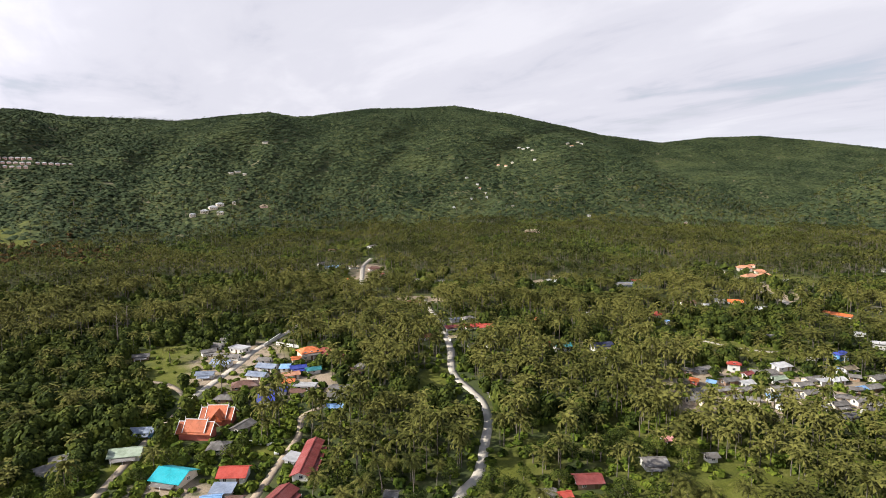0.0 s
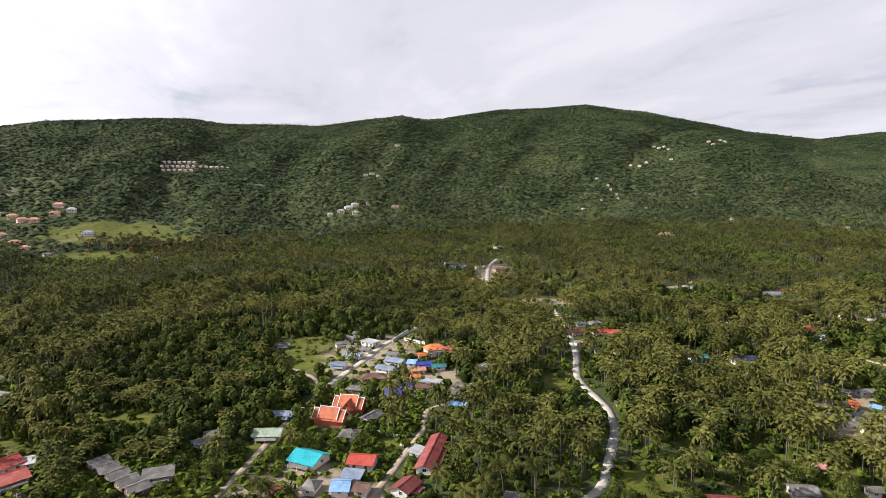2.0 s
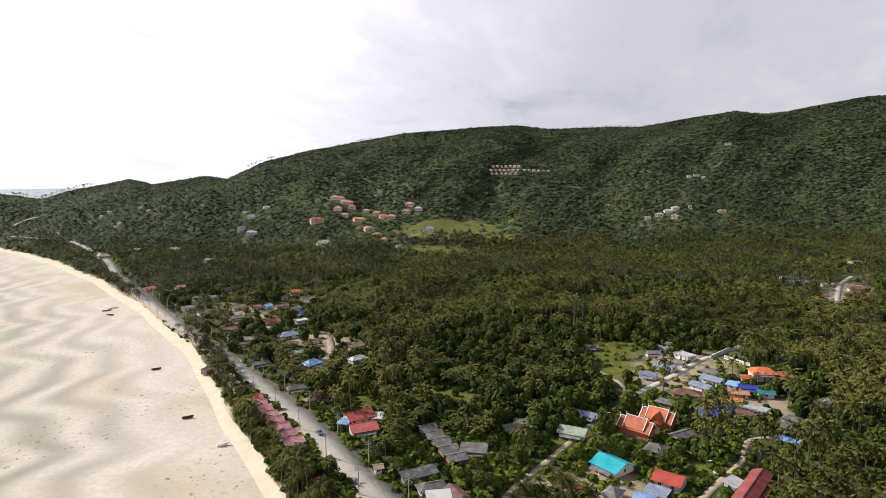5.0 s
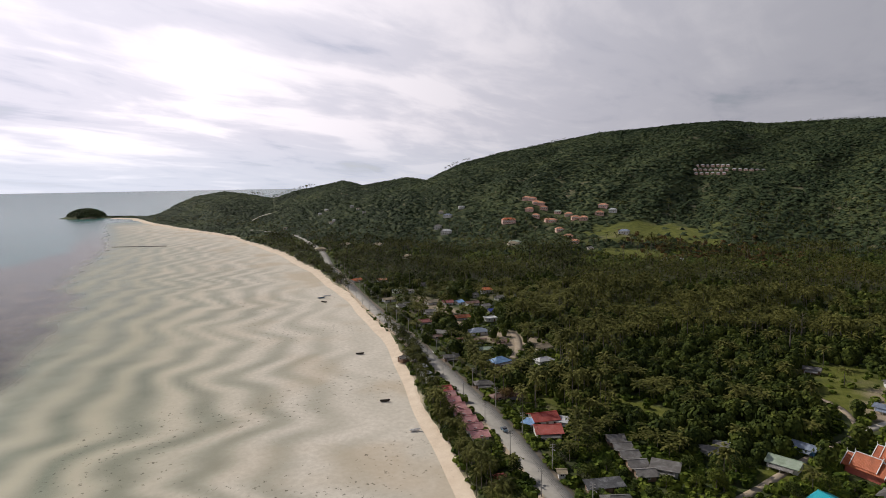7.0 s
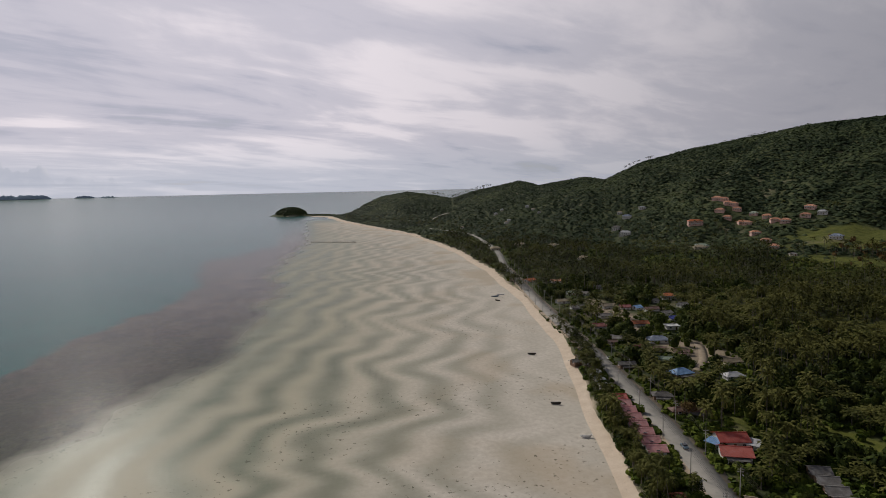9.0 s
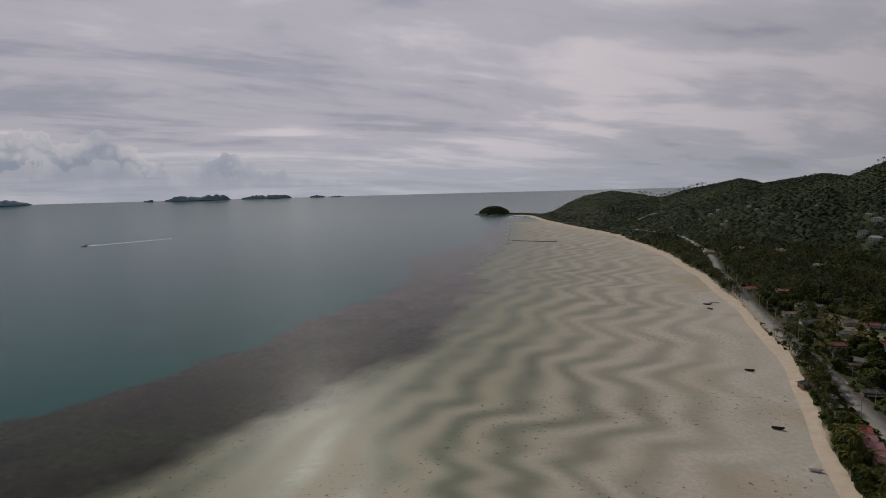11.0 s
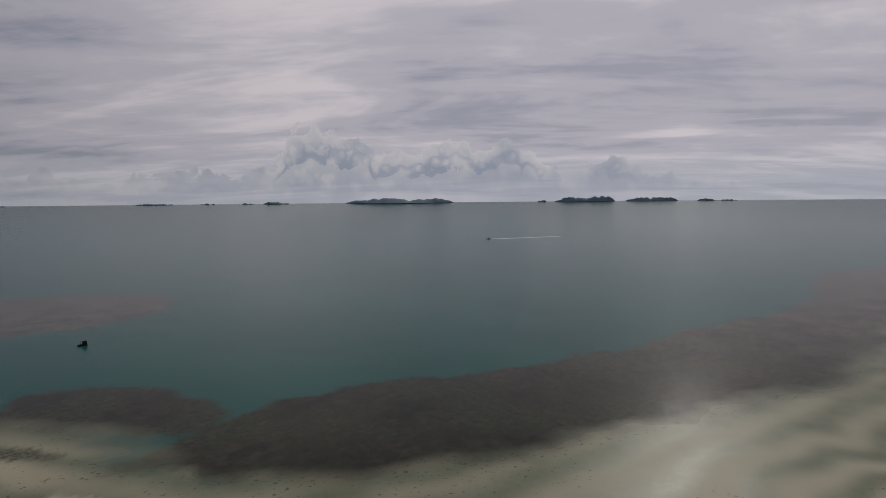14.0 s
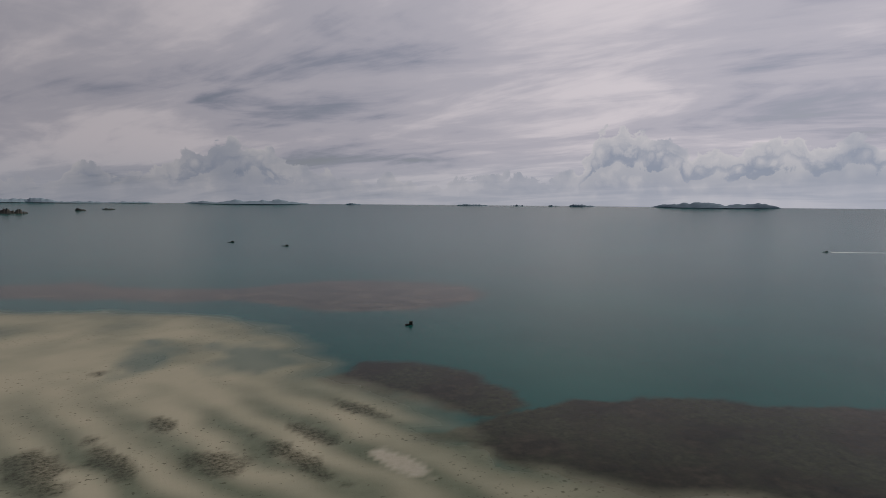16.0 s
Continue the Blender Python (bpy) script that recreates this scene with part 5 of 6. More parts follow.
house(-390.9, 1081.4, 37, 12.4, 9.3, 3.3, "white", "cream", "hip")
house(-413.3, 1016.2, 28, 9.7, 7.3, 3.3, "white", "cream", "hip")
house(-374.0, 1035.5, 4, 10.4, 7.8, 3.3, "white", "cream", "hip")
house(-369.8, 1094.2, 7, 6.2, 5.0, 3.3, "white", "cream", "hip")
house(-326.6, 1128.7, 21, 13.8, 10.4, 2.6, "tan", "pinkish", "hip")
house(-458.2, 1615.5, 18, 22.0, 11.0, 3.3, "white", "cream", "flat")
house(247.9, 1949.7, -17, 14.3, 10.7, 3.3, "grey", "white", "hip")
house(256.6, 1915.6, 8, 14.2, 10.7, 3.3, "white", "cream", "hip")
house(272.1, 1921.7, -22, 14.4, 10.8, 3.3, "white", "white", "hip")
house(277.1, 1866.2, -7, 14.3, 10.7, 3.3, "grey", "cream", "hip")
house(383.1, 1862.7, -5, 16.9, 11.0, 3.3, "white", "cream", "hip")
house(389.4, 1831.1, 3, 16.7, 11.0, 3.3, "peach", "white", "hip")
house(430.4, 1938.0, -28, 17.1, 11.0, 3.3, "grey", "cream", "hip")
house(433.8, 1901.5, -11, 17.1, 11.0, 3.3, "white", "white", "hip")
house(158.9, 1700.0, -22, 12.1, 9.1, 3.3, "peach", "cream", "hip")
house(199.3, 1713.0, -14, 12.8, 9.6, 3.3, "white", "cream", "hip")
house(178.8, 1683.4, -21, 12.3, 9.3, 3.3, "peach", "cream", "hip")
house(261.4, 1709.2, -19, 13.6, 10.2, 3.3, "grey", "white", "hip")
house(94.3, 1473.3, -13, 10.6, 7.9, 3.3, "peach", "white", "hip")
house(68.8, 1385.3, -17, 10.0, 7.5, 3.3, "grey", "white", "hip")
house(106.0, 1408.9, -4, 10.1, 7.6, 3.3, "white", "white", "hip")
house(66.2, 1549.5, 10, 11.9, 9.0, 3.3, "grey", "white", "hip")
house(153.5, 1300.0, -2, 10.0, 7.5, 3.3, "grey", "cream", "hip")
house(28.3, 1308.7, 14, 9.8, 7.4, 3.3, "white", "white", "hip")
house(89.7, 1501.6, -17, 10.8, 8.1, 3.3, "grey", "white", "hip")
house(298.3, 1222.6, -0, 10.4, 7.8, 3.3, "white", "white", "hip")
house(104.5, 1438.6, -10, 10.3, 7.8, 3.3, "white", "cream", "hip")
house(151.6, 1005.6, 4, 22.0, 11.0, 2.6, "tan", "pinkish", "hip")
house(471.7, 1167.3, -31, 13.4, 10.0, 2.6, "grey", "pinkish", "hip")
house(109.1, 567.0, 6, 8.1, 6.1, 2.6, "tan", "pinkish", "hip")
house(-1435.9, 524.0, 78, 14.1, 10.6, 4.0, "white", "white", "hip")
house(-1475.2, 556.2, 75, 14.5, 10.9, 4.0, "white", "white", "hip")
house(-1262.8, 492.3, 70, 13.2, 9.9, 4.0, "white", "white", "hip")
house(-1342.2, 585.5, 77, 15.1, 11.0, 4.0, "tan", "white", "hip")
house(-1291.5, 576.9, 65, 14.1, 10.6, 4.0, "grey", "white", "hip")
house(-1387.5, 588.2, 68, 15.0, 11.0, 4.0, "white", "white", "hip")
house(-1240.4, 477.2, 81, 12.9, 9.7, 4.0, "tan", "white", "hip")
house(-1343.2, 408.1, 63, 13.4, 10.0, 4.0, "tan", "white", "hip")
house(-935.6, 383.2, 56, 16.0, 11.0, 2.6, "tan", "cream", "hip")
house(-888.1, 323.1, 83, 15.0, 11.0, 2.6, "tan", "cream", "hip")
house(-892.3, 421.8, 47, 15.4, 11.0, 2.6, "tan", "cream", "hip")
house(-719.2, 383.4, 46, 12.9, 9.7, 2.6, "tan", "cream", "hip")
house(-738.8, 576.3, 67, 14.9, 11.0, 2.6, "tan", "cream", "hip")

# row of bungalows between road and beach
for i in range(8):
    f = (i + 0.5) / 8
    bx, by = -245 + 61 * f, 147.0 - 18.5 * f
    b = house(bx, by, 74, 8.6 if i else 9.6, 7.8, 2.3, "pink" if i else "red", "white", "gable")
    tagged(b, "white bungalow with faded pinkish red gabled roof in a close row", "bungalow", "row of beach bungalows")


def temple(x, y, turn, L, W, cross):
    """A hall with stepped orange roofs, white barge boards and pointed ends."""
    z = float(height(x, y))
    e = base("temple_hall", x, y, z, turn)
    tagged(e, "ornate hall with stepped orange tiled roofs edged in white", "temple hall", "temple halls")
    SPOTS.append((x, y, L / 2 + 1.5, turn))
    bm = bmesh.new()
    box(bm, 0, 0, 1.35, L - 1.5, W - 2.2, 3.7)
    part("wall", bm, WALLS["red"], e, "dark red walls")
    k = 0
    for lng, wid, zz, rise in ((L, W, 2.7, 3.4), (L * 0.62, W * 0.92, 3.4, 3.6)):
        bm = bmesh.new()
        for s in (1, -1):
            ring = [(-lng / 2, 0, zz + rise + 0.15), (-lng / 2, 0, zz + rise), (-lng / 2, s * wid / 2, zz), (-lng / 2, s * wid / 2, zz + 0.15)]
            prism(bm, ring if s > 0 else ring[::-1], (lng, 0, 0))
        bmesh.ops.recalc_face_normals(bm, faces=bm.faces)
        part("roof", bm, ROOFS["temple"], e, "orange tiled roof tier")
        for sx in (1, -1):
            bm = bmesh.new()
            for s in (1, -1):
                ring = [(sx * lng / 2 - 0.12, 0, zz + rise + 0.35), (sx * lng / 2 - 0.12, 0, zz + rise - 0.05), (sx * lng / 2 - 0.12, s * (wid / 2 + 0.1), zz - 0.05), (sx * lng / 2 - 0.12, s * (wid / 2 + 0.1), zz + 0.3)]
                prism(bm, ring if s > 0 else ring[::-1], (0.24, 0, 0))
            tube(bm, [(sx * lng / 2, 0, zz + rise + 0.2), (sx * (lng / 2 + 0.25), 0, zz + rise + 0.8), (sx * (lng / 2 + 0.1), 0, zz + rise + 1.4)], [0.14, 0.09, 0.02], 5)
            bmesh.ops.recalc_face_normals(bm, faces=bm.faces)
            part("barge_board", bm, TRIM, e, "white barge board with a pointed finial")
        bm = bmesh.new()
        box(bm, 0, 0, zz + rise + 0.22, lng, 0.3, 0.2)
        part("ridge_cap", bm, TRIM, e, "white ridge line")
    if cross:
        bm = bmesh.new()
        for s in (1, -1):
            ring = [(0.8, -W * 0.75, 6.3), (0.8, -W * 0.75, 6.1), (0.8 + s * 2.4, -W * 0.75, 2.7), (0.8 + s * 2.4, -W * 0.75, 2.9)]
            prism(bm, ring, (0, W * 0.75, 0))
        prism(bm, [(-1.4, -W * 0.7, 2.8), (3.0, -W * 0.7, 2.8), (0.8, -W * 0.7, 6.1)], (0, 0.2, 0))
        bmesh.ops.recalc_face_normals(bm, faces=bm.faces)
        part("porch_roof", bm, ROOFS["temple"], e, "steep orange cross gable")


temple(-88.5, 233.0, 0, 13.0, 8.8, True)
temple(-91.5, 219.0, -4, 13.5, 7.6, False)


# ---- plants ----
rng = np.random.default_rng(7)
SPOT = np.array([(a, b, c) for a, b, c, _ in SPOTS])


def blocked(x, y, pad=0.0):
    """True where a house or a road stands."""
    bad = np.zeros(len(x), bool)
    for hx, hy, hr in SPOT:
        bad |= (np.abs(x - hx) < hr + pad) & (np.abs(y - hy) < hr + pad) & (np.hypot(x - hx, y - hy) < hr + pad)
    for half, pts in ROADS.values():
        bad |= near_line(x, y, pts) < half + pad + 0.8
    return bad


def keep_open(x, y, tall, pad=0.5, reach=0.58):
    """Keeps tall plants off houses and roads and from crowding the ground just seaward of them."""
    r = np.hypot(x, y)
    reach = np.where((x < -200) & (y - coast(x) < 150), 0.85, reach)
    bad = blocked(x, y, pad)
    for f in (0.33, 0.66, 1.0):
        s = tall * r / CAMERA_HEIGHT * reach * f
        bad |= blocked(x * (1 + s / r), y * (1 + s / r), 0.5)
    return ~bad


def scatter(n, az0, az1, r0, r1):
    a = np.radians(rng.uniform(az0, az1, n))
    r = np.sqrt(rng.uniform(r0 * r0, r1 * r1, n))
    return -r * np.sin(a), r * np.cos(a)


def spread(x, y, gap):
    """Thins points so that no two share a cell."""
    key = np.floor(x / gap).astype(np.int64) * 100003 + np.floor(y / gap).astype(np.int64)
    _, i = np.unique(key, return_index=True)
    return x[i], y[i]


def on_land(x, y):
    return (y - coast(x) > np.interp(x, [-2295, -1080, -310, -200, -135], [20, 12, 8, 7.5, 7])) & (x > -2400)


def on_islet(x, y):
    return ((x + 2560) / 100.0) ** 2 + ((y - 52) / 62.0) ** 2 < 0.95


# one palm for the near ones, four shapes
def palm_meshes(seed, tall):
    rn = random.Random(seed)
    lean = Vector((rn.uniform(-1.6, 1.6), rn.uniform(-1.6, 1.6), 0))
    pts = [(lean.x * f * f, lean.y * f * f, -0.4 + (tall + 0.4) * f) for f in (0, 0.25, 0.5, 0.75, 1.0)]
    bm = bmesh.new()
    tube(bm, pts, [0.24, 0.18, 0.16, 0.14, 0.15], 6)
    trunk = bpy.data.meshes.new("trunk")
    bm.to_mesh(trunk)
    bm.free()
    trunk.materials.append(BARK)
    bm = bmesh.new()
    top = Vector(pts[-1])
    nf = rn.randint(17, 21)
    for i in range(nf):
        a = i * 2.39996 + rn.uniform(-0.2, 0.2)
        rise = 0.95 - 1.45 * (i / nf) + rn.uniform(-0.12, 0.12)
        length = rn.uniform(4.0, 5.2)
        out = Vector((math.cos(a), math.sin(a), 0))
        side = Vector((-out.y, out.x, 0))
        spine = []
        p, ang = top.copy(), rise
        for q in range(8):
            spine.append(p.copy())
            p = p + (out * math.cos(ang) + Vector((0, 0, math.sin(ang)))) * (length / 7)
            ang -= 0.15 + 0.022 * q
        for q in range(1, 8):
            w = 1.1 * math.sin(math.pi * (0.12 + 0.84 * q / 8)) + 0.12
            for s in (1, -1):
                for half in (0.0, 0.5):
                    b0 = spine[q - 1].lerp(spine[q], half)
                    b1 = spine[q - 1].lerp(spine[q], half + 0.42)
                    tip = b1 + side * s * w + (b1 - b0) * 1.1 + Vector((0, 0, -0.42 * w))
                    bm.faces.new([bm.verts.new(v) for v in (b0, b1, tip)])
    for q in range(5):
        a = q * 1.26
        bmesh.ops.create_icosphere(bm, subdivisions=1, radius=0.17, matrix=Matrix.Translation(top + Vector((0.28 * math.cos(a), 0.28 * math.sin(a), -0.3))))
    crown = bpy.data.meshes.new("crown")
    bm.to_mesh(crown)
    bm.free()
    crown.materials.append(LEAF_PALM)
    return trunk, crown


def tree_meshes(seed, tall, wide):
    """A broad tree: forked trunk and a crown of many leaf sprays on uneven lobes."""
    rn = random.Random(seed)
    bm = bmesh.new()
    tube(bm, [(0, 0, -0.4), (0.1, 0, tall * 0.3), (0.2, 0.1, tall * 0.55)], [0.32, 0.24, 0.14], 6)
    lobes = []
    for q in range(7):
        a = q * 2.4
        d = wide * 0.5 * rn.uniform(0.25, 0.75)
        c = Vector((math.cos(a) * d, math.sin(a) * d, tall * rn.uniform(0.5, 0.82)))
        lobes.append((c, wide * rn.uniform(0.2, 0.33)))
        tube(bm, [(0.1, 0, tall * 0.3), tuple(c * 0.6 + Vector((0, 0, tall * 0.2))), tuple(c)], [0.14, 0.1, 0.05], 4)
    trunk = bpy.data.meshes.new("trunk")
    bm.to_mesh(trunk)
    bm.free()
    trunk.materials.append(BARK)
    bm = bmesh.new()
    for c, rad in lobes:
        for q in range(92):
            d = Vector((rn.gauss(0, 1), rn.gauss(0, 1), rn.gauss(0.25, 0.9))).normalized()
            o = c + Vector((d.x, d.y, d.z * 0.8)) * rad * rn.uniform(0.72, 1.08)
            n = (d + Vector((rn.uniform(-.6, .6), rn.uniform(-.6, .6), rn.uniform(-.2, .8)))).normalized()
            u = n.orthogonal().normalized()
            v = n.cross(u)
            s = rn.uniform(0.22, 0.48)
            t = rn.uniform(0, 6.28)
            e1, e2 = u * math.cos(t) + v * math.sin(t), v * math.cos(t) - u * math.sin(t)
            bm.faces.new([bm.verts.new(o + w) for w in (e1 * s, e2 * s * 0.75, -e1 * s, -e2 * s * 0.75)])
    crown = bpy.data.meshes.new("crown")
    bm.to_mesh(crown)
    bm.free()
    crown.materials.append(LEAF_TREE)
    return trunk, crown


PALMS = [palm_meshes(s, t) for s, t in ((1, 9.0), (2, 11.0), (3, 12.5), (4, 10.0), (5, 8.0))]
TREES = [tree_meshes(s, t, w) for s, t, w in ((11, 8.5, 9.0), (12, 7.0, 8.0), (13, 10.0, 10.0), (14, 6.0, 6.5))]


def plant(name, meshes, x, y, label, category, group, size=1.0):
    e = new(name)
    e.matrix_basis = pose(x, y, max(float(height(x, y)), 1.2), 0, 0, rng.uniform(0, 360)) @ Matrix.Diagonal((size, size, size * rng.uniform(0.9, 1.12), 1))
    tagged(e, label, category, group)
    part_of("trunk", meshes[0], e, "grey bark trunk")
    part_of("crown", meshes[1], e)


def lumps(x, y, leafy=False):
    """Where broad trees stand instead of palms."""
    az, r = polar(x, y)
    garden = (az > 18) & (az < 64) & (r < 350) & (y - coast(x) > 40)
    return fractal(x / 55.0, y / 55.0, 61, 3) + 0.27 * garden + 0.07 * np.clip((r - 500) / 300.0, 0, 1)


# all palm sites on the plain
px, py = spread(*scatter(90000, -42, 84, 128, 1215), 6.0)
px, py = px + rng.uniform(-1.2, 1.2, len(px)), py + rng.uniform(-1.2, 1.2, len(py))
paz, pr = polar(px, py)
ok = on_land(px, py) & (pr < np.interp(paz, FOOT_AZ, FOOT_R) + 80)
fieldy = field_mask(px, py)
ok &= (fieldy < 0.35) | (rng.random(len(px)) < 0.16)
ok &= (lumps(px, py) < 0.60) | (rng.random(len(px)) < 0.16)
ok &= (field_mask(px, py, YARDS) < 0.3) | (rng.random(len(px)) < 0.3)
px, py = px[ok], py[ok]
ok = keep_open(px, py, 10.0, 2.2)
px, py = px[ok], py[ok]
order = np.argsort(np.hypot(px, py))
px, py = px[order], py[order]
# fringe between beach and road
fx = rng.uniform(-900, -118, 900)
fy = coast(fx) + np.interp(fx, [-900, -310, -200, -135], [16, 9, 7.5, 7]) + rng.uniform(0.3, 7.5, 900)
ok = ~blocked(fx, fy, -0.6)
fx, fy = spread(fx[ok], fy[ok], 2.7)
fringe = np.hypot(fx, fy) < 440
for i in np.where(fringe)[0]:
    if rng.random() < 0.72:
        plant("coconut_palm", PALMS[i % 5], fx[i], fy[i], "leaning coconut palm at the edge of the beach", "palm tree", "coconut palms", rng.uniform(0.45, 0.62) if -265 < fx[i] < -170 else rng.uniform(0.6, 0.9))
    else:
        plant("broadleaf_tree", TREES[i % 4], fx[i], fy[i], "low dark green leafy tree at the edge of the beach", "tree", "broadleaf trees", rng.uniform(0.45, 0.75))
px, py = np.concatenate([px, fx[~fringe]]), np.concatenate([py, fy[~fringe]])
order = np.argsort(np.hypot(px, py))
px, py = px[order], py[order]
for i in range(165):
    plant("coconut_palm", PALMS[i % 5], px[i], py[i], "tall coconut palm with a feathery olive-green crown", "palm tree", "coconut palms", rng.uniform(0.7, 1.0))
px, py = px[165:], py[165:]

# broad trees
bx, by = spread(*scatter(60000, -42, 84, 124, 1215), 5.6)
baz, br = polar(bx, by)
ok = on_land(bx, by) & (br < np.interp(baz, FOOT_AZ, FOOT_R) + 55) & (field_mask(bx, by) < 0.3)
ok &= (lumps(bx, by) > 0.57) | (rng.random(len(bx)) < np.interp(br, [450, 700], [0.12, 0.25]))
ok &= (field_mask(bx, by, YARDS) < 0.3) | (rng.random(len(bx)) < 0.35)
bx, by = bx[ok], by[ok]
ok = keep_open(bx, by, 6.5, 1.5)
bx, by = bx[ok], by[ok]
order = np.argsort(np.hypot(bx, by))
bx, by = bx[order], by[order]
for i in range(280):
    plant("broadleaf_tree", TREES[i % 4], bx[i], by[i], "broad dark green leafy tree with an uneven crown", "tree", "broadleaf trees", rng.uniform(0.45, 0.85))
bx, by = bx[280:], by[280:]


def many(name, templates, x, y, z, size, mat, label, category, stretch=None, dz=0.0, smooth=False):
    """Many alike plants in one mesh, from templates of triangles."""
    vs, fs, off = [], [], 0
    pick = rng.integers(0, len(templates), len(x))
    turn = rng.uniform(0, 2 * np.pi, len(x))
    for t, (tv, tf) in enumerate(templates):
        i = np.where(pick == t)[0]
        if not len(i):
            continue
        c, s = np.cos(turn[i])[:, None], np.sin(turn[i])[:, None]
        sc = size[i][:, None]
        st = (stretch[i] if stretch is not None else np.ones(len(i)))[:, None]
        X = (tv[None, :, 0] * c - tv[None, :, 1] * s) * sc + x[i][:, None]
        Y = (tv[None, :, 0] * s + tv[None, :, 1] * c) * sc + y[i][:, None]
        Z = tv[None, :, 2] * sc * st + z[i][:, None] + dz
        vs.append(np.stack([X, Y, Z], -1).reshape(-1, 3))
        fs.append((tf[None] + (off + np.arange(len(i)) * len(tv))[:, None, None]).reshape(-1, 3))
        off += len(i) * len(tv)
    ob = new(name, link_mesh(name, np.concatenate(vs), np.concatenate(fs), mat, smooth))
    return tagged(ob, label, category, kind="stuff")


def palm_crown_template(seed, fronds, segs, tall=10.5):
    rn = np.random.default_rng(seed)
    v, f = [], []
    for i in range(fronds):
        a = i * 2.39996 + rn.uniform(-.2, .2)
        ang, p = 0.85 - 1.35 * i / fronds, np.array([0, 0, tall])
        o, sd = np.array([math.cos(a), math.sin(a), 0]), np.array([-math.sin(a), math.cos(a), 0])
        ln = rn.uniform(4.2, 5.2) / segs
        for q in range(segs):
            p2 = p + (o * math.cos(ang) + np.array([0, 0, math.sin(ang)])) * ln
            w = 1.1 if q < segs - 1 else 0.7
            for s in (1, -1):
                k = len(v)
                v += [p, p2, p2 * 0.55 + p * 0.45 + sd * s * w + (p2 - p) * 0.5 - np.array([0, 0, 0.4])]
                f.append((k, k + 1, k + 2))
            p = p2
            ang -= 0.42 if segs == 3 else 0.6
    return np.array(v), np.array(f)


def palm_trunk_template(seed, tall=10.5):
    rn = np.random.default_rng(seed)
    v, f = [], []
    for z, r in ((-0.5, 0.22), (tall, 0.14)):
        v += [(r * math.cos(q * 2.094), r * math.sin(q * 2.094), z) for q in range(3)]
    for q in range(3):
        f += [(q, (q + 1) % 3, 3 + (q + 1) % 3), (q, 3 + (q + 1) % 3, 3 + q)]
    return np.array(v), np.array(f)


def spray_template(seed, n, flat=0.75, leaf=0.34, core=True):
    """A crown about two units wide: leafy sprays over an uneven dome with a dark heart."""
    rn = np.random.default_rng(seed)
    v, f = [], []
    for i in range(n):
        d = rn.normal(size=3) + (0, 0, 0.45)
        d /= np.linalg.norm(d)
        d[2] = abs(d[2]) * 1.0 - 0.15
        o = d * (rn.uniform(0.7, 1.08), rn.uniform(0.7, 1.08), flat * rn.uniform(0.75, 1.15)) + (0, 0, flat)
        nn = d + rn.uniform(-.5, .5, 3) + (0, 0, 0.35)
        nn /= np.linalg.norm(nn)
        u = np.cross(nn, (0.3, 0.5, 0.8))
        u /= np.linalg.norm(u)
        w = np.cross(nn, u)
        s = leaf * rn.uniform(0.7, 1.35)
        k = len(v)
        v += [o + u * s, o + w * s * 0.8, o - u * s, o - w * s * 0.8]
        f += [(k, k + 1, k + 2), (k, k + 2, k + 3)]
    if core:
        k = len(v)
        low = 0.15 if core == 5 else 0.75
        v += [(0, 0, flat * 1.55)] + [(0.72 * math.cos(q * 1.2566), 0.72 * math.sin(q * 1.2566), flat * low) for q in range(5)] + [(0.5 * math.cos(q * 1.2566), 0.5 * math.sin(q * 1.2566), -0.2) for q in range(5)]
        for q in range(5):
            a, b = k + 1 + q, k + 1 + (q + 1) % 5
            f += [(k, a, b)] if core == 5 else [(k, a, b), (a, a + 5, b + 5), (a, b + 5, b)]
    return np.array(v, float), np.array(f)


def dome_template(seed):
    """A far tree's crown: one lumpy dome with sprays breaking its outline."""
    rn = np.random.default_rng(seed)
    v, f = [(rn.uniform(-.2, .2), rn.uniform(-.2, .2), rn.uniform(0.95, 1.15))], []
    for q in range(6):
        a, s = q * 1.0472 + rn.uniform(-.25, .25), rn.uniform(0.75, 1.15)
        v.append((s * math.cos(a), s * math.sin(a), rn.uniform(0.05, 0.35)))
        f.append((0, 1 + q, 1 + (q + 1) % 6))
    for q in range(3):
        a, d, z = rn.uniform(0, 6.28), rn.uniform(0.3, 0.8), rn.uniform(0.5, 1.05)
        k, w = len(v), rn.uniform(0.35, 0.6)
        for j in range(3):
            g = a + j * 2.1 + rn.uniform(-.3, .3)
            v.append((d * math.cos(a) + w * math.cos(g), d * math.sin(a) + w * math.sin(g), z + rn.uniform(-.3, .3)))
        f.append((k, k + 1, k + 2))
    return np.array(v, float), np.array(f)


pz = np.maximum(height(px, py), 1.2)
prr = np.hypot(px, py)
size, high = rng.uniform(0.8, 1.14, len(px)), rng.uniform(0.7, 1.2, len(px)) * np.interp(fractal(px / 38.0, py / 38.0, 91, 3), [0.32, 0.68], [0.62, 1.3])
high = np.where((px < -300) & (py - coast(px) < 32), high * 0.55, high)
near = prr < 560
for sel, fr, sg, tag in ((near, 15, 3, "palm_grove"), (~near, 7, 2, "far_palm_grove")):
    state = rng.bit_generator.state
    many(tag, [palm_crown_template(q, fr, sg) for q in range(6)], px[sel], py[sel], pz[sel], size[sel], LEAF_PALM, "dense grove of olive-green coconut palm crowns", "palm trees", high[sel])
    rng.bit_generator.state = state
    many(tag + "_trunks", [palm_trunk_template(q) for q in range(6)], px[sel], py[sel], pz[sel], size[sel], BARK, "thin pale trunks of a coconut palm grove", "palm trunks", high[sel])

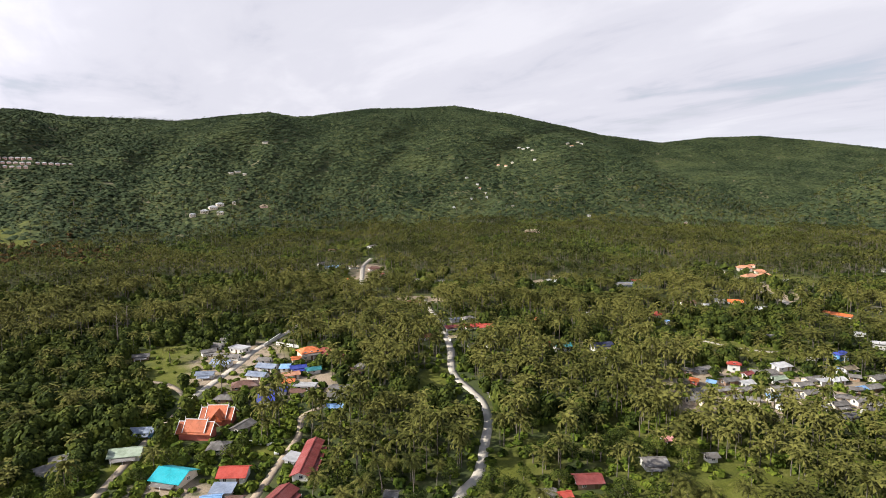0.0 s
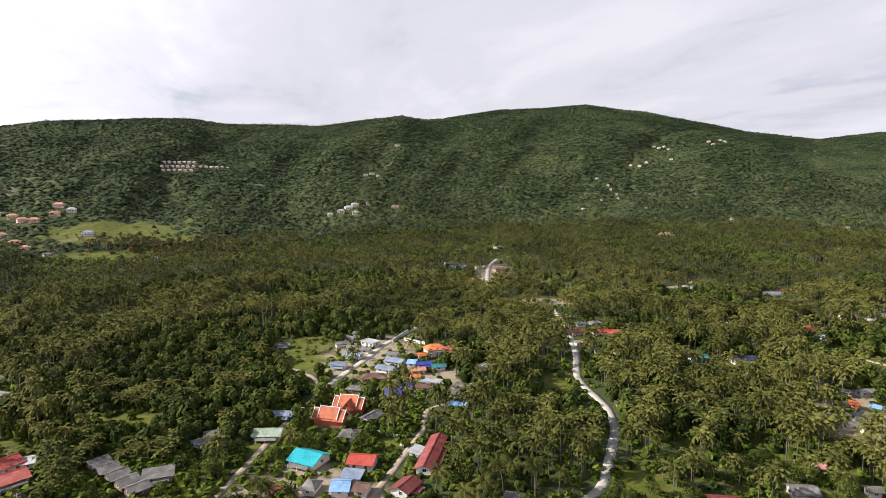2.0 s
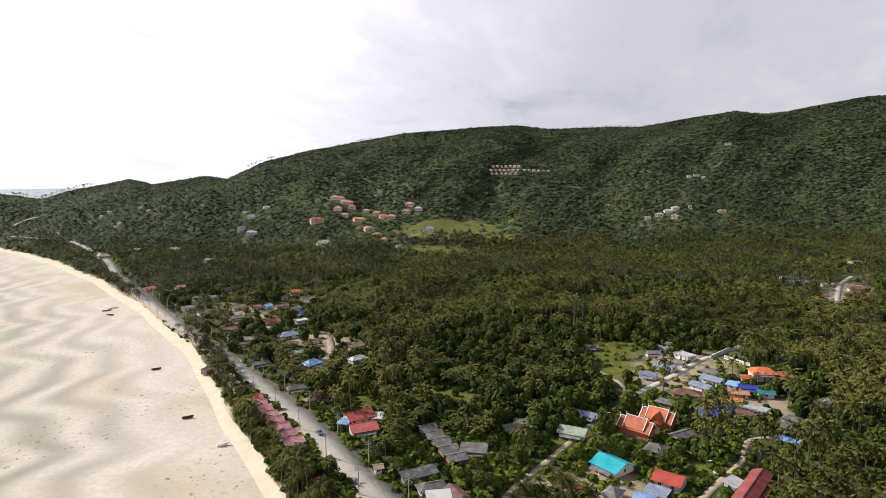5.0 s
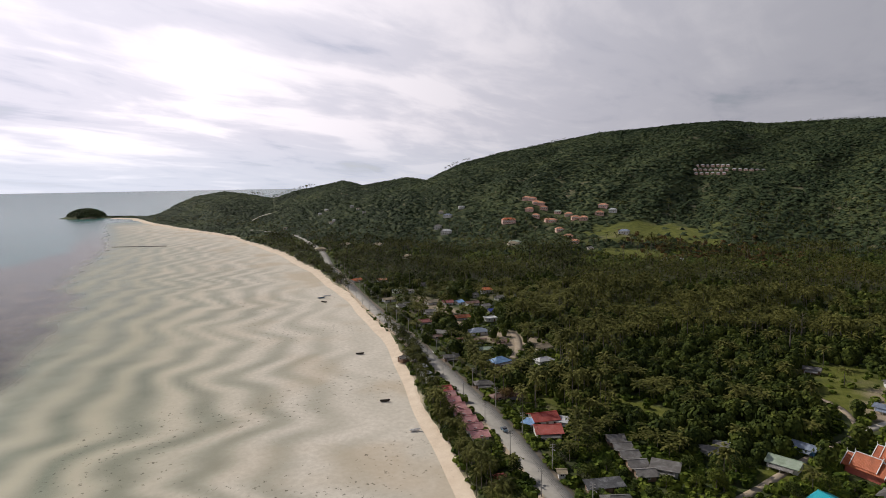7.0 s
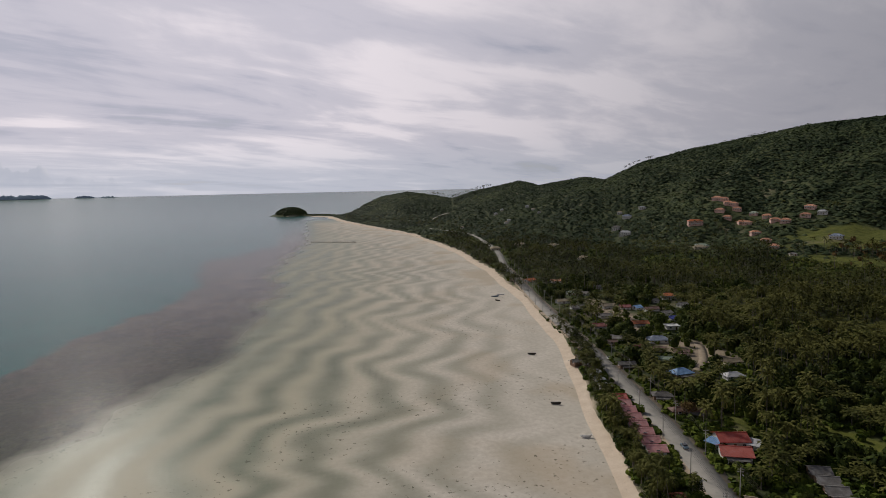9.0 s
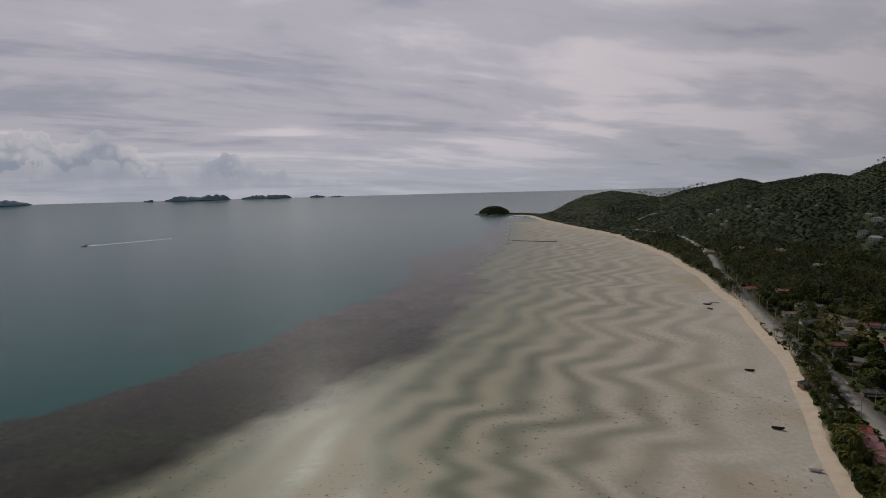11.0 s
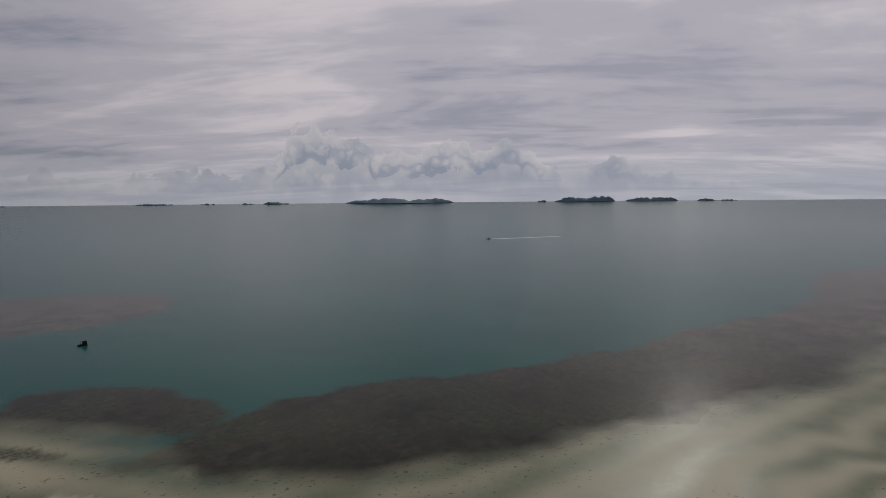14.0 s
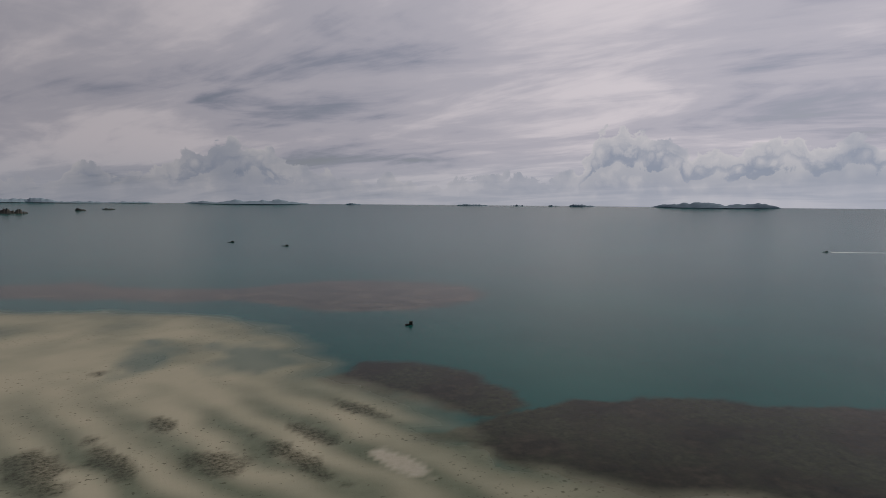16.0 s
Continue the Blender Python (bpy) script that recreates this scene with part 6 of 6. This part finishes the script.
bz = np.maximum(height(bx, by), 1.2)
bd = np.hypot(bx, by)
bn, bm_ = bd < 430, (bd >= 430) & (bd < 640)
for sel, n, tag in ((bn, 70, "broadleaf_wood"), (bm_, 41, "inland_broadleaf_wood"), (bd >= 640, 12, "far_broadleaf_wood")):
    many(tag, [spray_template(q + 20, 120 if n > 50 else 46, 0.8, 0.20 if n > 50 else 0.27) if n > 40 else dome_template(q + 20) for q in range(6)], bx[sel], by[sel], bz[sel] + 0.8, rng.uniform(2.4, 4.6, sel.sum()) * (1.0 if n > 50 else rng.uniform(0.75, 1.15, sel.sum())), LEAF_TREE, "dark green broadleaf trees between the palms", "trees", rng.uniform(0.9, 1.5, sel.sum()), smooth=n < 40)

# low bushes everywhere under the palms and round the houses
ux, uy = spread(*scatter(60000, -42, 84, 118, 480), 5.0)
ok = on_land(ux, uy) & ((field_mask(ux, uy) < 0.4) | (rng.random(len(ux)) < 0.28)) & ~blocked(ux, uy, -0.3)
ux, uy = ux[ok], uy[ok]
# thick gardens round the near houses
vx, vy = spread(*scatter(30000, 14, 66, 112, 300), 3.6)
ok = on_land(vx, vy) & ((field_mask(vx, vy) < 0.35) | (rng.random(len(vx)) < 0.15)) & ~blocked(vx, vy, 0.2) & (vy - coast(vx) > 12)
ux, uy = np.concatenate([ux, vx[ok]]), np.concatenate([uy, vy[ok]])
gx = np.concatenate([SPOT[:300, 0] + rng.normal(0, 1, 300) * (SPOT[:300, 2] + 3) for _ in range(7)])
gy = np.concatenate([SPOT[:300, 1] + rng.normal(0, 1, 300) * (SPOT[:300, 2] + 3) for _ in range(7)])
ok = ~blocked(gx, gy, 0.2) & on_land(gx, gy)
ux, uy = np.concatenate([ux, gx[ok]]), np.concatenate([uy, gy[ok]])
ok = (field_mask(ux, uy, YARDS) < 0.3) | (rng.random(len(ux)) < 0.4)
ux, uy = ux[ok], uy[ok]
un = np.hypot(ux, uy) < 340
uz = np.maximum(height(ux, uy), 1.2)
for sel, n, tag in ((un, 18, "undergrowth"), (~un, 6, "far_undergrowth")):
    many(tag, [spray_template(q + 40, n, 0.7, 0.38 if n > 20 else 0.55) for q in range(6)], ux[sel], uy[sel], uz[sel] - 0.3, rng.uniform(0.8, 2.1, sel.sum()) ** 1.0, LEAF_BUSH, "fresh green bushes and scrub on open ground", "bushes", rng.uniform(0.7, 1.3, sel.sum()))

# woods on the slopes
hx, hy = scatter(330000, -42, 90, 760, 3580)
haz, hr = polar(hx, hy)
r1 = np.interp(haz, RIDGE_AZ, RIDGE_R)
keep = ((hr > np.interp(haz, FOOT_AZ, FOOT_R) - 10) | ((haz > 58) & (hr > 1100))) & (hr < r1 + 40) & on_land(hx, hy)
hx, hy = hx[keep], hy[keep]
hx, hy = spread(hx, hy, 8.4)
ok = ((field_mask(hx, hy) < 0.4) | (rng.random(len(hx)) < 0.05)) & ~blocked(hx, hy, 2.0)
for q in (12,):
    ok &= ~blocked(hx * (1 + q / np.hypot(hx, hy)), hy * (1 + q / np.hypot(hx, hy)), 1.0)
hx, hy = hx[ok], hy[ok]
hz = height(hx, hy)
many("hill_wood", [dome_template(q + 60) for q in range(8)], hx, hy, hz - 1.0, rng.uniform(4.6, 7.4, len(hx)), LEAF_HILL_HAZED, "dense green forest covering the hill slopes", "forest", rng.uniform(0.5, 0.95, len(hx)), smooth=True)
# palms standing out along the ridges and lower slopes
kx, ky = scatter(16000, -42, 84, 810, 2565)
kaz, kr = polar(kx, ky)
k1, k0 = np.interp(kaz, RIDGE_AZ, RIDGE_R), np.interp(kaz, FOOT_AZ, FOOT_R)
pal = ((np.abs(kr - k1) < 40) & (kaz > 20) & (fractal(kaz / 3.0, kr * 0, 71, 2) > 0.55)) | ((kr > k0) & (kr < k0 + 0.3 * (k1 - k0) * rng.random(len(kr)) ** 0.5))
pal &= on_land(kx, ky) & (field_mask(kx, ky) < 0.3) & ~blocked(kx, ky, 2.0)
kx, ky = kx[pal], ky[pal]
kz, ks, state = height(kx, ky), rng.uniform(0.8, 1.25, len(kx)) * np.where((np.abs(kr[pal] - k1[pal]) < 45) & (kaz[pal] < 50), 0.62, 1.0), rng.bit_generator.state
many("slope_palms", [palm_crown_template(q + 9, 8, 2, 11.5) for q in range(4)], kx, ky, kz, ks, LEAF_PALM, "palms standing above the forest on the slopes", "palm trees")
rng.bit_generator.state = state
many("slope_palm_trunks", [palm_trunk_template(q, 11.5) for q in range(4)], kx, ky, kz, ks, BARK, "thin trunks of the palms on the slopes", "palm trunks")
# islet
ix, iy = rng.uniform(-2660, -2460, 1300), rng.uniform(-10, 114, 1300)
ok = on_islet(ix, iy)
ix, iy = ix[ok], iy[ok]
jx = rng.uniform(-2540, -2395, 260)
ix, iy = np.concatenate([ix, jx]), np.concatenate([iy, 52 + (jx + 2560) * 0.9 + rng.uniform(-16, 16, 260)])
many("islet_wood", [spray_template(q + 80, 8, 0.8, 0.62) for q in range(5)], ix, iy, height(ix, iy) - 1.0, rng.uniform(2.4, 4.4, len(ix)), LEAF_HILL_HAZED, "dark trees covering a small offshore islet", "forest")


# ---- poles and wires along the beach road ----
def utility_pole(x, y, turn):
    z = max(float(height(x, y)), 2.0)
    e = base("utility_pole", x, y, z, turn)
    tagged(e, "tall concrete utility pole with crossarms beside the road", "utility pole", "poles along the road")
    bm = bmesh.new()
    tube(bm, [(0, 0, -0.5), (0, 0, 5), (0, 0, 9.5)], [0.19, 0.15, 0.11], 6)
    part("pole", bm, POLE, e)
    for zz in (9.1, 8.2):
        bm = bmesh.new()
        box(bm, 0, 0, zz, 2.0, 0.12, 0.14)
        arm = part("crossarm", bm, POLE, e)
        for q in (-0.9, -0.3, 0.3, 0.9):
            bm = bmesh.new()
            tube(bm, [(q, 0, zz + 0.05), (q, 0, zz + 0.2), (q, 0, zz + 0.32)], [0.05, 0.07, 0.04], 5)
            part("insulator", bm, WOOD, arm)
    bm = bmesh.new()
    tube(bm, [(0, 0, 7.4), (0, 0.8, 7.9), (0, 1.9, 8.0)], [0.05, 0.045, 0.04], 5)
    box(bm, 0, 2.1, 7.98, 0.25, 0.6, 0.12)
    part("lamp_arm", bm, METAL, e, "grey street lamp arm")
    return Vector((x, y, z + 9.3))


line = smooth_line(ROADS["beach_road"][1][1:9], 1.0)
tops = [[], []]
dist, last = 0.0, None
step = [0.0, 14.0]
for q, nxt in zip(line[:-1], line[1:]):
    d = (nxt - q)
    dist += d.length
    n = Vector((-d.y, d.x)).normalized()
    for side in (0, 1):
        if dist >= step[side]:
            step[side] += 30.0
            p = q + n * (5.2 if side else -5.2)
            tops[side].append(utility_pole(p.x, p.y, math.degrees(math.atan2(n.y, n.x)) + (180 if side else 0)))


def wires(points):
    cu = bpy.data.curves.new("power_line", "CURVE")
    cu.dimensions, cu.bevel_depth, cu.bevel_resolution = "3D", 0.025, 0
    for off in (-0.9, -0.3, 0.3, 0.9):
        sp = cu.splines.new("POLY")
        row = []
        for a, b in zip(points[:-1], points[1:]):
            d = (b - a).normalized()
            s = Vector((-d.y, d.x, 0)) * off
            row += [a.lerp(b, f) + s - Vector((0, 0, 2.8 * f * (1 - f))) for f in (0, 0.25, 0.5, 0.75)]
        sp.points.add(len(row) - 1)
        for pt, co in zip(sp.points, row):
            pt.co = (*co, 1)
    cu.materials.append(WOOD)
    return tagged(new("power_line", cu), "thin dark overhead wires strung between the poles", "wire", "power lines")


for row in tops:
    wires(row)


# ---- boats ----
def boat(name, x, y, turn, L, W, mat, cabin, label, z=0.05):
    e = base(name, x, y, z, turn)
    tagged(e, label, "boat", "boats")
    bm = bmesh.new()
    secs = [(-0.5, 0.75, 0.25), (-0.25, 1.0, 0.05), (0.1, 1.0, 0.0), (0.35, 0.7, 0.12), (0.5, 0.06, 0.55)]
    rings = []
    for f, w, keel in secs:
        hw, dep = W / 2 * w, 0.8
        rim = dep + max(0, f) * 0.8
        rings.append([bm.verts.new((f * L, s * hw * k, zz)) for s, k, zz in ((1, 1, rim), (1, 0.6, keel), (-1, 0.6, keel), (-1, 1, rim), (-1, 0.85, rim - 0.05), (-1, 0.5, keel + 0.12), (1, 0.5, keel + 0.12), (1, 0.85, rim - 0.05))])
    for a, b in zip(rings[:-1], rings[1:]):
        for q in range(8):
            bm.faces.new((a[q], a[(q + 1) % 8], b[(q + 1) % 8], b[q]))
    bm.faces.new(rings[0])
    bm.faces.new(rings[-1][::-1])
    bmesh.ops.recalc_face_normals(bm, faces=bm.faces)
    part("hull", bm, mat, e)
    for f in (-0.3, 0.0, 0.25):
        bm = bmesh.new()
        box(bm, f * L, 0, 0.62, 0.28, W * 0.8, 0.06)
        part("thwart", bm, WOOD, e)
    if cabin:
        bm = bmesh.new()
        box(bm, -0.22 * L, 0, 1.9, L * 0.36, W * 0.7, 2.3)
        c = part("cabin", bm, mat, e, "boxy cabin")
        bm = bmesh.new()
        box(bm, -0.22 * L, 0, 3.1, L * 0.42, W * 0.85, 0.12)
        part("cabin_roof", bm, WOOD, c)
        bm = bmesh.new()
        tube(bm, [(0.15 * L, 0, 0.6), (0.15 * L, 0, 4.2)], [0.07, 0.04], 5)
        part("mast", bm, WOOD, e)
    return e


boat("longtail_boat", -251, 120, 62, 4.8, 1.3, WOOD, False, "dark wooden longtail boat aground on wet sand")
boat("longtail_boat", -213, 115, 75, 4.6, 0.9, TRIM, False, "slim pale boat aground near the beach")
boat("longtail_boat", -332, 143, 58, 5.0, 1.4, WOOD, False, "dark boat aground among seaweed")
boat("longtail_boat", -522, 189, 80, 7.0, 1.8, HULL, False, "blue-grey boat aground by the beach")
boat("longtail_boat", -529, 197, 66, 8.0, 1.8, TRIM, False, "pale boat aground by the beach")
boat("longtail_boat", -502, 184, 20, 7.0, 1.6, WOOD, False, "dark boat aground by the beach")
boat("fishing_boat", -174, -467, 0, 7.0, 2.6, WOOD, True, "dark fishing boat anchored in shallow green water", 0.0)
boat("fishing_boat", -120, -1575, -5, 18, 6.0, WOOD, True, "dark fishing boat out on the open sea", 0.0)
boat("fishing_boat", -225, -1411, -8, 17, 6.0, WOOD, True, "dark fishing boat out on the open sea", 0.0)
boat("speed_boat", -1301, -886, 333, 14, 4.2, TRIM, True, "pale motor boat under way with a long wake", 0.0)


def wake():
    vs, f = [], []
    d = Vector((-0.87, 0.49))
    n = Vector((-d.y, d.x))
    for i in range(60):
        s = i * 3.6
        w = 4.5 + 0.012 * s + 0.8 * value_noise(i / 2.0, 4.0, 8)
        c = Vector((-1309, -880)) + d * s + n * 0.00025 * s * s
        a, b = c + n * w * (1 - i / 66), c - n * w * (1 - i / 66)
        vs += [(a.x, a.y, 0.03), (c.x, c.y, 0.5), (b.x, b.y, 0.03)]
    for i in range(59):
        f += [(3 * i + j, 3 * i + j + 1, 3 * i + j + 4, 3 * i + j + 3) for j in (0, 1)]
    return tagged(new("wake", link_mesh("wake", vs, f, FOAM)), "long white trail of foam behind a motor boat", "wake", kind="structure")


wake()


# ---- jetty of dark rocks at the far beach ----
def rock_mesh(seed, size):
    rn = random.Random(seed)
    bm = bmesh.new()
    bmesh.ops.create_icosphere(bm, subdivisions=1, radius=size)
    for v in bm.verts:
        v.co *= rn.uniform(0.75, 1.2)
        v.co.z *= 0.6
    me = bpy.data.meshes.new("rock")
    bm.to_mesh(me)
    bm.free()
    me.materials.append(ROCK)
    return me


ROCKS = [rock_mesh(s, 1.6) for s in range(4)]
jetty = base("rock_jetty", -1188, 101, 0)
tagged(jetty, "low line of dark wet rocks reaching out over the flat", "jetty")
for i in range(56):
    f = i / 55
    part_of("rock", ROCKS[i % 4], jetty, "", pose(-23 + 46 * f + rng.uniform(-1, 1), -40 + 80 * f + rng.uniform(-1.2, 1.2), 0.3, 0, 0, rng.uniform(0, 360)))

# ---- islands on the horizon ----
# forested rock with the pale blue of distance haze painted into its base colour
ISLE, ik = material("distant_rock_haze_tint")
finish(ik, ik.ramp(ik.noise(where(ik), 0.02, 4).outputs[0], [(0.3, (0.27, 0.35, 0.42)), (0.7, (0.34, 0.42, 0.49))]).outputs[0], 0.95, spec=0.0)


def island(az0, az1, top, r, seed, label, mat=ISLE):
    """A rugged island at a bearing, as a closed ridge with an uneven crest."""
    mid, half = radians((az0 + az1) / 2), radians(az1 - az0) / 2 * r
    cx, cy = -r * math.sin(mid), r * math.cos(mid)
    z0 = float(sea_level(cx, cy)) - 1.0
    n, m = 72, 9
    vs, f = [], []
    peak = CAMERA_HEIGHT + r * math.tan(radians(top)) - z0
    for i in range(n + 1):
        u = -1 + 2 * i / n
        hump = float(fractal(u * 2.2 + seed, seed * 1.7, seed, 2))
        jag = float(fractal(u * 14.0 + seed, seed * 2.3, seed + 3, 4))
        crest = min(1.0, (1 - abs(u) ** 5.0)) * min(1.0, max(0.10, 1.3 * hump - 0.10 + 0.7 * (jag - 0.5)))
        wid = half * 0.22 * (1 - abs(u) ** 2.2) + 2
        for j in range(m):
            w = -1 + 2 * j / (m - 1)
            hgt = crest * (1 - abs(w) ** 1.5) * (0.85 + 0.3 * float(value_noise(u * 9, w * 3, seed)))
            vs.append((u * half, w * wid, hgt * peak))
    for i in range(n):
        for j in range(m - 1):
            k = i * m + j
            f.append((k, k + m, k + m + 1, k + 1))
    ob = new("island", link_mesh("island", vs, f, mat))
    ob.matrix_basis = pose(cx, cy, z0, 0, 0, math.degrees(mid))
    return tagged(ob, label, "island", "islands on the horizon", kind="structure")


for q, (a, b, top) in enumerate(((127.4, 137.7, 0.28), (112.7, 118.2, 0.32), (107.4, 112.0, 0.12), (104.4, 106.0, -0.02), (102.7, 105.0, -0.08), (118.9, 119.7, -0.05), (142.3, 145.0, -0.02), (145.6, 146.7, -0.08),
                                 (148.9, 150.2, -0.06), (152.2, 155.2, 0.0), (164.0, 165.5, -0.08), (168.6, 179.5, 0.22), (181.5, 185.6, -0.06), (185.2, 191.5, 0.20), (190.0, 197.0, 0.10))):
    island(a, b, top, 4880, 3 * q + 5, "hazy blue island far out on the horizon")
for q, (a, b, top, r) in enumerate(((190.5, 193.0, -0.50, 3900), (186.7, 187.5, -0.60, 4150), (184.6, 185.6, -0.58, 4250))):
    island(a, b, top, r, q + 30, "small dark wooded islet out at sea", ROCK)


# ---- garden walls, bare trees, dry scrub ----
def garden_wall(x1, y1, x2, y2, h=1.7):
    L = math.hypot(x2 - x1, y2 - y1)
    e = base("garden_wall", (x1 + x2) / 2, (y1 + y2) / 2, float(height((x1 + x2) / 2, (y1 + y2) / 2)), math.degrees(math.atan2(y2 - y1, x2 - x1)))
    tagged(e, "long pale rendered garden wall with a coping", "wall", "garden walls")
    bm = bmesh.new()
    box(bm, 0, 0, h / 2 - 0.3, L, 0.2, h + 0.6)
    part("panel", bm, WALLS["white"], e)
    bm = bmesh.new()
    box(bm, 0, 0, h + 0.05, L + 0.1, 0.34, 0.1)
    part("coping", bm, TRIM, e)
    for i in range(max(2, int(L / 4)) + 1):
        bm = bmesh.new()
        box(bm, -L / 2 + L * i / max(2, int(L / 4)), 0, h / 2 - 0.2, 0.36, 0.36, h + 0.9)
        part("pier", bm, TRIM, e)


garden_wall(-71, 214, -61, 211.5, 1.1)
garden_wall(-95, 343, -78, 335)
garden_wall(-101, 339, -98, 362)
garden_wall(281, 528, 315, 544, 2.2)
garden_wall(193, 311, 203, 309)
garden_wall(-112, 128, -103, 118, 1.9)
garden_wall(-103, 118, -98, 108, 1.9)


def bare_tree(x, y, tall, seed):
    """A tall dead or thin-crowned tree: pale trunk, upswept limbs, a few sprays of leaf."""
    rn = random.Random(seed)
    e = base("bare_tree", x, y, float(height(x, y)), rn.uniform(0, 360))
    tagged(e, "tall pale bare tree rising above the palms", "tree", "bare trees")
    bm = bmesh.new()
    tube(bm, [(0, 0, -0.5), (0.2, 0, tall * 0.5), (0.1, 0.2, tall)], [0.42, 0.3, 0.08], 7)
    part("trunk", bm, BARK, e)
    for i in range(9):
        a, z = i * 2.4, tall * (0.5 + 0.05 * i)
        d = Vector((math.cos(a), math.sin(a), 0)) * rn.uniform(1.8, 3.4)
        bm = bmesh.new()
        tube(bm, [(0.15, 0.1, z), tuple(d * 0.5 + Vector((0, 0, z + 0.8))), tuple(d + Vector((0, 0, z + 2.2)))], [0.13, 0.09, 0.03], 5)
        part("limb", bm, BARK, e)
    bm = bmesh.new()
    for i in range(60):
        c = Vector((rn.gauss(0, 1.7), rn.gauss(0, 1.7), tall * rn.uniform(0.7, 1.05)))
        u = Vector((rn.gauss(0, 1), rn.gauss(0, 1), rn.gauss(0, 1))).normalized()
        v = u.orthogonal().normalized()
        bm.faces.new([bm.verts.new(c + w) for w in (u * 0.35, v * 0.3, -u * 0.35, -v * 0.3)])
    part("crown", bm, LEAF_TREE, e, "sparse scattered leaf sprays")


for i, (x, y, t) in enumerate(((-183, 337, 21), (-147, 418, 20), (-193, 367, 19), (113, 296, 16), (-505, 560, 20), (40, 470, 20), (-260, 470, 19), (-330, 300, 15))):
    bare_tree(x, y, t, i)

dx, dy = rng.normal(-470, 62, 420), rng.normal(712, 34, 420)
many("dry_scrub", [spray_template(q + 90, 12, 0.7, 0.5) for q in range(4)], dx, dy, np.maximum(height(dx, dy), 1.2), rng.uniform(2.0, 4.6, len(dx)), LEAF_DRY, "brown dry scrub between the palms and the hill", "scrub")

# red-brown tree by the road bend
plant("broadleaf_tree", (TREES[1][0], TREES[1][1].copy()), -214, 163, "small tree with rusty brown leaves beside the road", "tree", "broadleaf trees", 0.9)
last = [o for o in bpy.data.objects if o.get("label", "").startswith("small tree with rusty")][0]
for ch in last.children:
    if ch.name.startswith("crown"):
        ch.data.materials.clear()
        ch.data.materials.append(LEAF_DRY)


# ---- parked and standing vehicles on the road ----
def car(x, y, turn, mat, label):
    e = base("car", x, y, max(float(height(x, y)), 2.0) + 0.16, turn)
    tagged(e, label, "car", "cars")
    bm = bmesh.new()
    prism(bm, [(-2.1, -0.85, 0.35), (2.1, -0.85, 0.35), (2.15, -0.85, 0.8), (1.1, -0.85, 0.95), (-2.1, -0.85, 0.95)], (0, 1.7, 0))
    bmesh.ops.recalc_face_normals(bm, faces=bm.faces)
    part("body", bm, mat, e)
    bm = bmesh.new()
    prism(bm, [(-1.2, -0.75, 0.95), (0.95, -0.75, 0.95), (0.35, -0.72, 1.48), (-0.9, -0.72, 1.48)], (0, 1.5, 0))
    bmesh.ops.recalc_face_normals(bm, faces=bm.faces)
    part("cabin", bm, GLASS, e, "dark glazed cabin")
    for sx in (1.35, -1.35):
        for sy in (0.8, -0.8):
            bm = bmesh.new()
            bmesh.ops.create_cone(bm, cap_ends=True, segments=12, radius1=0.34, radius2=0.34, depth=0.22, matrix=Matrix.Translation((sx, sy, 0.34)) @ Matrix.Rotation(radians(90), 4, "X"))
            part("wheel", bm, WOOD, e)


car(-300, 176, 165, TRIM, "small white car on the asphalt beach road")
car(-188, 142, 164, HULL, "small blue-grey car on the asphalt beach road")
car(-58, 206, 90, TRIM, "white car parked by the village lane")
